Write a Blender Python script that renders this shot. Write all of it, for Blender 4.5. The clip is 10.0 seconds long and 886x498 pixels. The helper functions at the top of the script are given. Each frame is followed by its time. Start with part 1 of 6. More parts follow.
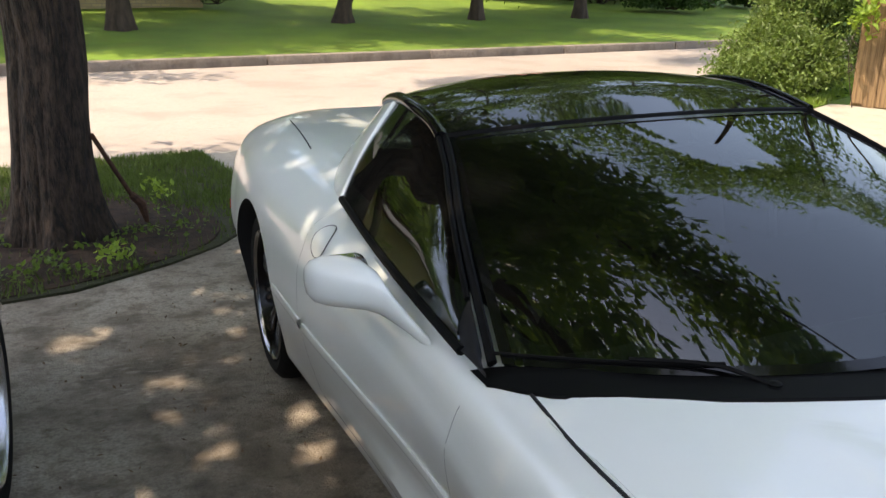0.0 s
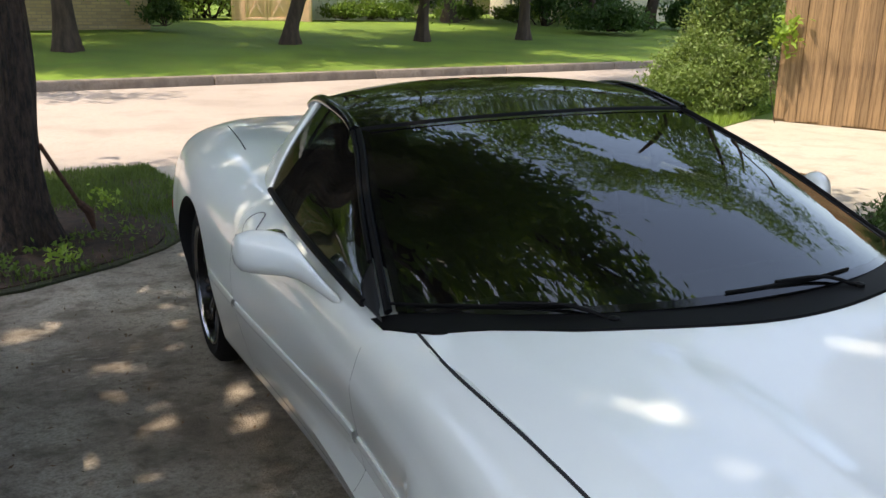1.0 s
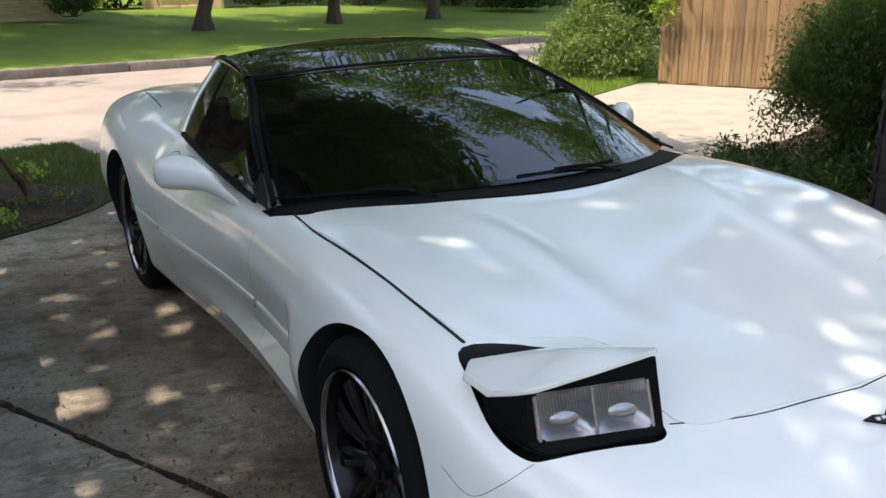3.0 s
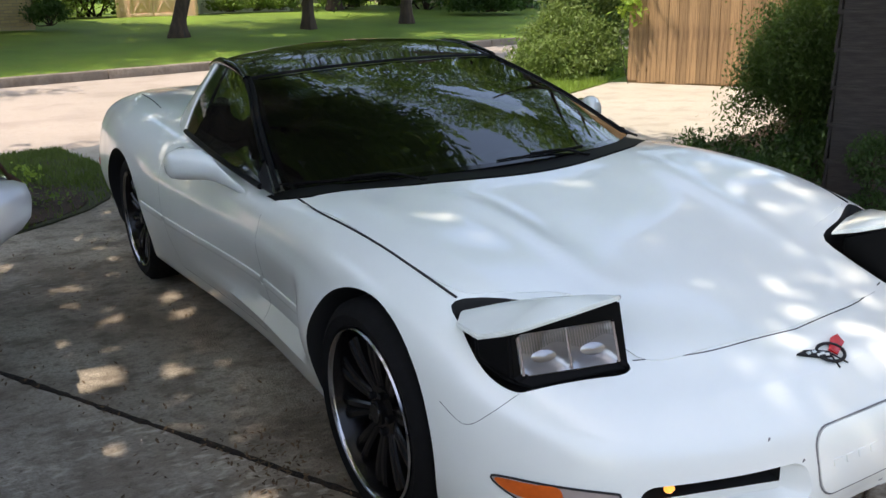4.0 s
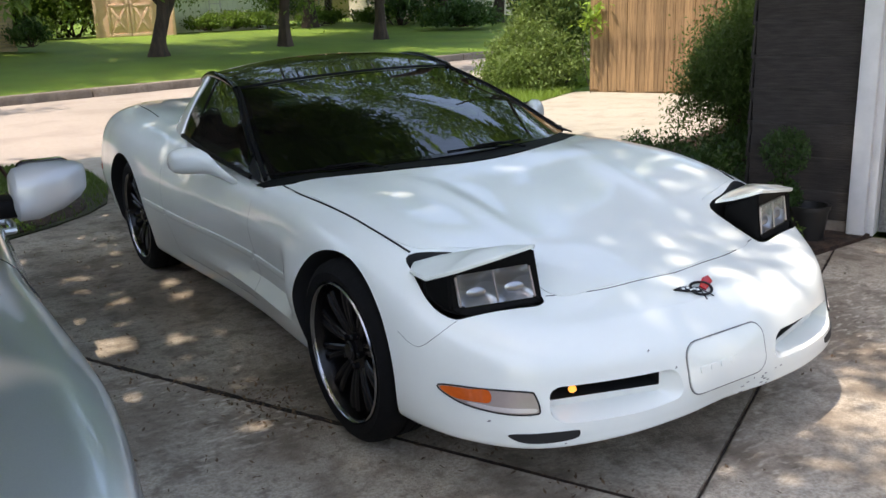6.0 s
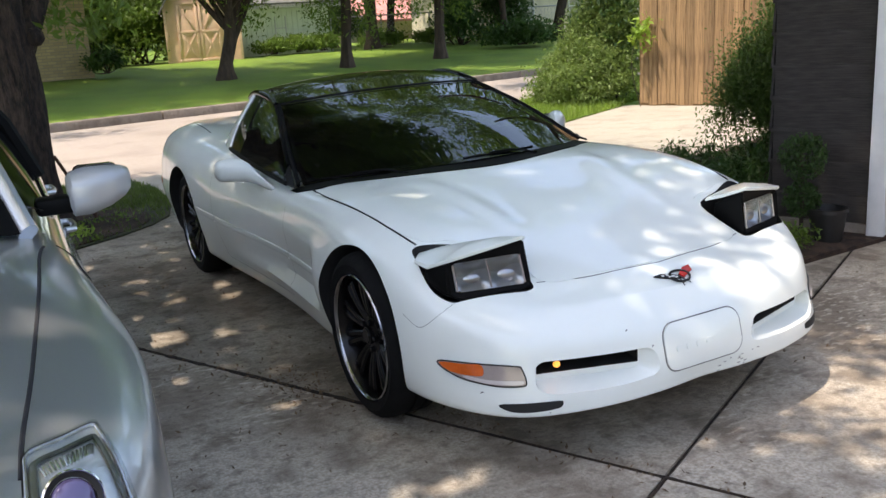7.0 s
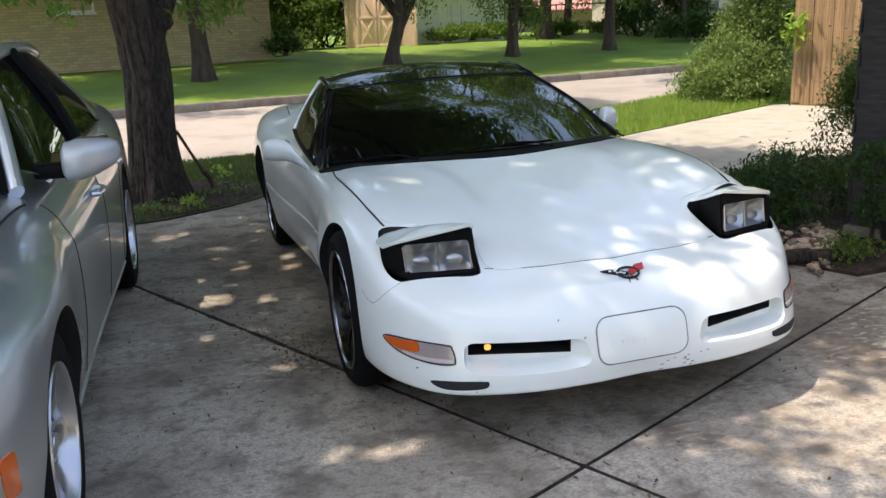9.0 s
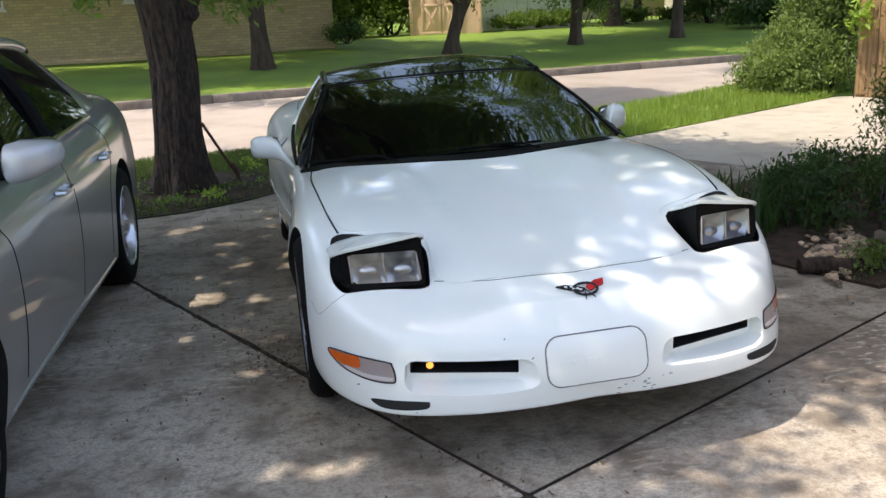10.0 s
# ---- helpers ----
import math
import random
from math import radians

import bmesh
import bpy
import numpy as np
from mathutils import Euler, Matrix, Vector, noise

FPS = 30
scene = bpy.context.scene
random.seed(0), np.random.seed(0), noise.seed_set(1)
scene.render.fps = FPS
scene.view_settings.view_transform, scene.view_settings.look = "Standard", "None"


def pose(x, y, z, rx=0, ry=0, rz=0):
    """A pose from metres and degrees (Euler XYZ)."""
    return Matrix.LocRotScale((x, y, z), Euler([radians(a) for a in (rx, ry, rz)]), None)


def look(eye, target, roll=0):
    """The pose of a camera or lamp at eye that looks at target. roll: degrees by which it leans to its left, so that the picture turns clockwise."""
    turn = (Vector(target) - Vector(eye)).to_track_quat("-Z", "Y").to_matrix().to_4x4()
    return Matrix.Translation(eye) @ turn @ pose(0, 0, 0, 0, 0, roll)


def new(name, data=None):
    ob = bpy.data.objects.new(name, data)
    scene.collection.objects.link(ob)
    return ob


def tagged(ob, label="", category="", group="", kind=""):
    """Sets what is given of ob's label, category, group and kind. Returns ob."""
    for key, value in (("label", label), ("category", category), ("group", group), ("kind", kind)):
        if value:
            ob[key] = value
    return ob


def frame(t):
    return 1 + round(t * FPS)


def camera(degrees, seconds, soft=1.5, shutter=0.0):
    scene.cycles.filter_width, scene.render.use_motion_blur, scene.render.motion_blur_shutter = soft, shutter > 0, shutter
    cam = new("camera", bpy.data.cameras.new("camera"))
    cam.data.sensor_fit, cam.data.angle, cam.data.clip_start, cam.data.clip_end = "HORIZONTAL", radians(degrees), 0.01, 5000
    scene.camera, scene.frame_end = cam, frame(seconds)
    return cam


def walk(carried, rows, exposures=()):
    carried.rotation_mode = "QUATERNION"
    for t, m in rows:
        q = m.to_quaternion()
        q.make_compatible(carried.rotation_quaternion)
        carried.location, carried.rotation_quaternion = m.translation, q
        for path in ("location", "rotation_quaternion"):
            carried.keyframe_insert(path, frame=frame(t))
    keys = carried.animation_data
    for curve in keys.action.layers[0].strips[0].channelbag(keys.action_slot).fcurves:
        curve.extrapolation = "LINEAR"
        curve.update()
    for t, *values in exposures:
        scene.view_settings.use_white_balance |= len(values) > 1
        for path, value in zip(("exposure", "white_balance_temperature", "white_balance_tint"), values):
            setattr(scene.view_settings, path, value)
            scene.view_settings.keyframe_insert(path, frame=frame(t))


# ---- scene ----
from mathutils.bvhtree import BVHTree
cam = camera(51.2, 10.0)
PATH = [
    (0, (-1.463, -0.614, 1.483), (-0.736, 1.156, 0.901), 1.3),
    (0.5, (-1.456, -0.822, 1.467), (-0.685, 0.938, 0.911), 1.3),
    (1, (-1.491, -0.988, 1.463), (-0.668, 0.755, 0.929), 1.4),
    (1.5, (-1.591, -1.156, 1.427), (-0.7, 0.549, 0.879), 1.1),
    (2, (-1.636, -1.343, 1.428), (-0.702, 0.33, 0.855), 0.1),
    (2.5, (-1.604, -1.587, 1.432), (-0.674, 0.089, 0.859), 0.2),
    (3.8, (-1.854, -1.993, 1.43), (-0.851, -0.354, 0.876), -1.2),
    (4, (-1.871, -2.042, 1.436), (-0.872, -0.402, 0.878), -1.0),
    (4.5, (-1.907, -2.241, 1.434), (-0.933, -0.584, 0.882), -1.1),
    (5, (-1.97, -2.379, 1.449), (-0.991, -0.723, 0.904), -1.3),
    (5.5, (-2.093, -2.49, 1.44), (-1.06, -0.864, 0.902), -1.5),
    (5.7, (-2.133, -2.527, 1.454), (-1.083, -0.912, 0.918), -1.6),
    (6.8, (-2.153, -2.99, 1.468), (-1.207, -1.299, 0.974), -3.2),
    (7, (-2.144, -3.044, 1.458), (-1.223, -1.336, 0.973), -3.3),
    (7.5, (-2.09, -3.23, 1.439), (-1.245, -1.48, 0.965), -2.0),
    (8, (-1.969, -3.356, 1.45), (-1.223, -1.561, 0.978), -1.1),
    (8.2, (-1.868, -3.403, 1.45), (-1.169, -1.59, 0.978), -1.2),
    (8.5, (-1.706, -3.481, 1.451), (-1.063, -1.648, 0.974), -1.3),
    (9, (-1.503, -3.522, 1.446), (-0.943, -1.665, 0.957), -2.3),
    (9.5, (-1.294, -3.465, 1.468), (-0.794, -1.595, 0.966), -2.4),
    (10, (-1.047, -3.456, 1.466), (-0.643, -1.565, 0.956), -2.5),
]
walk(cam, [(t, look(eye, target, roll)) for t, eye, target, roll in PATH], [(0, 1.92, 8350, 16), (1.2, 1.78, 7900, 15), (2.5, 1.73, 7800, 15), (4.5, 1.68, 7580, 15), (7, 1.71, 7580, 15), (10, 1.68, 7480, 15)])

# ---- world and light ----
SUN = Vector((-0.38, -0.05, 0.92)).normalized()
world = bpy.data.worlds.new("sky")
scene.world = world
world.use_nodes = True
wn = world.node_tree.nodes
sky = wn.new("ShaderNodeTexSky")
sky.sky_type, sky.sun_disc = "NISHITA", False
sky.sun_elevation = math.asin(SUN.z)
sky.sun_rotation = math.atan2(SUN.x, SUN.y)
sky.dust_density, sky.ozone_density = 1.5, 1.0
world.node_tree.links.new(sky.outputs[0], wn["Background"].inputs[0])
wn["Background"].inputs[1].default_value = 0.15
sun_data = bpy.data.lights.new("sun", "SUN")
sun_data.energy, sun_data.angle, sun_data.color = 1.9, radians(0.5), (1.0, 0.965, 0.91)
sun = new("sun", sun_data)
sun.matrix_world = look(SUN * 40, (0, 0, 0))


# ---- materials ----
def mat(name, color, rough=0.6, metal=0.0, vary=0.0, scale=8.0, bump=0.0, bump_scale=60.0, second=None,
        coat=0.0, stretch=(1, 1, 1), per_piece=0.0, spec=0.5, per_island=0.0, mix_pos=(0.35, 0.7)):
    m = bpy.data.materials.new(name)
    m.use_nodes = True
    nt = m.node_tree
    n, l = nt.nodes, nt.links
    b = n["Principled BSDF"]
    b.inputs["Base Color"].default_value = (*color, 1)
    b.inputs["Roughness"].default_value = rough
    b.inputs["Metallic"].default_value = metal
    b.inputs["Coat Weight"].default_value = coat
    b.inputs["Coat Roughness"].default_value = 0.03
    b.inputs["Specular IOR Level"].default_value = spec
    co = n.new("ShaderNodeTexCoord")
    mp = n.new("ShaderNodeMapping")
    mp.inputs["Scale"].default_value = stretch
    l.new(co.outputs["Object"], mp.inputs[0])
    out = None
    if vary or second:
        big = n.new("ShaderNodeTexNoise")
        big.inputs["Scale"].default_value = scale
        big.inputs["Detail"].default_value = 6
        big.inputs["Roughness"].default_value = 0.65
        l.new(mp.outputs[0], big.inputs["Vector"])
        ramp = n.new("ShaderNodeValToRGB")
        ramp.color_ramp.elements[0].position, ramp.color_ramp.elements[1].position = mix_pos
        s = second or tuple(c * (1 - vary) for c in color)
        ramp.color_ramp.elements[0].color = (*s, 1)
        ramp.color_ramp.elements[1].color = (*tuple(min(1, c * (1 + 0.5 * vary)) for c in color), 1)
        l.new(big.outputs[0], ramp.inputs[0])
        out = ramp.outputs[0]
    if per_piece or per_island:
        src = n.new("ShaderNodeObjectInfo").outputs["Random"] if per_piece else n.new("ShaderNodeNewGeometry").outputs["Random Per Island"]
        amount = per_piece or per_island
        rng = n.new("ShaderNodeMapRange")
        rng.inputs[3].default_value, rng.inputs[4].default_value = 1 - amount, 1 + amount
        l.new(src, rng.inputs[0])
        mul = n.new("ShaderNodeMix")
        mul.data_type, mul.blend_type = "RGBA", "MULTIPLY"
        mul.inputs[0].default_value = 1
        if out:
            l.new(out, mul.inputs[6])
        else:
            mul.inputs[6].default_value = (*color, 1)
        l.new(rng.outputs[0], mul.inputs[7])
        out = mul.outputs[2]
    if out:
        l.new(out, b.inputs["Base Color"])
    if bump:
        fine = n.new("ShaderNodeTexNoise")
        fine.inputs["Scale"].default_value = bump_scale
        fine.inputs["Detail"].default_value = 5
        l.new(mp.outputs[0], fine.inputs["Vector"])
        bm_ = n.new("ShaderNodeBump")
        bm_.inputs["Strength"].default_value = bump
        bm_.inputs["Distance"].default_value = 0.02
        l.new(fine.outputs[0], bm_.inputs["Height"])
        l.new(bm_.outputs[0], b.inputs["Normal"])
    return m


def leaf_mat(name, color, lit, vary=0.35):
    """Leaf: diffuse with light shining through, each leaf a little different."""
    m = mat(name, color, 0.5, per_island=vary, spec=0.35)
    nt = m.node_tree
    n, l = nt.nodes, nt.links
    tr = n.new("ShaderNodeBsdfTranslucent")
    tr.inputs[0].default_value = (*lit, 1)
    mx = n.new("ShaderNodeMixShader")
    mx.inputs[0].default_value = 0.42
    l.new(n["Principled BSDF"].outputs[0], mx.inputs[1])
    l.new(tr.outputs[0], mx.inputs[2])
    l.new(mx.outputs[0], n["Material Output"].inputs[0])
    return m


def glass_mat(name, tint, head_on=0.04, rough=0.0, dust=0.0):
    m = bpy.data.materials.new(name)
    m.use_nodes = True
    nt = m.node_tree
    n, l = nt.nodes, nt.links
    n.remove(n["Principled BSDF"])
    clear = n.new("ShaderNodeBsdfTransparent")
    clear.inputs[0].default_value = (*tint, 1)
    gloss = n.new("ShaderNodeBsdfGlossy")
    gloss.inputs["Roughness"].default_value = rough
    facing, steep, fr = n.new("ShaderNodeLayerWeight"), n.new("ShaderNodeMath"), n.new("ShaderNodeMapRange")
    facing.inputs[0].default_value = 0.5
    steep.operation = "POWER"
    steep.inputs[1].default_value = 5.0
    fr.inputs[3].default_value = head_on
    l.new(facing.outputs["Facing"], steep.inputs[0])
    l.new(steep.outputs[0], fr.inputs[0])
    mx = n.new("ShaderNodeMixShader")
    l.new(fr.outputs[0], mx.inputs[0])
    l.new(clear.outputs[0], mx.inputs[1])
    l.new(gloss.outputs[0], mx.inputs[2])
    out = mx.outputs[0]
    if dust:
        # a thin uneven film of dust
        film, spots, amount, mix = n.new("ShaderNodeBsdfDiffuse"), n.new("ShaderNodeTexNoise"), n.new("ShaderNodeMapRange"), n.new("ShaderNodeMixShader")
        film.inputs[0].default_value = (0.5, 0.5, 0.47, 1)
        spots.inputs["Scale"].default_value = 9
        spots.inputs["Detail"].default_value = 6
        amount.inputs[3].default_value, amount.inputs[4].default_value = dust * 0.4, dust * 1.6
        l.new(spots.outputs[0], amount.inputs[0])
        l.new(amount.outputs[0], mix.inputs[0])
        l.new(out, mix.inputs[1])
        l.new(film.outputs[0], mix.inputs[2])
        out = mix.outputs[0]
    l.new(out, n["Material Output"].inputs[0])
    return m


PAINT_WHITE = mat("white car paint", (0.775, 0.81, 0.765), 0.32, vary=0.03, scale=3, coat=0.9)
PAINT_SILVER = mat("silver car paint", (0.60, 0.625, 0.645), 0.36, metal=0.9, vary=0.04, scale=300, coat=1.0)
PAINT_BLACK = mat("black gloss roof", (0.005, 0.005, 0.006), 0.03, coat=0.0, spec=0.5)
BLACK_TRIM = mat("black rubber trim", (0.005, 0.005, 0.005), 0.5, spec=0.06)
BLACK_SATIN = mat("black satin plastic", (0.010, 0.010, 0.011), 0.5, vary=0.2, spec=0.25)
FRIT = mat("printed glass border", (0.004, 0.004, 0.004), 0.08, spec=0.4)
DARK_VOID = mat("dark liner", (0.012, 0.012, 0.012), 0.8)
GAP = mat("panel gap", (0.01, 0.01, 0.012), 0.9)
TYRE = mat("tyre rubber", (0.007, 0.007, 0.0075), 0.85, vary=0.25, scale=20, bump=0.1, spec=0.15)
RIM_BLACK = mat("gloss black wheel", (0.005, 0.0045, 0.005), 0.24, coat=0.0, spec=0.28)
CHROME = mat("polished metal", (0.75, 0.75, 0.76), 0.12, metal=1.0)
RIM_LIP = mat("polished rim lip", (0.32, 0.32, 0.33), 0.16, metal=1.0)
ALLOY = mat("silver alloy", (0.55, 0.55, 0.56), 0.25, metal=0.9)
GLASS_TINT = glass_mat("tinted glass", (0.26, 0.30, 0.28), 0.105, 0.0, 0.004)
GLASS_CLEAR = glass_mat("clear lens", (0.90, 0.92, 0.92))
GLASS_WINDOW = glass_mat("window glass", (0.58, 0.65, 0.63), 0.045)
LENS_SMOKE = mat("smoked lens", (0.34, 0.28, 0.26), 0.12, coat=1.0, vary=0.12, scale=9)
LENS_AMBER = mat("amber lens", (0.72, 0.13, 0.02), 0.12, coat=1.0, vary=0.25, scale=12)
LENS_CLEAR = mat("pale lens strip", (0.55, 0.50, 0.48), 0.1, coat=1.0)
LENS_RED = mat("red lens", (0.5, 0.01, 0.01), 0.15, coat=1.0)
REFLECTOR = mat("lamp reflector", (0.46, 0.45, 0.46), 0.32, metal=1.0, bump=0.12, bump_scale=40)
LAMP_BOWL = mat("silvered lamp bowl", (0.78, 0.79, 0.77), 0.38, metal=0.9, bump=0.2, bump_scale=90)
SEAL_GREY = mat("grey-green lamp moulding", (0.055, 0.062, 0.05), 0.35, spec=0.4)
PROJECTOR = mat("blue projector glass", (0.07, 0.06, 0.14), 0.06, metal=0.3, coat=1.0)
RED_PAINT = mat("red enamel", (0.55, 0.012, 0.015), 0.25, coat=0.8)
CAR_CLOTH = mat("dark car interior", (0.02, 0.02, 0.022), 0.7, vary=0.3, scale=25, bump=0.1)
STICKER_WHITE = mat("white sticker", (0.75, 0.78, 0.78), 0.5)
STICKER_BLUE = mat("blue sticker", (0.05, 0.22, 0.60), 0.5)
STICKER_GREEN = mat("green sticker", (0.30, 0.55, 0.30), 0.5)
SCUFF = mat("scuffed grey", (0.22, 0.22, 0.22), 0.8, vary=0.5, scale=60)
BULB = mat("lit bulb", (0.7, 0.22, 0.03), 0.3)
BULB.node_tree.nodes["Principled BSDF"].inputs["Emission Color"].default_value = (1.0, 0.40, 0.08, 1)
BULB.node_tree.nodes["Principled BSDF"].inputs["Emission Strength"].default_value = 0.5

BARK = mat("pecan bark", (0.052, 0.032, 0.021), 0.92, second=(0.010, 0.006, 0.004), scale=34, stretch=(1, 1, 0.3), bump=1.0, bump_scale=48, mix_pos=(0.40, 0.62))
BARK_FAR = mat("far bark", (0.075, 0.05, 0.035), 0.9, second=(0.02, 0.014, 0.01), scale=8, stretch=(1, 1, 0.25), bump=0.8, bump_scale=10)
LEAF = leaf_mat("pecan leaf", (0.09, 0.15, 0.03), (0.21, 0.34, 0.055))
LEAF_DARK = leaf_mat("dark leaf", (0.035, 0.075, 0.022), (0.07, 0.15, 0.03))
LEAF_MID = leaf_mat("glossy shrub leaf", (0.055, 0.10, 0.025), (0.12, 0.21, 0.04))
LEAF_VINE = leaf_mat("vine leaf", (0.13, 0.19, 0.055), (0.22, 0.32, 0.07), 0.6)
LEAF_BRIGHT = leaf_mat("young leaf", (0.20, 0.32, 0.05), (0.40, 0.55, 0.08))
GRASS_BLADE = leaf_mat("grass blade", (0.17, 0.26, 0.045), (0.30, 0.44, 0.07), 0.4)
# darker copy of GRASS_BLADE: the tree's shade is put into its colour
VERGE_BLADE = leaf_mat("grass blade darkened for shade", (0.075, 0.115, 0.026), (0.13, 0.20, 0.035), 0.5)
SOIL = mat("leaf-littered soil", (0.075, 0.040, 0.024), 0.95, second=(0.014, 0.008, 0.005), scale=14, bump=0.8, bump_scale=70)
ROCKS = mat("river rock", (0.36, 0.26, 0.18), 0.8, per_piece=0.85, vary=0.25, scale=20, bump=0.2)
CLAPBOARD = mat("charcoal siding", (0.060, 0.053, 0.050), 0.75, spec=0.2, vary=0.4, scale=6, stretch=(1, 1, 14), bump=0.8, bump_scale=22)
TRIM_WHITE = mat("white trim paint", (0.62, 0.62, 0.62), 0.5, vary=0.1, scale=6)
CEDAR = mat("cedar board", (0.29, 0.182, 0.090), 0.85, second=(0.125, 0.074, 0.037), scale=9, stretch=(7, 7, 0.22), mix_pos=(0.36, 0.58), bump=0.4, bump_scale=30, per_piece=0.22)
PLY_PEACH = mat("peach plywood", (0.74, 0.51, 0.38), 0.75, vary=0.12, scale=3)
SIDING_GREEN = mat("pale green siding", (0.76, 0.82, 0.70), 0.7, vary=0.1, scale=2)
SHINGLE = mat("grey shingle", (0.16, 0.165, 0.16), 0.9, vary=0.35, scale=7, bump=0.6, bump_scale=30)
ROOF_PINK = mat("faded red roof", (0.55, 0.24, 0.20), 0.8, vary=0.2, scale=2)
STUCCO = mat("pale stucco", (0.55, 0.50, 0.38), 0.85, vary=0.15, scale=2, bump=0.2)
METAL_GALV = mat("galvanised wire", (0.35, 0.36, 0.36), 0.45, metal=0.7)
TERRACOTTA = mat("dark plant pot", (0.012, 0.011, 0.011), 0.5, vary=0.2)
PAPER = mat("notice paper", (0.70, 0.60, 0.44), 0.8, vary=0.15)
INK = mat("printed ink", (0.05, 0.05, 0.05), 0.8)
RUST = mat("rusty iron", (0.10, 0.045, 0.025), 0.8, vary=0.5, scale=30, bump=0.3)


def concrete(name, light, dark, scale, blotch, rough=0.35, grain=140, speck=0.55, fleck=0.0):
    """Concrete: pale, with brown-grey stains at two sizes and fine pits."""
    m = mat(name, light, 0.85, bump=rough, bump_scale=grain)
    n, l = m.node_tree.nodes, m.node_tree.links
    co = n.new("ShaderNodeTexCoord")
    base = None
    for sc, lo, hi, col, amount in ((scale, 0.40, 0.60, dark, 0.9), (scale * 4, 0.50, 0.64, blotch, 0.6), (22, 0.50, 0.72, blotch, speck), (75, 0.42, 0.66, dark, 0.7)):
        t = n.new("ShaderNodeTexNoise")
        t.inputs["Scale"].default_value = sc
        t.inputs["Detail"].default_value = 8
        t.inputs["Roughness"].default_value = 0.6
        l.new(co.outputs["Object"], t.inputs["Vector"])
        r = n.new("ShaderNodeMapRange")
        r.inputs[1].default_value, r.inputs[2].default_value = lo, hi
        r.inputs[3].default_value, r.inputs[4].default_value = 0, amount
        l.new(t.outputs[0], r.inputs[0])
        mx = n.new("ShaderNodeMix")
        mx.data_type = "RGBA"
        l.new(r.outputs[0], mx.inputs[0])
        if base:
            l.new(base, mx.inputs[6])
        else:
            mx.inputs[6].default_value = (*light, 1)
        mx.inputs[7].default_value = (*col, 1)
        base = mx.outputs[2]
    if fleck:
        # short pale streaks, in patches
        mp, t, p, r, q, mul, mx = (n.new("ShaderNode" + k) for k in ("Mapping", "TexNoise", "TexNoise", "MapRange", "MapRange", "Math", "Mix"))
        mp.inputs["Scale"].default_value = (1.0, 2.2, 1.0)
        mp.inputs["Rotation"].default_value = (0, 0, 0.5)
        t.inputs["Scale"].default_value, t.inputs["Detail"].default_value = 17, 3
        p.inputs["Scale"].default_value = 0.9
        r.inputs[1].default_value, r.inputs[2].default_value = 0.53, 0.67
        q.inputs[1].default_value, q.inputs[2].default_value, q.inputs[4].default_value = 0.50, 0.64, fleck
        mul.operation, mx.data_type = "MULTIPLY", "RGBA"
        l.new(co.outputs["Object"], mp.inputs[0])
        l.new(mp.outputs[0], t.inputs["Vector"])
        l.new(co.outputs["Object"], p.inputs["Vector"])
        l.new(t.outputs[0], r.inputs[0])
        l.new(p.outputs[0], q.inputs[0])
        l.new(r.outputs[0], mul.inputs[0])
        l.new(q.outputs[0], mul.inputs[1])
        l.new(mul.outputs[0], mx.inputs[0])
        l.new(base, mx.inputs[6])
        mx.inputs[7].default_value = (*[min(0.7, 1.25 * c) for c in light], 1)
        base = mx.outputs[2]
    l.new(base, n["Principled BSDF"].inputs["Base Color"])
    return m


CONCRETE = concrete("stained concrete", (0.54, 0.485, 0.40), (0.23, 0.184, 0.140), 1.1, (0.10, 0.076, 0.054), 0.5, 110, 0.8, 0.7)
CONCRETE_OILY = concrete("brown-stained concrete", (0.42, 0.375, 0.305), (0.18, 0.144, 0.108), 1.3, (0.075, 0.057, 0.040), 0.5, 110, 0.8, 0.3)
CONCRETE_CLEAN = concrete("pale concrete", (0.40, 0.375, 0.315), (0.36, 0.335, 0.275), 0.8, (0.26, 0.235, 0.19))
ASPHALT = concrete("bleached street", (0.37, 0.32, 0.28), (0.30, 0.26, 0.225), 0.25, (0.23, 0.19, 0.16))
KERB = concrete("old kerb", (0.25, 0.21, 0.175), (0.17, 0.14, 0.115), 1.2, (0.10, 0.08, 0.065))
LAWN = concrete("mown lawn", (0.142, 0.242, 0.018), (0.075, 0.145, 0.011), 0.6, (0.15, 0.185, 0.02), 1.0, 22)


def brick_mat():
    m = mat("cream brick", (0.6, 0.5, 0.34), 0.85)
    n, l = m.node_tree.nodes, m.node_tree.links
    co = n.new("ShaderNodeTexCoord")
    mp = n.new("ShaderNodeMapping")
    mp.inputs["Rotation"].default_value = (radians(90), 0, 0)
    l.new(co.outputs["Object"], mp.inputs[0])
    br = n.new("ShaderNodeTexBrick")
    br.inputs["Color1"].default_value = (0.46, 0.36, 0.19, 1)
    br.inputs["Color2"].default_value = (0.34, 0.265, 0.15, 1)
    br.inputs["Mortar"].default_value = (0.28, 0.235, 0.17, 1)
    br.inputs["Scale"].default_value = 1.0
    br.inputs["Brick Width"].default_value = 0.22
    br.inputs["Row Height"].default_value = 0.076
    br.inputs["Mortar Size"].default_value = 0.009
    l.new(mp.outputs[0], br.inputs["Vector"])
    l.new(br.outputs[0], n["Principled BSDF"].inputs["Base Color"])
    bp = n.new("ShaderNodeBump")
    bp.inputs["Strength"].default_value, bp.inputs["Distance"].default_value = 0.6, 0.01
    l.new(br.outputs["Fac"], bp.inputs["Height"])
    bp.invert = True
    l.new(bp.outputs[0], n["Principled BSDF"].inputs["Normal"])
    return m


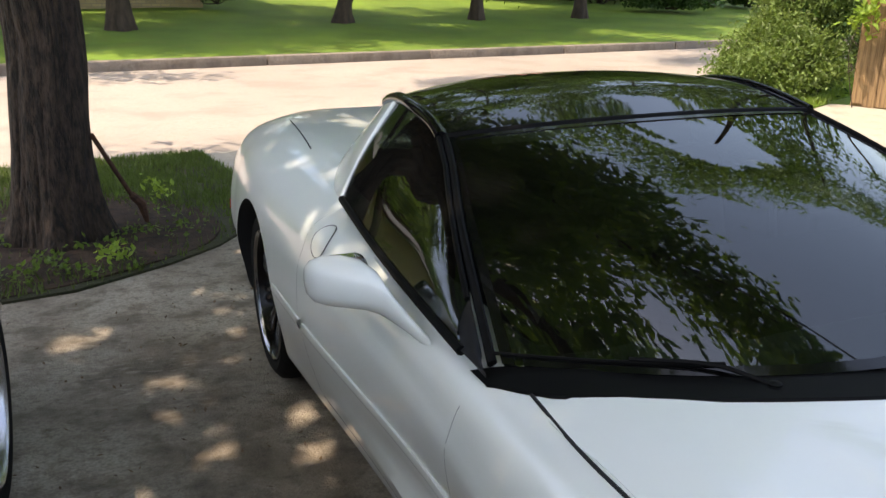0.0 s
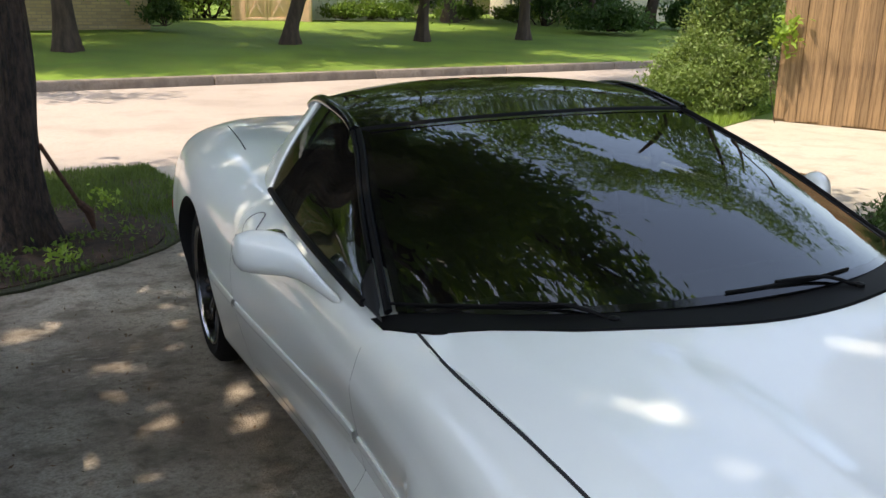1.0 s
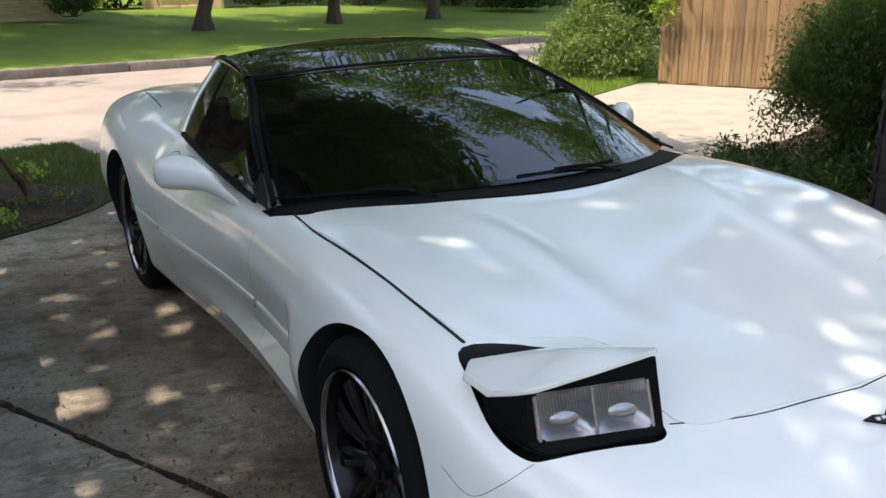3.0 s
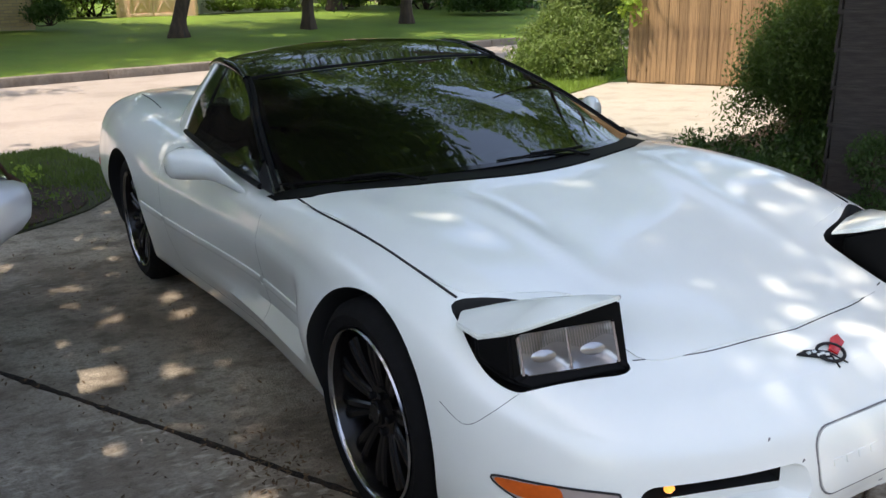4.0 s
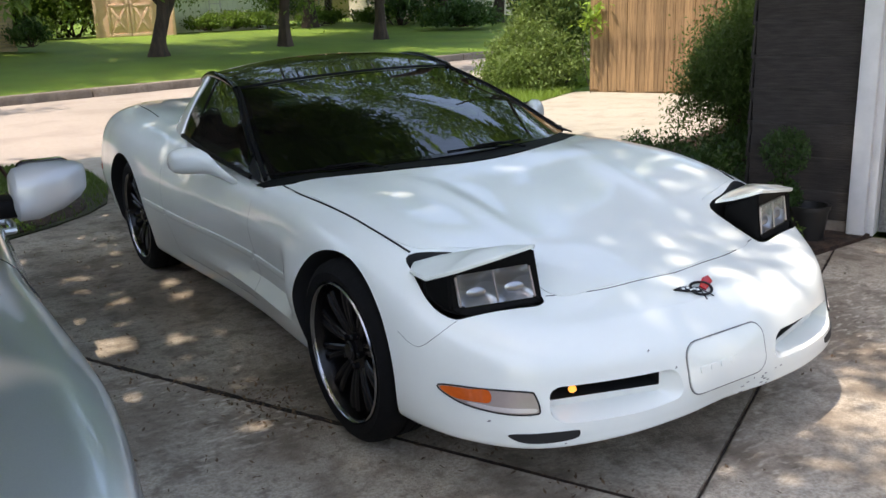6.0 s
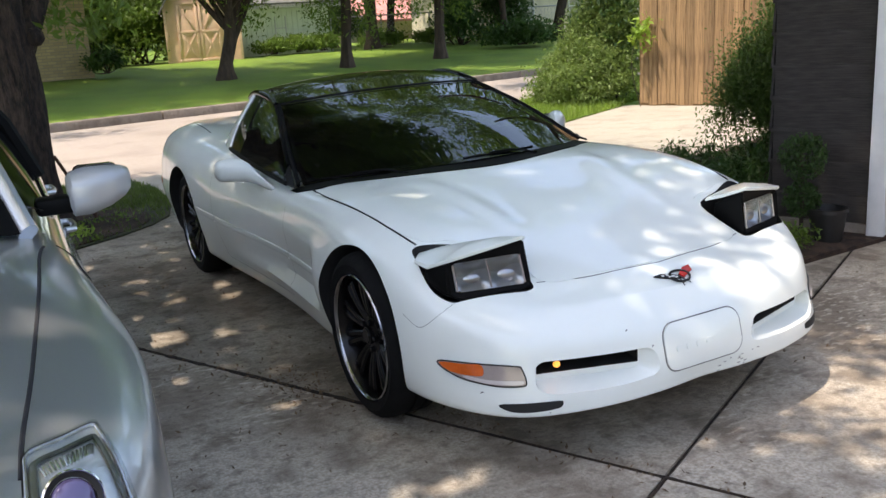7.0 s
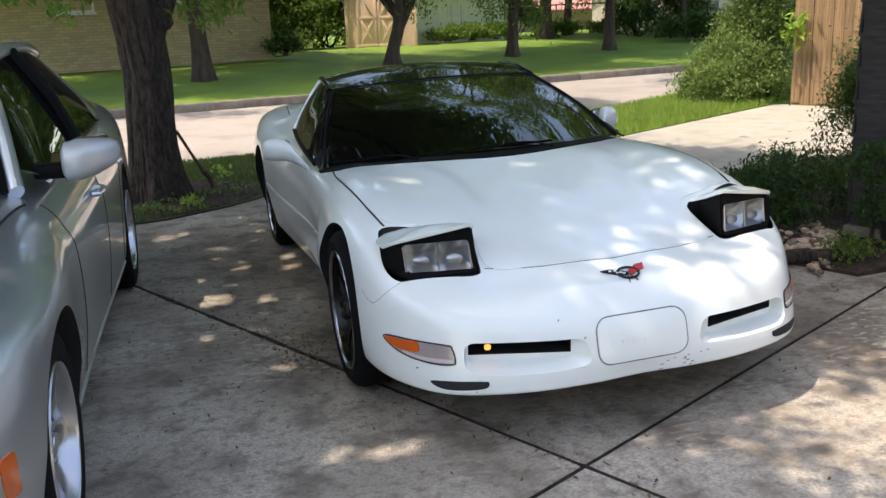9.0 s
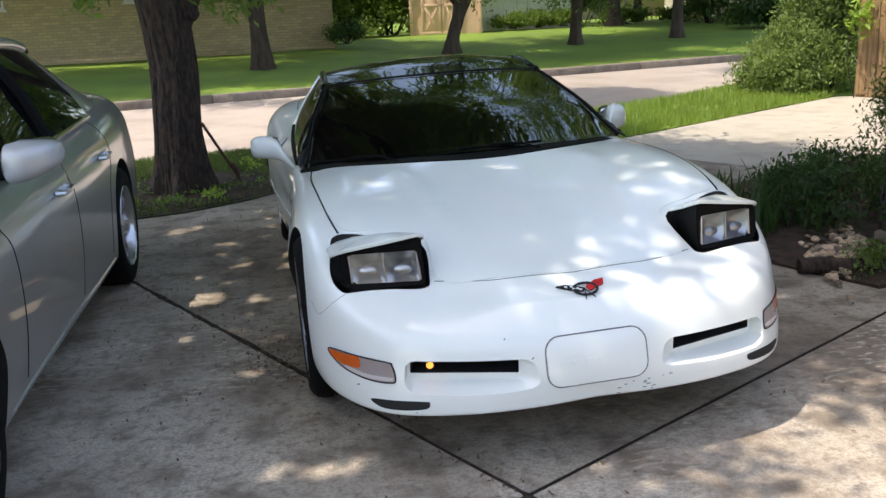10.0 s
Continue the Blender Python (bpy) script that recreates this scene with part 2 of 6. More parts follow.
BRICK = brick_mat()
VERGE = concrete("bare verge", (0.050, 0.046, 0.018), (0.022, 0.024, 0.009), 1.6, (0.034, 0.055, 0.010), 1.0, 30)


# ---- building helpers ----
def mesh_ob(name, bm, material, parent=None, smooth=False):
    me = bpy.data.meshes.new(name)
    bm.to_mesh(me)
    bm.free()
    for m in (material if isinstance(material, (list, tuple)) else (material,)):
        me.materials.append(m)
    if smooth:
        me.polygons.foreach_set("use_smooth", [True] * len(me.polygons))
        sharpen(me)
    ob = new(name, me)
    ob.parent = parent
    return ob


def sharpen(me, degrees=38):
    b = bmesh.new()
    b.from_mesh(me)
    for e in b.edges:
        e.smooth = e.calc_face_angle(0) < radians(degrees)
    b.to_mesh(me)
    b.free()


def part(name, bm, material, parent, label="", smooth=True):
    return tagged(mesh_ob(name, bm, material, parent, smooth), label)


def thing(name, label, category, at=None, group=""):
    ob = new(name)
    ob.empty_display_size = 0.1
    if at is not None:
        ob.matrix_world = at
    return tagged(ob, label, category, group)


def from_lists(verts, faces):
    bm = bmesh.new()
    vs = [bm.verts.new(v) for v in verts]
    for f in faces:
        if len(set(f)) >= 3:
            try:
                bm.faces.new([vs[i] for i in dict.fromkeys(f)])
            except ValueError:
                pass
    return bm


def big_mesh(name, verts, faces, material, kind="", label="", category="", smooth=False, parent=None):
    me = bpy.data.meshes.new(name)
    me.from_pydata([tuple(v) for v in verts], [], [tuple(f) for f in faces])
    me.materials.append(material)
    if smooth:
        me.polygons.foreach_set("use_smooth", [True] * len(me.polygons))
    ob = new(name, me)
    ob.parent = parent
    return tagged(ob, label, category, "", kind)


def box(cx, cy, cz, sx, sy, sz, bevel=0.0, m=None, bm=None):
    """A box by centre and size, its edges rounded."""
    b = bmesh.new()
    bmesh.ops.create_cube(b, size=1, matrix=Matrix.Diagonal((sx, sy, sz, 1)))
    if bevel:
        bmesh.ops.bevel(b, geom=b.edges[:], offset=bevel, segments=2, affect="EDGES", profile=0.5)
    b.transform((m or Matrix()) @ Matrix.Translation((cx, cy, cz)))
    return join(bm, b)


def join(bm, b):
    if bm is None:
        return b
    me = bpy.data.meshes.new("tmp")
    b.to_mesh(me)
    b.free()
    bm.from_mesh(me)
    bpy.data.meshes.remove(me)
    return bm


def lathe(profile, n=32, axis="x", m=None, bm=None, cap=False):
    """Turned shape: profile of (radius, along) round the axis."""
    verts, faces = [], []
    for r, a in profile:
        for i in range(n):
            c, s = math.cos(2 * math.pi * i / n), math.sin(2 * math.pi * i / n)
            verts.append((a, r * c, r * s) if axis == "x" else (r * c, r * s, a) if axis == "z" else (r * s, a, r * c))
    for j in range(len(profile) - 1):
        for i in range(n):
            k = (i + 1) % n
            faces.append((j * n + i, j * n + k, (j + 1) * n + k, (j + 1) * n + i))
    if cap:
        faces.append(tuple(range(n)))
        faces.append(tuple(range((len(profile) - 1) * n, len(profile) * n)))
    b = from_lists(verts, faces)
    bmesh.ops.recalc_face_normals(b, faces=b.faces[:])
    if m:
        b.transform(m)
    return join(bm, b)


def tube(points, radius, n=8, bm=None, flat=1.0):
    """A round bar along points; radius may be a list."""
    pts = [Vector(p) for p in points]
    rad = radius if isinstance(radius, (list, tuple)) else [radius] * len(pts)
    verts, faces = [], []
    side = None
    for i, p in enumerate(pts):
        d = (pts[min(i + 1, len(pts) - 1)] - pts[max(i - 1, 0)]).normalized()
        if side is None:
            side = d.orthogonal().normalized()
        side = (side - d * side.dot(d)).normalized()
        up = d.cross(side)
        for k in range(n):
            a = 2 * math.pi * k / n
            verts.append(p + (side * math.cos(a) + up * math.sin(a) * flat) * rad[i])
    for i in range(len(pts) - 1):
        for k in range(n):
            q = (k + 1) % n
            faces.append((i * n + k, i * n + q, (i + 1) * n + q, (i + 1) * n + k))
    faces += [tuple(range(n))[::-1], tuple(range((len(pts) - 1) * n, len(pts) * n))]
    return join(bm, from_lists(verts, faces))


def spline(pts, n):
    """A smooth curve through points, n samples, by arc of the index."""
    p = np.array(pts, float)
    k = len(p) - 1
    ext = np.vstack([2 * p[0] - p[1], p, 2 * p[-1] - p[-2]])
    out = []
    for u in np.linspace(0, k, n):
        i = min(int(u), k - 1)
        t = u - i
        a, b, c, d = ext[i:i + 4]
        out.append(0.5 * (2 * b + (c - a) * t + (2 * a - 5 * b + 4 * c - d) * t * t + (3 * b - a - 3 * c + d) * t ** 3))
    return np.array(out)


def knots(x, xs, ys):
    """Smooth function through knots."""
    xs, ys = np.array(xs, float), np.array(ys, float)
    x = np.clip(x, xs[0], xs[-1])
    i = np.clip(np.searchsorted(xs, x, side="right") - 1, 0, len(xs) - 2)
    slope = np.gradient(ys, xs)
    h = xs[i + 1] - xs[i]
    t = (x - xs[i]) / h
    return ((2 * t ** 3 - 3 * t ** 2 + 1) * ys[i] + (t ** 3 - 2 * t ** 2 + t) * h * slope[i]
            + (-2 * t ** 3 + 3 * t ** 2) * ys[i + 1] + (t ** 3 - t ** 2) * h * slope[i + 1])


def smoothstep(a, b, x):
    t = np.clip((np.asarray(x, float) - a) / (b - a), 0, 1)
    return t * t * (3 - 2 * t)


def grid_mesh(rows, close=False):
    """A sheet from rows of points."""
    n = len(rows[0])
    verts = [tuple(p) for r in rows for p in r]
    faces = []
    for j in range(len(rows) - 1):
        for i in range(n if close else n - 1):
            k = (i + 1) % n
            faces.append((j * n + i, j * n + k, (j + 1) * n + k, (j + 1) * n + i))
    return from_lists(verts, faces)


def slab(poly, z0, z1, bevel=0.0):
    """A flat slab over a plan outline."""
    bm = bmesh.new()
    lo = [bm.verts.new((x, y, z0)) for x, y in poly]
    hi = [bm.verts.new((x, y, z1)) for x, y in poly]
    bm.faces.new(hi)
    bm.faces.new(lo[::-1])
    for i in range(len(poly)):
        j = (i + 1) % len(poly)
        bm.faces.new((lo[i], lo[j], hi[j], hi[i]))
    bmesh.ops.recalc_face_normals(bm, faces=bm.faces[:])
    if bevel:
        bmesh.ops.bevel(bm, geom=[e for e in bm.edges if all(v.co.z == z1 for v in e.verts)], offset=bevel, segments=2, affect="EDGES")
    return bm


def boolean(ob, cutters, at=Matrix()):
    """Cut shapes, standing in the frame at, out of ob's mesh for good; each cutter's faces bring its material."""
    for i, (bm, material) in enumerate(cutters):
        me = bpy.data.meshes.new("cut")
        bmesh.ops.recalc_face_normals(bm, faces=bm.faces[:])
        bm.to_mesh(me)
        bm.free()
        me.materials.append(material)
        cut = new("cut", me)
        cut.matrix_world = at
        mod = ob.modifiers.new("cut", "BOOLEAN")
        mod.operation, mod.solver, mod.object, mod.material_mode = "DIFFERENCE", "EXACT", cut, "TRANSFER"
        bpy.context.view_layer.update()
        got = bpy.data.meshes.new_from_object(ob.evaluated_get(bpy.context.evaluated_depsgraph_get()))
        ob.modifiers.clear()
        ob.data = got
        bpy.data.objects.remove(cut)
    ob.data.polygons.foreach_set("use_smooth", [True] * len(ob.data.polygons))
    sharpen(ob.data, 32)


def body_tree(ob):
    bm = bmesh.new()
    bm.from_mesh(ob.data)
    tree = BVHTree.FromBMesh(bm)
    bm.free()
    return tree


VIEWS = {"front": (lambda a, b: (a, -4, b), (0, 1, 0)), "top": (lambda a, b: (a, b, 4), (0, 0, -1)),
         "slant": (lambda a, b: (a, -3.6, b + 1.02), (0, 0.94676, -0.3219)), "right": (lambda a, b: (-4, a, b), (1, 0, 0)), "left": (lambda a, b: (4, a, b), (-1, 0, 0)), "back": (lambda a, b: (a, 8, b), (0, -1, 0))}


def onto(tree, view, a, b, lift=0.0):
    """The place on the body that is met from that side, lifted along its normal."""
    start, way = VIEWS[view]
    p, nrm, _, _ = tree.ray_cast(Vector(start(a, b)), Vector(way))
    if p is None:
        p, nrm, _, _ = tree.find_nearest(Vector(start(a, b)) + Vector(way) * 3.2)
    if nrm.dot(Vector(way)) > 0:
        nrm = -nrm
    return p + nrm * lift


def panel(tree, view, outline, lift=0.003, depth=0.006, rings=10, dome=0.0, closed=True):
    """A thin panel laid on the body inside an outline given as seen from one side."""
    out = np.array(outline)
    mid = out.mean(axis=0)
    rows = []
    for r in np.linspace(1, 0.02, rings):
        rows.append([onto(tree, view, *(mid + (p - mid) * r), lift + dome * (1 - r * r)) for p in out])
    rows = [[onto(tree, view, *p, lift - depth) for p in out]] + rows
    bm = grid_mesh(rows, True)
    bmesh.ops.contextual_create(bm, geom=bm.verts[-len(out):])
    bmesh.ops.recalc_face_normals(bm, faces=bm.faces[:])
    return bm


def seam(tree, view, pts, radius=0.0035, n=40, lift=-0.001):
    return tube([onto(tree, view, *p, lift) for p in spline(pts, n)], radius, 6)


def rounded(a0, b0, a1, b1, r, n=6):
    """A rounded rectangle's outline."""
    out = []
    for ca, cb, q in ((a1 - r, b1 - r, 0), (a0 + r, b1 - r, 1), (a0 + r, b0 + r, 2), (a1 - r, b0 + r, 3)):
        for i in range(n):
            w = math.pi / 2 * (q + i / (n - 1))
            out.append((ca + r * math.cos(w), cb + r * math.sin(w)))
    return out


def smooth_loop(pts, n):
    p = np.array(pts, float)
    k = len(p)
    out = []
    for u in np.linspace(0, k, n, endpoint=False):
        i, t = int(u), u - int(u)
        a, b, c, d = p[i - 1], p[i % k], p[(i + 1) % k], p[(i + 2) % k]
        out.append(0.5 * (2 * b + (c - a) * t + (2 * a - 5 * b + 4 * c - d) * t * t + (3 * b - a - 3 * c + d) * t ** 3))
    return [tuple(q) for q in out]

# ---- the plan: street, lawn, driveway ----
KSLOPE = 0.20


def beyond_kerb(x, y):
    """Metres behind the far kerb."""
    return (y - (13.7 + KSLOPE * x)) * 0.98


def lawn_height(x, y):
    e = beyond_kerb(x, y)
    return np.where(e < 0, -0.09, 0.075 + 0.044 * np.clip(e, 0, 10) + 0.002 * np.clip(e - 10, 0, 60))


def clip_poly(poly, p, nrm):
    """The part of a plan outline on the side that nrm points to."""
    out = []
    for i, a in enumerate(poly):
        b = poly[(i + 1) % len(poly)]
        da = (a[0] - p[0]) * nrm[0] + (a[1] - p[1]) * nrm[1]
        db = (b[0] - p[0]) * nrm[0] + (b[1] - p[1]) * nrm[1]
        if da >= 0:
            out.append(a)
        if da * db < 0:
            t = da / (da - db)
            out.append((a[0] + (b[0] - a[0]) * t, a[1] + (b[1] - a[1]) * t))
    return out


def inside(poly, x, y):
    hit = False
    for i, (ax, ay) in enumerate(poly):
        bx, by = poly[i - 1]
        if (ay > y) != (by > y) and x < (bx - ax) * (y - ay) / (by - ay) + ax:
            hit = not hit
    return hit


xs = np.concatenate([[-400, -200, -100], np.linspace(-50, 60, 111), [110, 200, 400]])
ys = np.concatenate([[-300, -120, -60], np.linspace(-30, 13.4, 45), [13.66, 13.73], np.linspace(14.2, 70, 75), [110, 200, 500]])
gx, gw = np.meshgrid(xs, ys)
gy = gw + KSLOPE * np.clip(gx, -60, 60)
gz = lawn_height(gx, gy) + np.where(beyond_kerb(gx, gy) > 1, 0.02 * np.sin(gx * 1.3) * np.sin(gy * 0.9 + gx * 0.4), 0)
gv = np.stack([gx, gy, gz], -1).reshape(-1, 3)
gn = len(xs)
gf = [(j * gn + i, j * gn + i + 1, (j + 1) * gn + i + 1, (j + 1) * gn + i) for j in range(len(ys) - 1) for i in range(gn - 1)]
big_mesh("ground", gv, gf, LAWN, "structure", "sunlit mown lawn rising gently from the street", "ground", True)

street = [(-50, -3.0), (-8, 5.4), (-2, 6.75), (0, 7.0), (3.2, 7.95), (5.1, 9.0), (7.3, 10.5), (12, 12.4), (50, 18.5), (50, 23.7), (-50, 3.7)]
tagged(mesh_ob("road", slab(street, -0.3, -0.03), ASPHALT), "bleached reddish asphalt street with worn patches", "road", "", "structure")

# far kerb, in cast lengths
kerb = tagged(new("kerb"), "weathered concrete kerb along the far side of the street", "kerb", "", "structure")
ang = math.degrees(math.atan(KSLOPE))
piece = box(0, 0, 0.015, 2.985, 0.19, 0.21, 0.025)
kerb_me = mesh_ob("kerb_stone", piece, KERB, kerb, True)
kerb_data = kerb_me.data
for i in range(-9, 14):
    ob = kerb_me if i == -9 else new("kerb_stone", kerb_data)
    ob.parent = kerb
    x = 3 * i * math.cos(radians(ang))
    ob.matrix_world = pose(x, 13.7 + KSLOPE * x, 0, 0, 0, ang)

drive = [(-11, 2.8), (-3, 3.42), (-1.82, 3.71), (-1.5, 3.78), (-1.04, 4.07), (-0.76, 4.32), (-0.56, 4.6), (-0.40, 5.2), (-0.36, 6.0), (-0.5, 6.94),
         (3.1, 7.92), (2.95, 5.80), (3.5, 6.09), (7.16, 8.09), (7.3, 7.95), (8.1, 6.45), (6.9, 4.6), (5.0, 3.75), (3.4, 3.4), (2.35, 2.9), (1.85, 2.1), (1.77, 0.95), (2.0, 0.40), (2.85, 0.45),
         (4.5, -3.6), (6.4, -9), (-11, -9)]
SX, SY = -0.29, -1.01
U, V = (0.886, 0.464), (-0.440, 0.898)
driveway = tagged(new("driveway"), "stained concrete driveway of large slabs with dark joints", "driveway", "", "structure")
for su, sv in ((1, 1), (-1, 1), (1, -1), (-1, -1)):
    p = clip_poly(drive, (SX + su * V[1] * 0.0035, SY - su * V[0] * 0.0035), (su * V[1], -su * V[0]))
    p = clip_poly(p, (SX - sv * U[1] * 0.0035, SY + sv * U[0] * 0.0035), (-sv * U[1], sv * U[0]))
    if su > 0 and sv > 0:
        # the cross joint towards the street
        a = clip_poly(p, (SX + V[0] * 5.8, SY + V[1] * 5.8), (-V[0], -V[1]))
        b = clip_poly(p, (SX + V[0] * 5.812, SY + V[1] * 5.812), V)
        # and the one before the fence
        near = clip_poly(a, (SX + U[0] * 5.3, SY + U[1] * 5.3), (-U[0], -U[1]))
        far = clip_poly(a, (SX + U[0] * 5.312, SY + U[1] * 5.312), U)
        slabs = [(near, CONCRETE_OILY), (far, CONCRETE_CLEAN), (b, CONCRETE_CLEAN)]
    else:
        slabs = [(p, CONCRETE)]
    for poly, m in slabs:
        part("slab", slab(poly, -0.12, 0.0, 0.006), m, driveway, smooth=False)
# earth and litter that fills the joints
def joint_fill():
    rnd = random.Random(4)
    bm = bmesh.new()
    for (du, length, wide) in (((-V[0], -V[1]), -5.0, 0.019), (U, 4.4, 0.0045), (U, -5.0, 0.008), ((-V[0], -V[1]), 4.0, 0.012)):
        n = 140
        rows = []
        for i in range(n):
            t = length * i / (n - 1)
            thin = 0.35 if wide > 0.015 and -1.25 < t < 0 else 1
            w = thin * wide * max(0.25, 0.95 + 0.9 * noise.noise((t * 3, wide * 50, 1)) + 0.9 * noise.noise((t * 23, wide * 50, 4)))
            c = (SX + du[0] * t, SY + du[1] * t)
            shift = 0.25 * wide * noise.noise((t * 5, 3, wide * 90))
            rows.append([(c[0] - du[1] * (w * q + shift), c[1] + du[0] * (w * q + shift), (0.0045 - 0.007 * q * q) if abs(q) < 1 else -0.003) for q in (-1, -0.6, 0, 0.6, 1)])
        join(bm, grid_mesh(rows))
    return bm
part("joint_litter", joint_fill(), mat("joint earth", (0.046, 0.027, 0.016), 0.95, second=(0.006, 0.004, 0.0025), scale=22, bump=0.8, bump_scale=90), driveway, "dark earth and leaf litter in the joints")

left_grass = [(-40, -2.4), (-8, 2.9), (-3, 3.42), (-1.82, 3.71), (-1.5, 3.78), (-1.04, 4.07), (-0.76, 4.32), (-0.56, 4.6), (-0.40, 5.2), (-0.36, 6.0), (-0.5, 6.94), (-2, 6.75), (-8, 5.4), (-40, -1.0)]
strip = [(2.95, 5.80), (3.5, 6.09), (7.16, 8.09), (8.6, 8.9), (12, 12.4), (7.3, 10.5), (5.1, 9.0), (3.1, 7.92)]
bed = [(2.0, 0.40), (1.77, 0.95), (1.85, 2.1), (2.35, 2.9), (3.4, 3.4), (5.0, 3.75), (6.9, 4.6), (8.0, 6.4), (9.5, 4.5), (6.0, 2.2), (2.58, 1.15), (2.85, 0.45)]


def grown_sheet(poly, step, base, rough, seed):
    """Uneven ground inside an outline, thick at its rim."""
    top = slab(poly, -0.15, base)
    bmesh.ops.triangulate(top, faces=[f for f in top.faces if f.normal.z > 0.9])
    for _ in range(4):
        long = [e for e in top.edges if e.calc_length() > step and all(abs(v.co.z - base) < 1e-4 for v in e.verts) and abs(e.verts[0].co.x) < 14]
        if not long:
            break
        bmesh.ops.subdivide_edges(top, edges=long, cuts=1)
        bmesh.ops.triangulate(top, faces=[f for f in top.faces if len(f.verts) > 3 and f.normal.z > 0.9])
    for v in top.verts:
        if abs(v.co.z - base) < 1e-4 and not v.is_boundary:
            v.co.z += rough * noise.noise((v.co.x * 2, v.co.y * 2, seed))
    return top


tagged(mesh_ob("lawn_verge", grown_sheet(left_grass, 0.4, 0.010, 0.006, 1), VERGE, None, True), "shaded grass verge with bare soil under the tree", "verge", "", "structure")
tagged(mesh_ob("lawn_strip", grown_sheet(strip, 0.4, 0.012, 0.015, 2), LAWN, None, True), "bright unmown grass strip beside the drive", "grass strip", "", "structure")
tagged(mesh_ob("flower_bed", grown_sheet(bed, 0.3, 0.02, 0.03, 3), SOIL, None, True), "dark planting bed along the garage", "flower bed", "", "structure")
soil_ring = smooth_loop([(-3.4, 3.52), (-1.75, 3.78), (-1.05, 4.14), (-0.74, 4.5), (-0.72, 5.0), (-1.1, 5.55), (-2.0, 5.7), (-3.4, 5.2)], 40)
tagged(mesh_ob("soil_patch", grown_sheet(soil_ring, 0.15, 0.019, 0.010, 5), SOIL, None, True), "dark littered soil round the foot of the tree", "soil", "", "structure")


# ---- plants ----
def leaf_cloud(points, size, rnd, flat=0.6, narrow=0.45):
    """A folded leaf at each point, facing anyhow."""
    n = len(points)
    c = np.array(points, float)
    d = rnd.normal(size=(n, 3))
    d[:, 2] -= 0.5
    d /= np.linalg.norm(d, axis=1)[:, None]
    up = rnd.normal(size=(n, 3)) * flat + np.array([0, 0, 1.0])
    s = np.cross(d, up)
    s /= np.linalg.norm(s, axis=1)[:, None] + 1e-9
    nn = np.cross(s, d)
    L = size * rnd.uniform(0.6, 1.3, (n, 1))
    w = L * narrow
    v = np.stack([c - d * L * 0.5, c + s * w * 0.5 + nn * w * 0.12, c + d * L * 0.5, c - s * w * 0.5 + nn * w * 0.12], 1).reshape(-1, 3)
    f = np.arange(n * 4).reshape(n, 4)
    return v, f


def cloud_part(name, points, size, material, parent, seed, label="", narrow=0.45, flat=0.6):
    v, f = leaf_cloud(points, size, np.random.RandomState(seed), flat, narrow)
    ob = big_mesh(name, v, f, material, parent=parent)
    return tagged(ob, label)


def clump_points(centres, radius, per, rnd, squash=0.7):
    c = np.repeat(np.array(centres, float), per, axis=0)
    o = rnd.normal(size=c.shape) * radius * 0.55
    o[:, 2] *= squash
    return c + o


def bark_trunk(base, path, radii, seed, flare=1.35, n=20, rings=40, ridge=0.03):
    """A trunk along a path with ridged bark and spreading roots."""
    pts = spline(path, rings)
    rad = np.interp(np.linspace(0, 1, rings), np.linspace(0, 1, len(radii)), radii)
    rows = []
    for j, (p, r) in enumerate(zip(pts, rad)):
        h = p[2]
        spread = 1 + (flare - 1) * math.exp(-h * 5)
        row = []
        for i in range(n):
            a = 2 * math.pi * i / n
            k = 1 + ridge * noise.noise((math.cos(a) * 4, math.sin(a) * 4, h * 1.2 + seed)) * 2 + (0.16 * math.exp(-h * 6) * math.sin(a * 5 + seed))
            if n > 60:
                k -= 0.075 * max(0, 0.55 - 4.0 * abs(noise.noise((math.cos(a) * 5.5, math.sin(a) * 5.5, h * 1.1 + seed)))) + 0.02 * noise.noise((math.cos(a) * 16, math.sin(a) * 16, h * 6))
            row.append((base[0] + p[0] + r * spread * k * math.cos(a), base[1] + p[1] + r * spread * k * math.sin(a), base[2] + h - (0.12 if j == 0 else 0)))
        rows.append(row)
    bm = grid_mesh(rows, True)
    bmesh.ops.recalc_face_normals(bm, faces=bm.faces[:])
    return bm


def limb(start, end, r0, r1, rnd, bend=0.25):
    a, b = np.array(start, float), np.array(end, float)
    mid = (a + b) / 2 + rnd.normal(size=3) * bend * np.linalg.norm(b - a) * 0.35
    pts = spline([a, mid, b], 9)
    return tube(pts, list(np.linspace(r0, r1, 9)), 8), pts


# spots (x, y, radius) where sun flecks are wanted; the crown is cut for them
CHINKS = [(-1.01, 3.66, 0.11), (-1.14, 3.60, 0.07), (-1.38, 3.19, 0.08), (-1.54, 3.10, 0.08), (-1.26, 2.38, 0.07), (-1.11, 2.07, 0.06), (-0.80, 2.23, 0.08), (-1.20, 2.64, 0.06),
          (-1.36, 1.88, 0.07), (-1.21, 1.75, 0.07), (-1.30, 1.42, 0.13), (-1.13, 1.34, 0.11), (-1.22, 1.12, 0.07), (-1.34, 0.80, 0.08), (-1.41, 0.48, 0.08), (-1.10, 0.30, 0.08),
          (-0.92, -0.22, 0.06), (-0.86, -0.68, 0.13), (-1.04, -0.62, 0.08), (-0.64, 4.20, 0.07)]
CHINKS += [(-0.30, 0.27, 0.06), (-0.18, 0.19, 0.06), (0.33, 0.26, 0.06), (0.35, 0.48, 0.07), (-0.20, 0.03, 0.05), (0.83, 0.68, 0.07), (-1.66, -0.92, 0.09), (-1.68, -1.57, 0.09), (-1.62, -0.36, 0.07)]


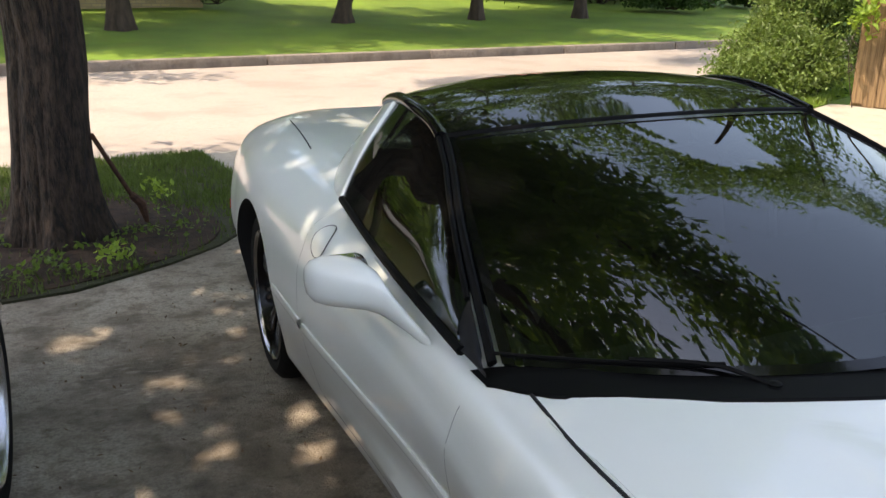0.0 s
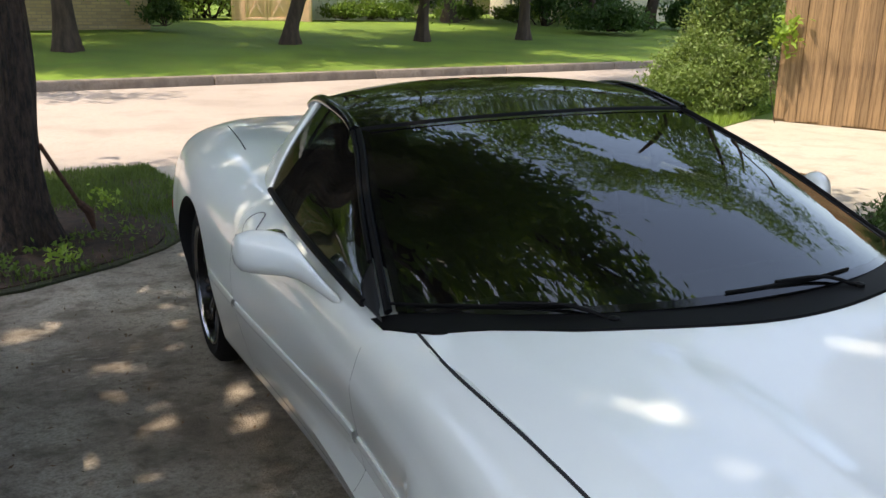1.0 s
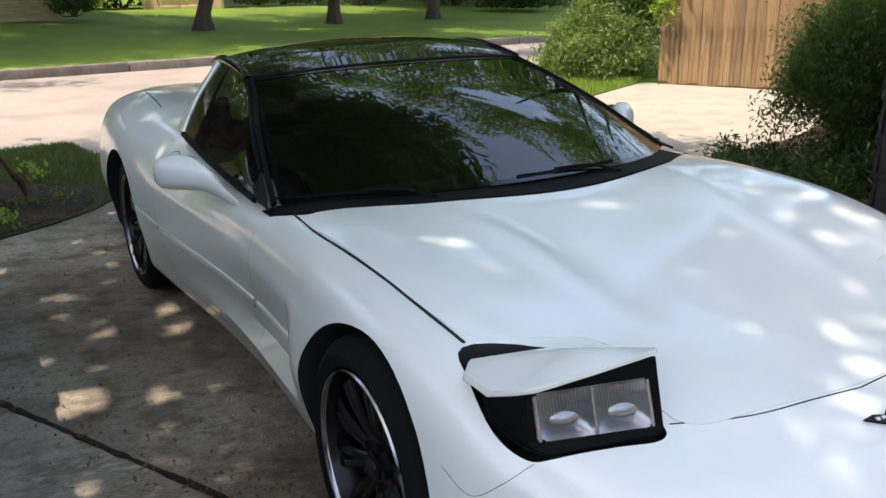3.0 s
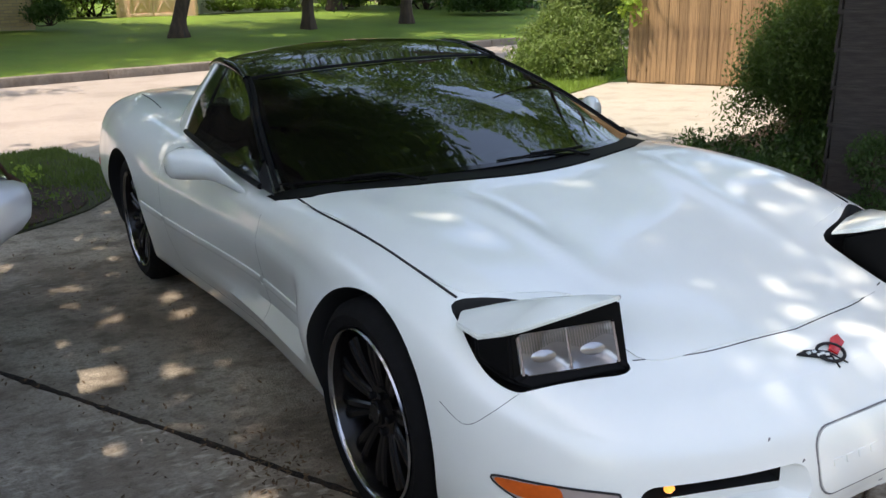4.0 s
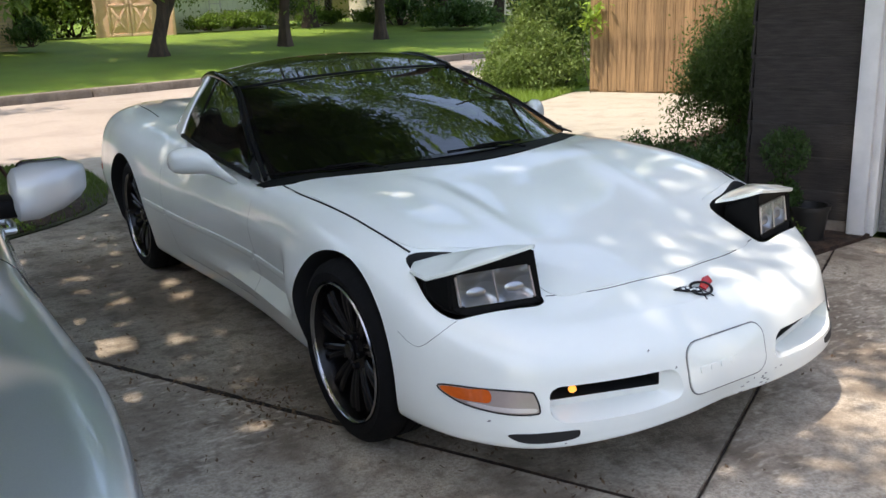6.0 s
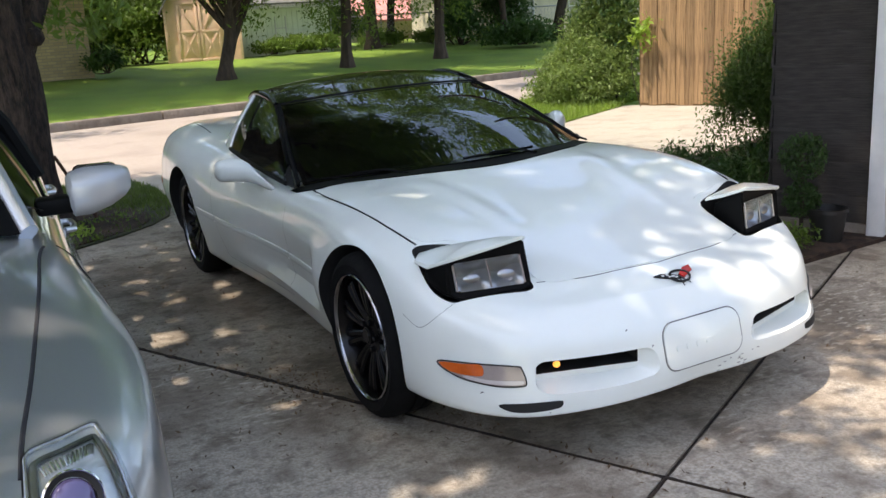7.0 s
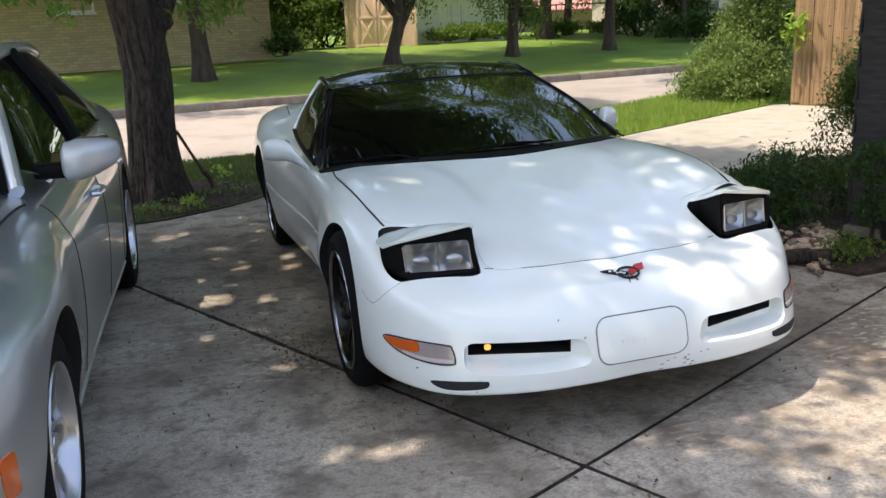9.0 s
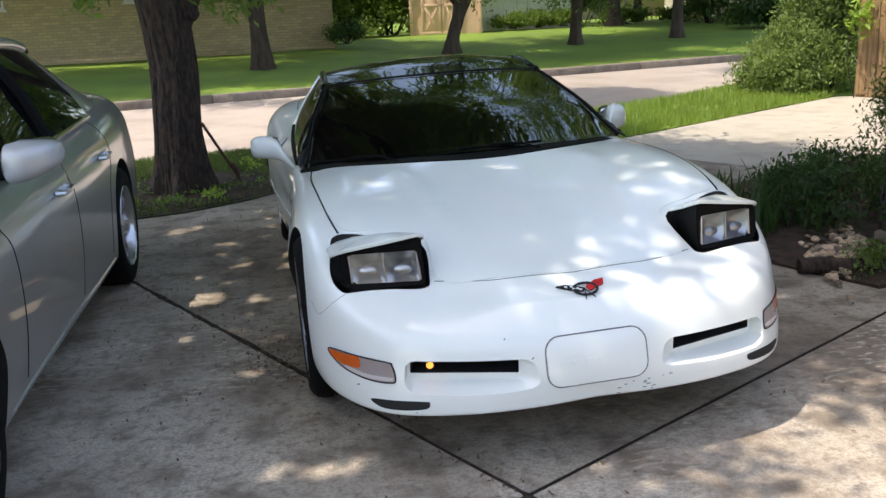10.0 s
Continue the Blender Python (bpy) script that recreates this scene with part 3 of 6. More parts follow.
def under_open_sky(p):
    """Which of the points lie in the gaps of open sky between the two crowns, over the coupe's nose."""
    up = 5.55 / np.maximum(p[:, 2] - 0.95, 0.3)
    x, y = 0.35 + (p[:, 0] - 0.35) * up, 0.9 + (p[:, 1] - 0.9) * up
    edge = 0.5 * np.sin(x * 2.3 + y * 1.1) * np.sin(y * 3.1) + 0.25 * np.sin(x * 7 + y * 5)
    return ((x > 3.4 + edge) & (y < 5.9 + 0.8 * edge) & (y > 2.0)) | (np.hypot((x - 7.1) / 1.5, (y - 8.8) / 1.1) < 1 + 0.5 * edge)


# the pecan that shades the drive
def shade_tree():
    rnd = np.random.RandomState(11)
    tree = thing("pecan_tree", "large rough-barked tree standing in soil beside the driveway", "tree", pose(-1.56, 4.72, 0))
    trunk = bark_trunk((0, 0, 0), [(0, 0, 0), (0.0, 0.02, 0.5), (0.02, 0.06, 1.1), (-0.05, 0.1, 1.8), (-0.12, 0.1, 2.6), (-0.1, 0, 3.4)],
                       [0.23, 0.20, 0.196, 0.21, 0.205, 0.18], 3.0, 1.3, 120, 150, 0.05)
    part("trunk", trunk, BARK, tree)
    part("burl", lathe([(0.0, 0.0), (0.06, 0.0), (0.075, 0.05), (0.05, 0.10), (0.0, 0.115)], 12, "x", pose(0.17, 0.02, 1.47, 0, -25, -15)), BARK, tree, "swollen knot on the bark")
    ends = [((-4.2, 0.0, 6.8), 0.15), ((2.5, -1.4, 5.2), 0.14), ((0.6, 1.6, 5.6), 0.12), ((-2.6, -3.4, 7.0), 0.14), ((0.2, -5.6, 7.4), 0.16), ((1.9, 0.4, 5.0), 0.12), ((-0.6, -2.2, 7.8), 0.14),
            ((-3.4, -6.6, 7.4), 0.13), ((-5.2, -3.0, 7.4), 0.13), ((-1.6, -8.5, 7.4), 0.13), ((3.2, 4.2, 8.0), 0.15)]
    joints = []
    for k, (end, r) in enumerate(ends):
        b, pts = limb((-0.1, 0, 2.5 + 0.09 * k), end, r, 0.045, rnd, 0.18)
        part("limb", b, BARK, tree, "spreading limb")
        joints += list(pts[3:])
    b, _ = limb((0.06, 0.03, 1.30), (0.85, 0.35, 2.9), 0.105, 0.06, rnd, 0.1)
    part("limb", b, BARK, tree, "low forking limb")
    joints = np.array(joints)
    twigs = bmesh.new()
    tips = []
    # unseen leaf clumps, placed for shade and reflections: high over the drive, lower towards the back of the coupe
    for zone, (lo, hi, count) in enumerate((((-5.4, -9.6, 5.8), (1.4, 0.2, 9.0), 122), ((0.4, -4.2, 4.3), (4.2, 0.6, 5.6), 20), ((1.6, 2.3, 6.5), (5.1, 6.3, 9.5), 84), ((-2.4, -1.2, 4.4), (3.0, 2.0, 6.6), 62), ((-4.2, -4.8, 6.0), (-2.0, -1.6, 8.2), 2), ((-2.6, -6.0, 6.2), (-0.6, -3.8, 8.2), 15), ((3.8, -3.9, 4.6), (5.8, -1.6, 6.4), 9), ((0.2, -1.9, 3.7), (3.3, 0.9, 4.9), 30), ((-5.0, -4.4, 3.5), (-2.9, 0.0, 5.6), 7))):
        rnd = np.random.RandomState(500 + zone)
        for k in range(count):
            c = np.array([rnd.uniform(lo[q], hi[q]) for q in range(3)])
            if c[1] > 2.2 and c[0] - 1.56 + c[2] * 0.413 > 5.0:
                continue
            if zone in (1, 2, 3) and c[0] - 1.56 + c[2] * 0.413 > 2.6 and 4.9 < c[1] + 4.72 + c[2] * 0.054 < 9.3:
                continue
            # an opening left so that sun falls on the drive before the coupe
            if 0.1 < c[0] - 1.56 + c[2] * 0.413 < 4.3 and -4.7 < c[1] + 4.72 + c[2] * 0.054 < -0.45:
                continue
            # and small gaps, placed to drop sun on the drive
            if any((c[0] - 1.56 + c[2] * 0.413 - gx) ** 2 + (c[1] + 4.72 + c[2] * 0.054 - gy) ** 2 < gr * gr for gx, gy, gr in ((-1.25, 0.9, 0.36), (-0.8, -1.0, 0.32))):
                continue
            # open sky between this crown and the trees behind the fence
            if zone == 7 and c[0] - 1.56 > 0.3 + 0.62 * (c[1] + 4.72 - 2.6) + 0.6:
                continue
            if under_open_sky((c + np.array([-1.56, 4.72, 0]))[None])[0]:
                continue
            j = joints[np.argmin(((joints - c) ** 2).sum(1))]
            b, _ = limb(j, c, 0.022, 0.006, rnd)
            join(twigs, b)
            tips.append(c)
    tagged(part("twig", twigs, BARK, tree), "thin twigs bearing the leaf clumps", "", "", "stuff")
    pts = clump_points(tips, 0.66, 460, rnd, 0.6)
    pts = pts[pts[:, 2] > 3.1]
    # chinks cut along the sun's way, placed for flecks of sun on the drive and the cars
    sx, sy = pts[:, 0] - 1.56 + pts[:, 2] * 0.413, pts[:, 1] + 4.72 + pts[:, 2] * 0.054
    ragged = np.array([1 + 0.85 * noise.noise((a * 15, b * 15, 2.0)) for a, b in zip(sx, sy)])
    shut = np.ones(len(pts), bool)
    for cx, cy, r in CHINKS:
        shut &= np.hypot((sx - cx) * 0.92, (sy - cy) * 1.15) > r * ragged
    pts = pts[shut]
    pts = pts[~under_open_sky(pts + np.array([-1.56, 4.72, 0]))]
    cloud_part("crown", pts, 0.17, LEAF, tree, 5, "wide crown of narrow green leaves", 0.4)
    # low sprays hanging over the trunk
    low = clump_points([(-0.62, -0.1, 1.62), (-0.9, 0.0, 1.75), (0.42, 0.15, 1.60), (0.62, 0.2, 1.52), (0.8, 0.1, 1.66), (-0.45, 0.2, 1.8), (0.55, 0.3, 1.85)], 0.17, 60, rnd)
    tagged(cloud_part("low_spray", low, 0.11, LEAF, tree, 6, "", 0.36), "low hanging leafy spray", "", "", "stuff")
    return tree


shade_tree()


def yard_tree(x, y, r, lean, seed, low=(), fork=2.6):
    """A tree on the far lawn: trunk, fork, limbs, leaf clumps."""
    rnd = np.random.RandomState(seed)
    z = float(lawn_height(np.array(x), np.array(y)))
    tree = thing("yard_tree", "dark-trunked shade tree on the sloping lawn", "tree", pose(x, y, z), "trees on the far lawn")
    top = (lean[0], lean[1], fork)
    part("trunk", bark_trunk((0, 0, 0), [(0, 0, 0), (lean[0] * 0.25, lean[1] * 0.3, fork * 0.35), (lean[0] * 0.7, lean[1] * 0.7, fork * 0.7), top, (lean[0] * 1.4, lean[1] * 1.1, fork + 1.0)],
                             [r, r * 0.82, r * 0.85, r * 0.8, r * 0.5], seed, 1.45, 18, 24, 0.06), BARK_FAR, tree)
    wood = bmesh.new()
    tips = []
    for k in range(14):
        a = 2 * math.pi * k / 7 + rnd.rand()
        reach = rnd.uniform(1.6, 4.2)
        end = (top[0] + math.cos(a) * reach, top[1] + math.sin(a) * reach, rnd.uniform(3.6, 6.2) if k < 7 else rnd.uniform(7, 14))
        b, pts = limb((top[0], top[1], fork + (-0.15 if k in (7, 8) else rnd.uniform(0, 0.6))), end, r * (0.72 if k in (7, 8) else 0.4), 0.04, rnd, 0.12 if k in (7, 8) else 0.25)
        join(wood, b)
        for q in (4, 6, 8):
            e = pts[q] + rnd.normal(size=3) * 0.8
            b2, p2 = limb(pts[q], e, 0.03, 0.01, rnd)
            join(wood, b2)
            tips += [p2[5], p2[8], pts[q]]
    part("limb", wood, BARK_FAR, tree, "forking limbs")
    pts = clump_points(tips, 0.72, 190, rnd)
    pts = pts[pts[:, 2] > 2.5]
    cloud_part("crown", pts, 0.25, LEAF, tree, seed + 50, "uneven green crown", 0.4)
    if len(low):
        hang = clump_points(low, 0.42, 170, rnd, 1.0)
        tagged(cloud_part("low_spray", hang, 0.13, LEAF, tree, seed + 90, "", 0.4), "low hanging leaves", "", "", "stuff")
    return tree


yard_tree(-0.42, 17.9, 0.22, (-0.06, 0.2), 21, [(-0.9, -0.3, 1.75), (0.35, 0, 1.95), (-0.3, 0, 2.1)])
yard_tree(4.28, 19.48, 0.19, (0.26, 0.1), 22, [(0.9, 0, 1.9), (0.3, 0.2, 2.3), (0.8, 0, 1.45), (-0.3, 0, 2.2)], 1.05)
yard_tree(7.93, 20.50, 0.16, (0.12, 0.0), 23, [(-0.6, 0, 1.4), (0.55, 0, 1.3), (0.75, 0.1, 1.05), (0.0, 0.2, 1.9), (-0.75, 0, 1.7), (0.6, 0, 1.8), (-0.4, 0, 1.1)], 1.9)
yard_tree(11.28, 21.31, 0.17, (0.1, 0.1), 24, [(-0.7, 0, 1.6), (-1.1, 0, 1.5), (0.4, 0.2, 1.9), (-0.4, 0, 2.1), (0.6, 0, 1.4)], 2.0)
yard_tree(-6.2, 16.4, 0.22, (0.1, 0.1), 25, [(-0.4, 0, 1.6), (0.5, 0, 1.9)])
yard_tree(12.0, 27.5, 0.24, (0.0, 0.1), 26)
yard_tree(18.6, 25.6, 0.22, (0.7, 0.1), 27)
yard_tree(16.6, 26.0, 0.14, (-0.2, 0.0), 28)
yard_tree(14.4, 31.0, 0.18, (0.2, 0.0), 29)


def fence_tree():
    """A broad tree behind the fence, whose crown stands over the end of the drive."""
    rnd = np.random.RandomState(64)
    tree = thing("fence_tree", "broad shade tree standing behind the cedar fence", "tree", pose(9.8, 10.2, 0))
    part("trunk", bark_trunk((0, 0, 0), [(0, 0, 0), (0.05, 0, 1.2), (0, 0.1, 2.4), (-0.1, 0.1, 3.8)], [0.24, 0.2, 0.19, 0.15], 7.0, 1.4, 18, 24, 0.05), BARK_FAR, tree)
    tips = []
    for k in range(8):
        a = 2 * math.pi * k / 8
        b, pts = limb((-0.05, 0.05, 2.9 + 0.1 * k), (-0.8 + 3.2 * math.cos(a), 2.6 * math.sin(a), 6.2 + rnd.uniform(-1, 1.6)), 0.09, 0.03, rnd)
        part("limb", b, BARK_FAR, tree, "spreading limb")
    for k in range(120):
        c = (rnd.uniform(-4.6, 2.4), rnd.uniform(-3.0, 3.6), rnd.uniform(4.6, 9.8))
        if c[0] + 9.8 + c[2] * 0.413 > 8.7:
            tips.append(c)
    pts = clump_points(tips, 0.75, 300, rnd, 0.7)
    pts = pts[~under_open_sky(pts + np.array([9.8, 10.2, 0]))]
    cloud_part("crown", pts, 0.17, LEAF, tree, 65, "dense green crown", 0.4)
    return tree


fence_tree()


def shrub(x, y, size, centres, per, radius, leaf, material, seed, label, category="shrub", name="shrub", z=0.0, stems=12, narrow=0.45):
    """A bush: thin stems from the ground and leaf clumps."""
    rnd = np.random.RandomState(seed)
    ob = thing(name, label, category, pose(x, y, z))
    wood = bmesh.new()
    for k in range(stems):
        c = centres[k % len(centres)]
        b, _ = limb((c[0] * 0.15 + rnd.normal() * 0.08 * size, c[1] * 0.15 + rnd.normal() * 0.08 * size, -0.04), np.array(c) + rnd.normal(size=3) * 0.06 * size, 0.018 * size, 0.005 * size, rnd)
        join(wood, b)
    if stems:
        part("stem", wood, BARK_FAR, ob, "thin woody stems")
    pts = clump_points(centres, radius, per, rnd, 0.9)
    pts = pts[pts[:, 2] > 0.01]
    tagged(cloud_part("leaf_mass", pts, leaf, material, ob, seed + 1, "", narrow), "", "", "", "stuff")
    return ob


def mound(n, a, b, h, seed, lift=0.1):
    """Clump centres spread over a dome's outside."""
    rnd = np.random.RandomState(seed)
    out = []
    for i in range(n):
        w, q = rnd.uniform(0, 2 * math.pi), rnd.uniform(0, 1) ** 0.6
        s = math.sqrt(max(0, 1 - q * q)) * rnd.uniform(0.75, 1.05)
        out.append((a * q * math.cos(w), b * q * math.sin(w), lift + (h - lift) * s * rnd.uniform(0.35, 1.0)))
    return out

# ---- the garage beside the drive ----
GAR = pose(2.56, 1.14, 0, 0, 0, math.degrees(math.atan2(-0.93, 0.365)))


def garage():
    g = thing("garage", "charcoal lap-sided garage with white door trim at the drive", "garage", GAR)
    # core walls: front strip, corner return, back and far side
    part("wall", box(0.31, 0.10, 1.25, 0.62, 0.16, 2.5), CLAPBOARD, g, smooth=False)
    part("wall", box(0.08, 4.1, 1.25, 0.16, 7.84, 2.5), CLAPBOARD, g, smooth=False)
    part("wall", box(5.95, 4.1, 1.25, 0.5, 8.16, 2.5), CLAPBOARD, g, smooth=False)
    part("wall", box(2.93, 8.1, 1.25, 5.54, 0.16, 2.5), CLAPBOARD, g, smooth=False)
    part("lintel", box(3.16, 0.1, 2.34, 5.08, 0.16, 0.32), CLAPBOARD, g, smooth=False)
    # lap boards, each leaning out at its foot
    front = mesh_ob("siding_board", box(0.305, 0, 0, 0.61, 0.018, 0.225, 0.004, pose(0, 0, 0, 4, 0, 0)), CLAPBOARD, g)
    side = mesh_ob("siding_board", box(0, 4.0, 0, 0.018, 8.0, 0.225, 0.004, pose(0, 0, 0, 0, 4, 0)), CLAPBOARD, g)
    for i in range(12):
        for ob, at in ((front, (0.008, 0.008)), (side, (-0.014, 0.02))):
            o = ob if i == 0 else new("siding_board", ob.data)
            o.parent = g
            o.location = (at[0], at[1], 0.14 + 0.2 * i)
    part("foundation", box(0.31, 0.06, 0.0, 0.66, 0.18, 0.16, 0.01), KERB, g)
    part("door_trim", box(0.665, 0.03, 1.14, 0.10, 0.19, 2.28, 0.006), TRIM_WHITE, g, "white painted trim")
    part("door_trim", box(0.735, 0.06, 1.11, 0.045, 0.14, 2.20, 0.006), TRIM_WHITE, g, "white painted trim")
    part("door_trim", box(3.16, 0.03, 2.22, 4.9, 0.19, 0.12, 0.006), TRIM_WHITE, g, "white painted trim")
    door = part("garage_door", box(3.2, 0.14, 1.09, 4.88, 0.05, 2.16, 0.004), SCUFF, g, "grey sectional garage door")
    for r in range(4):
        for c in range(8):
            part("door_panel", box(1.07 + c * 0.61, 0.115, 0.30 + r * 0.54, 0.50, 0.03, 0.40, 0.012), SCUFF, door)
    # roof with an eave over the drive
    roof = from_lists([(-0.45, -0.75, 2.46), (6.6, -0.75, 2.46), (6.6, 4.1, 4.0), (-0.45, 4.1, 4.0), (-0.45, 8.9, 2.46), (6.6, 8.9, 2.46),
                       (-0.45, -0.75, 2.60), (6.6, -0.75, 2.60), (6.6, 4.1, 4.16), (-0.45, 4.1, 4.16), (-0.45, 8.9, 2.60), (6.6, 8.9, 2.60)],
                      [(0, 1, 2, 3), (3, 2, 5, 4), (6, 9, 8, 7), (9, 10, 11, 8), (0, 6, 7, 1), (4, 5, 11, 10), (0, 3, 9, 6), (3, 4, 10, 9), (1, 7, 8, 2), (2, 8, 11, 5)])
    bmesh.ops.recalc_face_normals(roof, faces=roof.faces[:])
    part("roof", roof, SHINGLE, g, "grey shingled roof", smooth=False)
    part("soffit", box(3.0, -0.36, 2.44, 7.0, 0.74, 0.03), TRIM_WHITE, g, "white soffit", smooth=False)
    return g


garage()

# plain house wall that closes the place behind the walk
house_back = thing("house", "single-storey house closing the drive behind the walk", "house", pose(-1.0, -10.5, 0, 0, 0, 22))
part("wall", box(0, 0, 1.3, 14, 0.25, 2.6), BRICK, house_back, smooth=False)
back_roof = from_lists([(-7.6, 0.8, 2.6), (7.6, 0.8, 2.6), (7.6, -4, 4.3), (-7.6, -4, 4.3), (-7.6, 0.8, 2.75), (7.6, 0.8, 2.75), (7.6, -4, 4.45), (-7.6, -4, 4.45)],
                       [(0, 1, 2, 3), (7, 6, 5, 4), (0, 4, 5, 1), (2, 6, 7, 3), (1, 5, 6, 2), (0, 3, 7, 4)])
bmesh.ops.recalc_face_normals(back_roof, faces=back_roof.faces[:])
part("roof", back_roof, SHINGLE, house_back, smooth=False)

# ---- cedar fence and gate ----
FEN = pose(7.27, 7.88, 0.02, 0, 0, math.degrees(math.atan2(-0.88, 0.48)))


def fence():
    f = thing("cedar_fence", "tall weathered cedar board fence at the end of the drive", "fence", FEN)
    rnd = random.Random(8)
    data = []
    for k in range(5):
        b = box(0, 0, 1.1, 0.138, 0.018, 2.2, 0.004)
        for v in b.verts:
            v.co.x += 0.004 * noise.noise((v.co.z * 3, k * 7, 0))
        data.append(mesh_ob("board", b, CEDAR, f))
    for i in range(35):
        o = data[i] if i < 5 else new("board", data[i % 5].data)
        o.parent = f
        o.matrix_basis = pose(0.075 + i * 0.1385, rnd.uniform(-0.006, 0.006), rnd.uniform(-0.03, 0.02), rnd.uniform(-0.4, 0.4), rnd.uniform(-0.35, 0.35), 0)
    for z in (0.35, 1.1, 1.85):
        part("rail", box(2.42, 0.05, z, 4.85, 0.06, 0.09, 0.006), CEDAR, f)
    for x in (0.05, 2.4, 4.8):
        part("post", box(x, 0.12, 1.15, 0.09, 0.09, 2.3, 0.006), CEDAR, f)
    part("batten", box(2.42, 0.016, 1.1, 4.84, 0.008, 2.1, 0.001), CEDAR, f, "boards behind the gaps")
    part("kick_board", box(2.42, 0.03, -0.03, 4.85, 0.03, 0.10, 0.005), CEDAR, f, "dark rotted board along the foot")
    return f


fence()
sign = thing("notice", "small tan paper notice with dark print fixed to the fence", "sign", FEN)
part("sheet", box(0.62, -0.022, 1.68, 0.22, 0.006, 0.30, 0.001), PAPER, sign, smooth=False)
for k in range(3):
    part("print_bar", box(0.66 + 0.01 * k, -0.0265, 1.60 + 0.07 * k, 0.07, 0.003, 0.03), INK, sign, smooth=False)

# ---- far side of the street ----
HX = pose(1.73, 22.6, 0.40, 0, 0, ang)


def gable_roof(x0, x1, y0, y1, z, rise, thick=0.12):
    ym = (y0 + y1) / 2
    lo = [(x0, y0, z), (x1, y0, z), (x1, ym, z + rise), (x0, ym, z + rise), (x0, y1, z), (x1, y1, z)]
    hi = [(x, y, w + thick) for x, y, w in lo]
    bm = from_lists(lo + hi, [(0, 1, 2, 3), (3, 2, 5, 4), (6, 9, 8, 7), (9, 10, 11, 8), (0, 6, 7, 1), (4, 5, 11, 10), (0, 3, 9, 6), (3, 4, 10, 9), (1, 7, 8, 2), (2, 8, 11, 5)])
    bmesh.ops.recalc_face_normals(bm, faces=bm.faces[:])
    return bm


def window_part(parent, x, y, z, w, h, name="window"):
    """A sash window set in a wall that faces -y."""
    win = part(name, box(x, y + 0.03, z, w - 0.10, 0.02, h - 0.10), GLASS_WINDOW, parent, smooth=False)
    for dx in (-1, 1):
        part("frame", box(x + dx * (w / 2 - 0.025), y - 0.01, z, 0.05, 0.09, h, 0.004), TRIM_WHITE, win)
    for dz in (-1, 0, 1):
        part("frame", box(x, y - 0.008, z + dz * (h / 2 - 0.025), w - 0.1, 0.07, 0.05, 0.004), TRIM_WHITE, win)
    part("sill", box(x, y - 0.05, z - h / 2 - 0.03, w + 0.08, 0.14, 0.05, 0.005), TRIM_WHITE, win)
    part("dark_room", box(x, y + 0.11, z, w, 0.02, h), DARK_VOID, win, smooth=False)
    return win


def brick_house():
    h = thing("brick_house", "long low cream brick house in tree shade", "house", HX)
    wins = [(-4.95, 2.02, 0.88, 1.1), (-8.6, 1.95, 0.95, 1.1), (-2.4, 2.10, 0.5, 0.8)]
    wall = box(-9.0, 4.0, 1.4, 18.0, 8.0, 3.2)
    body = part("wall", wall, BRICK, h, smooth=False)
    boolean(body, [(box(x, 0, z, w, 0.3, hh), DARK_VOID) for x, z, w, hh in wins])
    body.data.polygons.foreach_set("use_smooth", [False] * len(body.data.polygons))
    part("plinth", box(-9.0, -0.01, 0.02, 18.04, 0.06, 0.30, 0.01), BRICK, h, "low brick plinth")
    for x, z, w, hh in wins:
        window_part(h, x, 0.02, z, w, hh)
    part("downpipe", tube([(-3.95, -0.04, 0.1), (-3.95, -0.04, 2.9)], 0.03), SCUFF, h)
    part("roof", gable_roof(-18.8, 0.7, -0.7, 8.7, 2.95, 1.5), SHINGLE, h, smooth=False)
    return h


brick_house()
SHED = pose(7.05, 26.8, 0.46, 0, 0, -14)


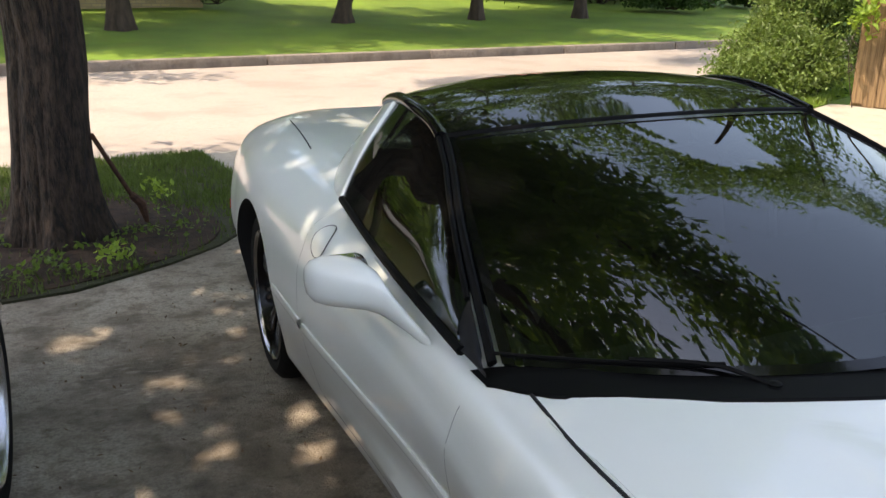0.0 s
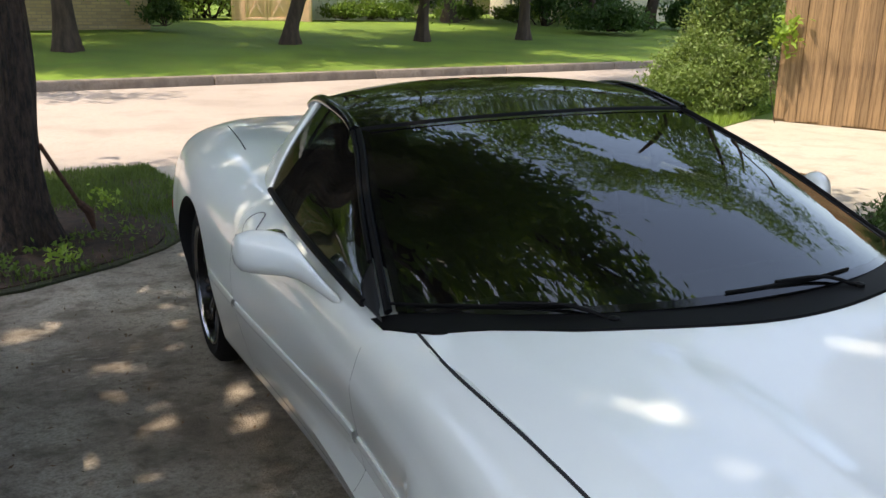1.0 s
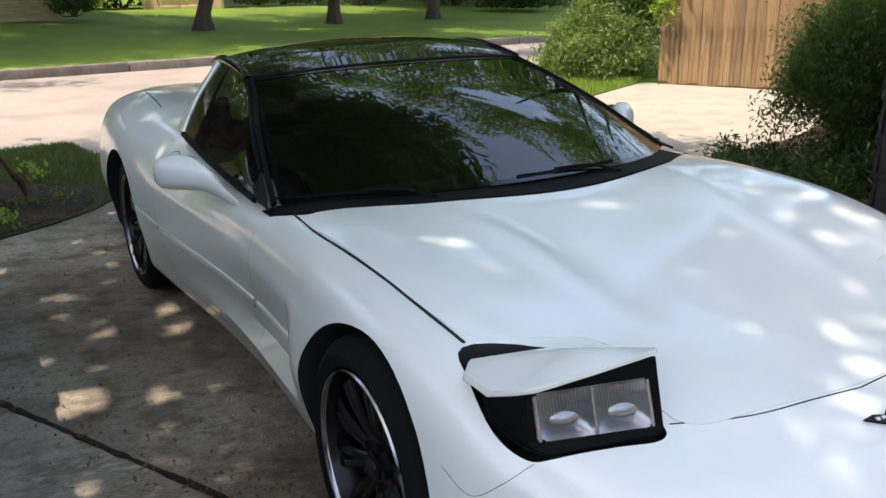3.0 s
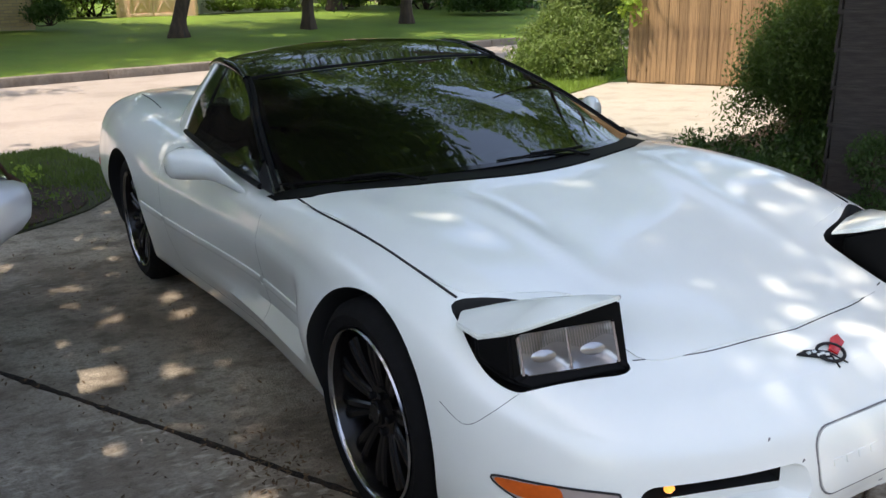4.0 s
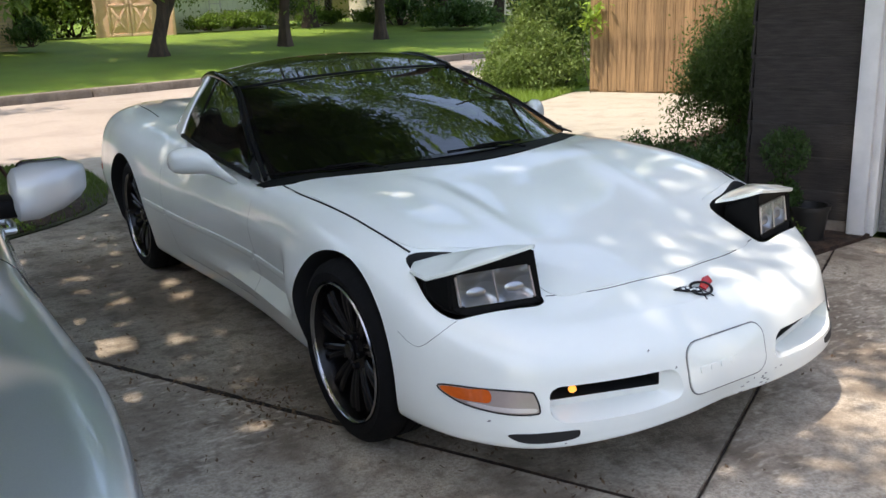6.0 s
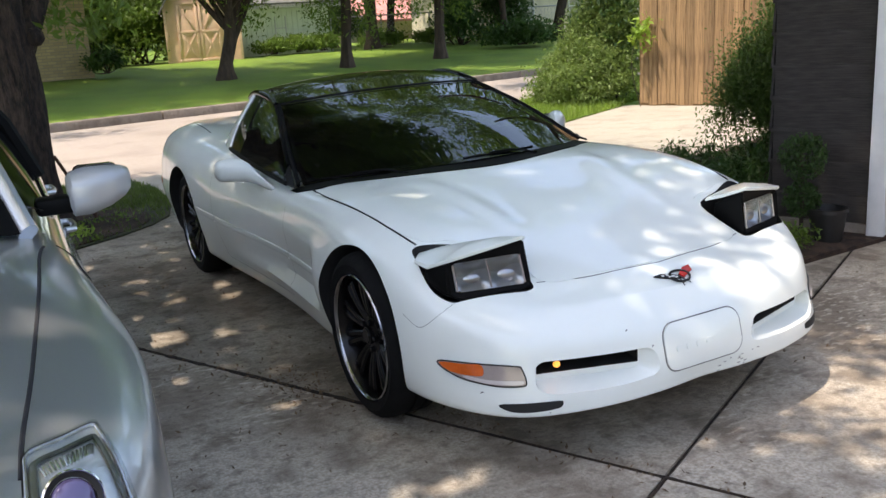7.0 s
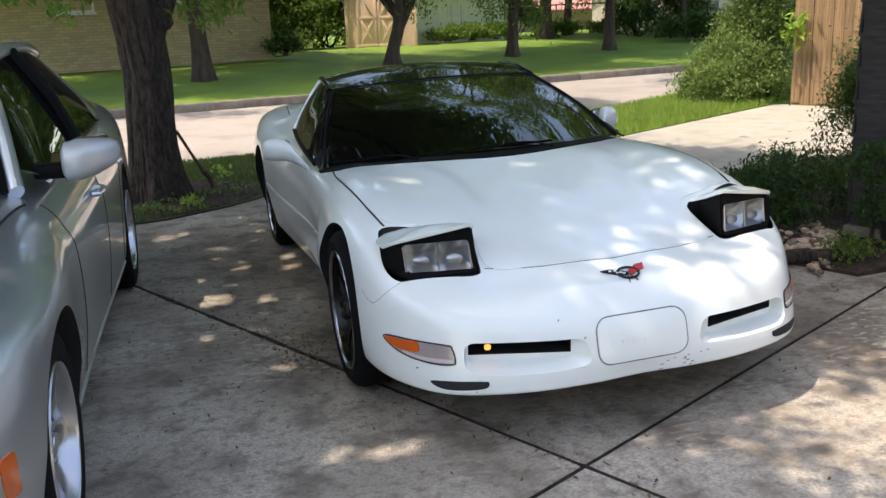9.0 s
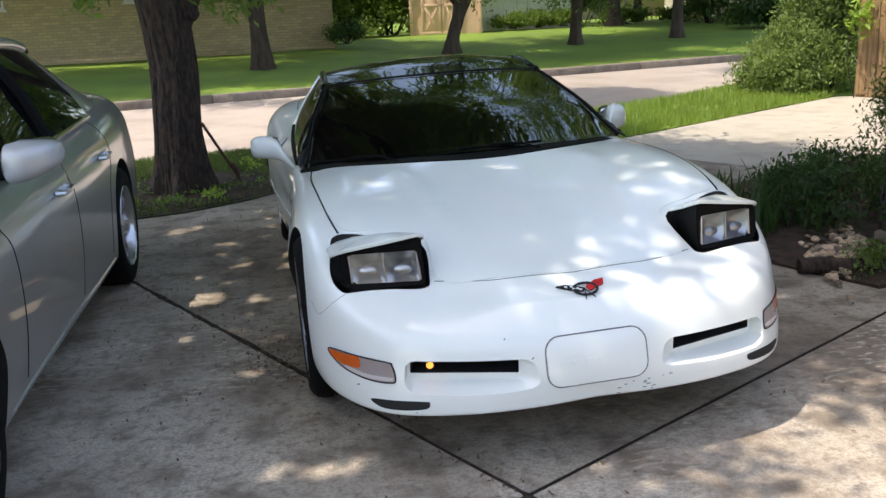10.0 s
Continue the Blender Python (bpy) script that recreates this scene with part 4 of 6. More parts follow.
def shed():
    s = thing("garden_shed", "peach plywood barn shed with crossed door trim", "shed", SHED)
    prof = [(-2.35, 0), (0, 0), (0, 1.75), (-0.45, 2.5), (-1.175, 2.85), (-1.9, 2.5), (-2.35, 1.75)]
    lo = [(x, 0, z) for x, z in prof]
    hi = [(x, 3.0, z) for x, z in prof]
    n = len(prof)
    b = from_lists(lo + hi, [tuple(range(n)), tuple(range(n, 2 * n))] + [(i, (i + 1) % n, n + (i + 1) % n, n + i) for i in range(n)])
    bmesh.ops.recalc_face_normals(b, faces=b.faces[:])
    part("wall", b, PLY_PEACH, s, smooth=False)
    for k in (-1, 1):
        d = part("door", box(-1.30 + k * 0.34, -0.02, 1.0, 0.66, 0.035, 1.84, 0.004), PLY_PEACH, s)
        for z in (0.12, 1.0, 1.88):
            part("door_trim", box(-1.30 + k * 0.34, -0.05, z, 0.64, 0.025, 0.09, 0.003), PLY_PEACH, d)
        for q in (-1, 1):
            part("door_trim", box(-1.30 + k * 0.34 + q * 0.285, -0.05, 1.0, 0.08, 0.025, 1.68, 0.003), PLY_PEACH, d)
        for z, q in ((0.56, 1), (0.56, -1), (1.44, k)):
            part("door_trim", box(0, 0, 0, 0.07, 0.02, 0.92, 0.003, pose(-1.30 + k * 0.34, -0.048, z, 0, q * 28, 0)), PLY_PEACH, d)
    for x in (-2.31, -0.04):
        part("corner_board", box(x, -0.03, 0.9, 0.1, 0.06, 1.75, 0.004), PLY_PEACH, s)
    for a, c in (((0.12, 1.62), (-0.45, 2.55)), ((-0.45, 2.55), (-1.175, 2.92)), ((-1.175, 2.92), (-1.9, 2.55)), ((-1.9, 2.55), (-2.47, 1.62))):
        L = math.hypot(c[0] - a[0], c[1] - a[1])
        part("roof", box(0, 0, 0, L + 0.06, 3.3, 0.05, 0, pose((a[0] + c[0]) / 2, 1.5, (a[1] + c[1]) / 2, 0, math.degrees(-math.atan2(c[1] - a[1], c[0] - a[0])), 0)), SHINGLE, s, smooth=False)
    return s


shed()
GRN = pose(7.35, 28.2, 0.42, 0, 0, 8)


def green_outbuilding():
    g = thing("outbuilding", "pale green sided outbuilding with grey shingle roof", "outbuilding", GRN)
    w = part("wall", box(1.6, 2.0, 0.8, 3.9, 4.0, 1.9), SIDING_GREEN, g, smooth=False)
    boolean(w, [(box(1.62, 0, 1.0, 0.42, 0.3, 0.78), DARK_VOID)])
    w.data.polygons.foreach_set("use_smooth", [False] * len(w.data.polygons))
    for i in range(20):
        part("batten", box(-0.3 + i * 0.2, -0.012, 0.72, 0.02, 0.02, 1.7), SIDING_GREEN, g, smooth=False)
    part("window_pane", box(1.62, 0.05, 1.0, 0.40, 0.02, 0.76), PAINT_BLACK, g, "dark window pane", smooth=False)
    for dx in (-0.2, 0.2):
        part("window_frame", box(1.62 + dx, 0.0, 1.0, 0.03, 0.05, 0.8), TRIM_WHITE, g)
    part("window_frame", box(1.62, 0.0, 1.0, 0.37, 0.04, 0.03), TRIM_WHITE, g)
    part("fascia", box(1.6, -0.33, 1.72, 4.6, 0.04, 0.14, 0.005), TRIM_WHITE, g)
    part("roof", gable_roof(-0.7, 3.9, -0.35, 4.4, 1.72, 1.4), SHINGLE, g, smooth=False)
    return g


green_outbuilding()
pink = thing("far_house", "low stucco house under a faded red roof", "house", pose(20.5, 38.5, 0.6, 0, 0, 12))
part("wall", box(0, 4, 0.35, 13, 7, 1.0), STUCCO, pink, smooth=False)
part("roof", gable_roof(-7.2, 7.2, 0, 8.2, 0.8, 2.0), ROOF_PINK, pink, smooth=False)
tan = thing("far_house", "tan house half hidden behind trees", "house", pose(23.5, 31.0, 0.3, 0, 0, 10))
part("wall", box(0, 3, 1.2, 9, 6, 2.6), STUCCO, tan, smooth=False)
part("roof", gable_roof(-5.2, 5.2, -0.6, 6.6, 2.5, 1.4), SHINGLE, tan, smooth=False)
for x in (-3, 0, 2.6):
    window_part(tan, x, 0.0 - 0.03, 1.35, 0.9, 1.0)


def chain_fence():
    f = thing("chain_fence", "sagging galvanised wire fence with pipe rail", "fence", pose(10.9, 28.6, 0.62, 0, 0, -6))
    for i in range(6):
        part("post", tube([(i * 1.9, 0, -0.2), (i * 1.9, 0, 1.05)], 0.03), METAL_GALV, f)
    part("top_rail", tube([(0, 0, 1.05), (9.5, 0, 1.05)], 0.025), METAL_GALV, f)
    wires = bmesh.new()
    for i in range(64):
        x = i * 0.15
        tube([(x, 0, 0.03), (x + 0.0 if x + 1.0 > 9.5 else x + 1.0, 0, 1.03)], 0.004, 4, wires)
        tube([(x, 0, 1.03), (x + 0.0 if x + 1.0 > 9.5 else x + 1.0, 0, 0.03)], 0.004, 4, wires)
    part("wire_mesh", wires, METAL_GALV, f)
    return f


chain_fence()

# ---- shrubs ----
shrub(6.95, 8.85, 1.2, [(x + 0.58, y + 0.1, z) for x, y, z in mound(80, 0.46, 0.75, 2.6, 31)] + [(x + 0.05, y, z) for x, y, z in mound(70, 0.72, 0.85, 1.05, 131, 0.05)], 360, 0.22, 0.06, LEAF_VINE, 32, "tall vine-covered bush heaped against the fence", "bush", "vine_bush", 0, 2)
shrub(7.35, 8.6, 1.2, [(0, 0, 0.4), (0.1, 0.1, 0.9), (0, 0, 1.5), (0.2, 0.3, 2.1), (-0.1, 0.1, 2.5), (0.1, 0, 2.9), (-0.3, 0.4, 2.8), (-0.5, 0.6, 2.4)], 260, 0.4, 0.1, LEAF_DARK, 33, "dark ivy climbing over the fence end", "bush", "ivy", 0, 2)
shrub(7.16, 7.75, 0.35, [(0, 0, 1.10), (0.06, -0.06, 1.2), (-0.08, 0.05, 1.02), (0.05, -0.1, 0.98)], 26, 0.14, 0.12, LEAF_BRIGHT, 34, "bright young tree shoot before the fence", "sapling", "sapling", 0, 1)
shrub(4.70, 2.72, 1.2, [(-0.3 * math.sin(2.2 * c[2]) + 0.24 * c[2] * c[2] * 0.6 + c[0], c[1], c[2]) for c in mound(120, 0.52, 0.5, 1.85, 35, 0.35)] + mound(30, 0.25, 0.3, 0.7, 135), 600, 0.2, 0.042, LEAF_MID, 36, "dense dark green shrub beside the garage", "shrub", "nandina_shrub", 0, 8, 0.38)
shrub(3.75, 2.4, 0.5, mound(46, 0.95, 0.75, 0.34, 37, 0.04), 170, 0.13, 0.055, LEAF_DARK, 38, "low dark leafy plants in the bed", "plants", "bed_plants", 0, 14, 0.3)
shrub(2.75, 1.85, 0.6, mound(22, 0.6, 0.6, 0.36, 39, 0.05), 130, 0.13, 0.06, LEAF_DARK, 40, "leafy plants at the garage corner", "plants", "bed_plants", 0, 10, 0.3)
shrub(2.12, 0.60, 0.35, mound(10, 0.16, 0.12, 0.16, 61, 0.03), 60, 0.07, 0.03, LEAF, 62, "small low green plant at the bed's edge", "plants", "ground_plant", 0, 5)
shrub(2.0, 22.0, 0.8, mound(14, 0.5, 0.4, 0.6, 41), 120, 0.2, 0.1, LEAF_DARK, 42, "round shrub at the house corner", "shrub", "shrub", 0.6)
for i, (x, y, a, h, s) in enumerate(((4.1, 28.4, 1.1, 2.9, 43), (2.8, 28.6, 1.0, 3.2, 44), (3.3, 31.5, 1.8, 3.9, 45))):
    shrub(x, y, 2, mound(60, a, 0.9, h, s), 190, 0.4, 0.15, LEAF, s + 100, "big sunlit hedge bush between the houses", "hedge", "hedge_bush", 0.6)
for x, y, a, h, s in ((8.3, 27.6, 0.6, 0.42, 46), (9.3, 27.9, 0.6, 0.5, 47), (10.3, 28.0, 0.5, 0.5, 48)):
    shrub(x, y, 0.8, mound(16, a, 0.35, h, s), 110, 0.2, 0.14, LEAF, s + 100, "leafy border plants under the outbuilding wall", "plants", "border_plants", 0.62)
for x, y, a, h, s in ((12.4, 28.0, 1.2, 0.45, 71), (14.8, 27.6, 1.2, 0.5, 72), (17.0, 27.2, 1.2, 0.4, 73)):
    shrub(x, y, 0.8, mound(14, a, 0.35, h, s), 100, 0.22, 0.15, LEAF, s + 100, "weeds along the wire fence", "weeds", "weeds", 0.6)
for x, y, a, h, s in ((15.0, 26.4, 0.8, 2.9, 49), (17.6, 27.6, 1.0, 3.2, 50), (20.0, 25.0, 1.2, 1.0, 51), (15.4, 23.0, 1.0, 0.5, 52), (12.5, 32, 1.6, 2.0, 53)):
    shrub(x, y, 1.5, mound(26, a, 0.7, h, s), 130, 0.4, 0.18, LEAF_DARK, s + 100, "dark shrub under the far trees", "shrub", "shrub", 0.5)


def far_woods():
    """Distant trees that close the view above the houses."""
    rnd = np.random.RandomState(77)
    pts = []
    for i in range(480):
        x = rnd.uniform(-75, 110)
        y = 52 + 0.2 * x + rnd.uniform(-4, 10)
        pts.append((x, y, rnd.uniform(0.5, 22)))
    p = clump_points(pts, 3.2, 170, rnd, 0.9)
    v, f = leaf_cloud(p[p[:, 2] > 0], 0.75, rnd, 0.6, 0.6)
    return big_mesh("far_woods", v, f, LEAF_DARK, "stuff", "dense green trees beyond the houses", "woods")


far_woods()


def topiary():
    t = thing("topiary", "small clipped topiary bush with two leafy balls", "topiary", pose(2.38, 0.74, 0))
    part("stem", tube([(0, 0, -0.03), (0.01, 0, 0.3), (0, 0.01, 0.55)], [0.014, 0.011, 0.009]), BARK_FAR, t)
    rnd = np.random.RandomState(90)
    for r, z, n in ((0.140, 0.53, 1600), (0.11, 0.27, 1100)):
        d = rnd.normal(size=(n, 3))
        d *= (r * rnd.uniform(0.55, 1.06, (n, 1))) / np.linalg.norm(d, axis=1)[:, None]
        cloud_part("ball", d + (0.0, 0, z), 0.026, LEAF_DARK, t, 91 + n, "clipped leafy ball", 0.5)
    return t


topiary()
pot = thing("plant_pot", "dark plastic plant pot by the garage wall", "pot", pose(2.47, 0.62, 0.0))
part("pot_body", lathe([(0.0, 0.0), (0.085, 0.0), (0.11, 0.20), (0.118, 0.20), (0.118, 0.225), (0.10, 0.225), (0.095, 0.17), (0, 0.17)], 24, "z"), TERRACOTTA, pot)
part("soil", lathe([(0.0, 0.178), (0.097, 0.175)], 24, "z"), SOIL, pot)


def iris(x, y, seed, n=26, h=0.5):
    """Sword leaves in a fan."""
    rnd = random.Random(seed)
    ob = thing("iris_clump", "clump of sword-leaved irises in the bed", "plant", pose(x, y, 0), "irises in the bed")
    for i in range(n):
        a, lean, L = rnd.uniform(0, 6.28), rnd.uniform(0.05, 0.5), h * rnd.uniform(0.6, 1.1)
        px, py = rnd.gauss(0, 0.07), rnd.gauss(0, 0.07)
        rows = []
        for k in range(6):
            t = k / 5
            w = 0.014 * (1 - t ** 2.5) + 0.001
            cx, cy, cz = px + math.cos(a) * lean * L * t * t, py + math.sin(a) * lean * L * t * t, L * t * (1 - 0.25 * lean * t) - 0.02
            rows.append([(cx - math.sin(a) * w, cy + math.cos(a) * w, cz), (cx, cy, cz + 0.003), (cx + math.sin(a) * w, cy - math.cos(a) * w, cz)])
        part("leaf", grid_mesh(rows), LEAF_DARK, ob)
    return ob


for k, (x, y, h) in enumerate(((2.05, 1.62, 0.40), (2.2, 1.95, 0.38), (1.98, 2.1, 0.34), (2.4, 1.65, 0.36), (2.55, 2.2, 0.36), (2.9, 2.45, 0.34), (2.2, 2.4, 0.28))):
    iris(x, y, k + 1, 24, h)


def rock_pile():
    rnd = random.Random(6)
    ob = tagged(new("rock_edging"), "loose tan river rocks lying in the bed", "rocks", "", "")
    datas = []
    for k in range(6):
        b = bmesh.new()
        bmesh.ops.create_icosphere(b, subdivisions=2, radius=0.04)
        for v in b.verts:
            v.co *= 1 + 0.35 * noise.noise(v.co * 22 + Vector((k * 9, 0, 0)))
            v.co.z *= 0.6
        o = mesh_ob("rock", b, ROCKS, ob, True)
        o.matrix_basis = pose(2.1 + 0.05 * k, 1.05, 0.03)
        datas.append(o.data)
    for i in range(230):
        t, s = rnd.random(), rnd.gauss(0, 0.11)
        x, y = 1.90 + 0.6 * t + s * 0.5, 0.78 + 0.45 * t + s * 1.5
        o = new("rock", datas[i % 6])
        o.parent = ob
        o.matrix_basis = pose(x, y, 0.03, rnd.uniform(-30, 30), rnd.uniform(-30, 30), rnd.uniform(0, 360)) @ Matrix.Scale(rnd.uniform(0.25, 0.75), 4)
    return ob


rock_pile()
log = thing("log", "dark charred log lying at the bed's edge", "log", pose(1.93, 0.70, 0.045, 0, 0, -20))
part("bark", tube([(-0.16, 0, 0), (-0.05, 0.01, 0.004), (0.08, -0.01, 0), (0.17, 0.01, 0.0)], [0.04, 0.046, 0.044, 0.038], 14), BARK, log)


# a rusty prop leaning on the tree
prop_bar = thing("iron_prop", "thin rusty iron bar leaning against the tree", "bar", None)
part("bar", tube([(-1.355, 4.66, 0.585), (-1.265, 4.75, 0.40), (-1.14, 4.86, 0.15)], 0.013, 8), RUST, prop_bar)
part("foot", tube([(-1.165, 4.84, 0.20), (-1.11, 4.86, 0.14), (-1.085, 4.87, 0.02)], [0.022, 0.03, 0.012], 8), RUST, prop_bar)


# ---- grass and ground cover ----
def blades(name, poly, n, h, seed, label, zbase=0.015, keep=None, material=GRASS_BLADE, width=0.006):
    rnd = np.random.RandomState(seed)
    px = [p[0] for p in poly]
    py = [p[1] for p in poly]
    x0, x1, y0, y1 = max(min(px), -6), min(max(px), 12), min(py), max(py)
    y0 = max(y0, 1)
    v, f = [], []
    while len(v) < n * 3:
        x, y = rnd.uniform(x0, x1), rnd.uniform(y0, y1)
        if not inside(poly, x, y) or (keep and not keep(x, y, rnd)):
            continue
        a, L, lean = rnd.uniform(0, 6.28), h * rnd.uniform(0.5, 1.3), rnd.uniform(0.1, 0.8)
        w = width * rnd.uniform(0.7, 1.4)
        c, s = math.cos(a), math.sin(a)
        i = len(v)
        v += [(x - s * w, y + c * w, zbase), (x + s * w, y - c * w, zbase), (x + c * L * lean, y + s * L * lean, zbase + L)]
        f.append((i, i + 1, i + 2))
    return big_mesh(name, v, f, material, "stuff", label, "grass")


def near_tree(x, y, rnd):
    d = math.hypot(x + 1.56, (y - 4.7) * 1.2)
    patch = 0.75 + 0.9 * noise.noise((x * 2.3, y * 2.3, 5.0))
    return rnd.uniform() < patch * min(1, max(0.02, (d - 0.75) / 0.9))


blades("grass", left_grass, 70000, 0.042, 1, "uneven grass on the verge, coloured darker for the tree's shade", keep=near_tree, material=VERGE_BLADE, width=0.0045)
blades("tall_grass", strip, 30000, 0.09, 2, "long bright green grass on the strip")
rnd = np.random.RandomState(14)
cover = []
for i in range(130):
    x, y = rnd.uniform(-3.2, -0.8), rnd.uniform(3.85, 5.6)
    if inside(soil_ring, x, y) and math.hypot(x + 1.56, y - 4.72) > 0.3:
        cover.append((x, y, 0.05))
v, f = leaf_cloud(clump_points(cover, 0.07, 14, rnd, 0.4), 0.035, rnd, 0.5, 0.6)
big_mesh("ground_cover", v, f, LEAF, "stuff", "low ground cover and leaf litter by the tree", "ground cover")
v, f = leaf_cloud(clump_points([(-1.28, 4.2, 0.06), (-1.33, 4.13, 0.07), (-1.95, 4.0, 0.07), (-2.05, 3.95, 0.06), (-0.95, 5.3, 0.1), (-1.0, 5.4, 0.12)], 0.07, 30, rnd, 0.7), 0.045, rnd, 0.5, 0.6)
big_mesh("weeds", v, f, LEAF_BRIGHT, "stuff", "bright yellow-green weeds at the drive's edge", "weeds")


def litter():
    rnd = np.random.RandomState(15)
    pts = []
    while len(pts) < 900:
        x, y = rnd.uniform(-2.4, 2.4), rnd.uniform(-3.5, 4.5)
        if len(pts) > 350:
            x, y = rnd.normal(-1.15, 0.35), rnd.uniform(-0.6, 3.6)
        if len(pts) > 600:
            q = rnd.uniform(-0.5, 4.6)
            x, y = SX + V[0] * q + rnd.normal(0, 0.06), SY + V[1] * q + rnd.normal(0, 0.06)
        pts.append((x, y, 0.006))
    pts += [(rnd.normal(-0.98, 0.07), rnd.normal(0.40, 0.14), 0.008) for _ in range(160)]
    v, f = leaf_cloud(pts, 0.024, rnd, 0.15, 0.4)
    v[:, 2] = np.clip(v[:, 2], 0.003, 0.014)
    return big_mesh("leaf_litter", v, f, mat("dead leaf", (0.12, 0.075, 0.04), 0.8, per_island=0.4), "stuff", "scattered dry leaf bits on the concrete", "litter")


litter()

# ---- cars ----
def car_shell(keys, at, levels, centre, crest, dent, samples=150, bulge=0.014):
    """A closed car body below the windows: plan outline, level by level up the sides, then over the top.
    levels: inset and height at the seven stations of the outline; centre and crest: heights along the car."""
    half = spline(keys, samples)
    half[0, 0] = half[-1, 0] = 0
    s = np.linspace(0, len(keys) - 1, samples)
    tangent = np.gradient(half, axis=0)
    nrm = np.stack([tangent[:, 1], -tangent[:, 0]], 1)
    nrm /= np.linalg.norm(nrm, axis=1)[:, None]
    lev = []
    for inset, height in levels:
        q = half - nrm * knots(s, at, inset)[:, None]
        q[:, 0] = np.maximum(q[:, 0], 0)
        q[0, 0] = q[-1, 0] = 0
        lev.append(np.column_stack([q, knots(s, at, height)]))

    def top(x, y, edge):
        t = x / np.maximum(edge, 0.6)
        zc, zf = knots(y, *centre), knots(y, *crest)
        ridge = bulge * np.exp(-((np.abs(x) - (0.36 + 0.12 * y)) / 0.034) ** 2) * smoothstep(-0.5, 0.0, y) * (1 - smoothstep(0.18, 0.42, y))
        return ridge + zc + (zf - zc) * smoothstep(0.2, 0.84, t) - 0.030 * np.clip((t - 0.84) / 0.16, 0, 1) ** 2.5 * smoothstep(-0.55, -0.1, y)

    crown = lev[-1]
    crown[:, 2] = top(crown[:, 0], crown[:, 1], crown[:, 0])
    rows = []
    for r in (0.0, 0.5):
        b = lev[0].copy()
        b[:, 0] *= r
        rows.append(b)
    per = 7
    grid = np.array(lev)
    for i in range(samples):
        col = spline(grid[:, i], per * (len(lev) - 1) + 1)
        if i == 0:
            side = np.zeros((len(col), samples, 3))
        side[:, i] = col
    side[:, :, 0] -= dent(side[:, :, 0], side[:, :, 1], side[:, :, 2])
    side[:, 0, 0] = side[:, -1, 0] = 0
    rows += list(side)
    for r in np.linspace(1, 0, 18)[1:]:
        b = crown.copy()
        b[:, 0] *= r
        b[:, 2] = top(b[:, 0], b[:, 1], crown[:, 0])
        rows.append(b)
    # soften the shoulder where the flank turns into the top
    sheet = np.array(rows)
    ci = 1 + side.shape[0]
    for _ in range(14):
        blend = 0.5 * sheet[1:-1] + 0.25 * (sheet[:-2] + sheet[2:])
        sheet[ci - 5:ci + 4] = blend[ci - 6:ci + 3]
    rows = list(sheet)
    full = []
    for row in rows:
        left = row[1:-1][::-1].copy()
        left[:, 0] *= -1
        full.append(np.vstack([row, left]))
    bm = grid_mesh(full, True)
    bmesh.ops.remove_doubles(bm, verts=bm.verts[:], dist=1e-5)
    bmesh.ops.holes_fill(bm, edges=[e for e in bm.edges if e.is_boundary])
    bmesh.ops.recalc_face_normals(bm, faces=bm.faces[:])
    return bm


class Cabin:
    """Glass house over a car body: keys of centre and edge points from the windscreen's foot to the rear window's foot."""

    def __init__(self, mid, edge, power=2.3):
        self.mid, self.edge, self.power = spline(mid, 121), spline(edge, 121), power
        self.count = len(mid) - 1

    def at(self, v, a):
        i = v / self.count * 120
        k = min(int(i), 119)
        t = i - k
        c = self.mid[k] * (1 - t) + self.mid[k + 1] * t
        e = self.edge[k] * (1 - t) + self.edge[k + 1] * t
        w = abs(a) ** self.power
        return Vector((e[0] * a, c[1] + (e[1] - c[1]) * w, c[2] + (e[2] - c[2]) * w))

    def sheet(self, v0, v1, a0=-1.0, a1=1.0, nv=14, na=24, lift=0.0, thick=0.005):
        rows = [[self.at(v, a) + Vector((0, 0, lift)) for a in np.linspace(a0, a1, na)] for v in np.linspace(v0, v1, nv)]
        bm = grid_mesh(rows)
        bmesh.ops.recalc_face_normals(bm, faces=bm.faces[:])
        if sum(f.normal.z for f in bm.faces) < 0:
            bmesh.ops.reverse_faces(bm, faces=bm.faces[:])
        bmesh.ops.solidify(bm, geom=bm.faces[:], thickness=thick)
        return bm

    def bar(self, points, radius, lift=0.0, flat=0.6):
        return tube([self.at(v, a) + Vector((0, 0, lift)) for v, a in points], radius, 10, None, flat)


def side_sheet(top, foot, n=24, rows=9, bulge=0.0, thick=0.005):
    """A sheet between two curves, bulging outward in its middle."""
    t, f = spline(top, n), spline(foot, n)
    out = []
    for k in range(rows):
        w = k / (rows - 1)
        r = t * (1 - w) + f * w
        r[:, 0] += np.sign(f[:, 0]) * bulge * math.sin(math.pi * w)
        out.append(r)
    bm = grid_mesh(out)
    bmesh.ops.recalc_face_normals(bm, faces=bm.faces[:])
    if sum(q.normal.x * np.sign(foot[0][0]) for q in bm.faces) < 0:
        bmesh.ops.reverse_faces(bm, faces=bm.faces[:])
    bmesh.ops.solidify(bm, geom=bm.faces[:], thickness=thick)
    return bm


def prism(poly, z0, z1):
    return slab(poly, z0, z1)


def drum(x0, x1, y, z, r):
    return lathe([(r, x0), (r, x1)], 64, "x", Matrix.Translation((0, y, z)), None, True)


def flip(bm):
    bm.transform(Matrix.Diagonal((-1, 1, 1, 1)))
    bmesh.ops.reverse_faces(bm, faces=bm.faces[:])
    return bm


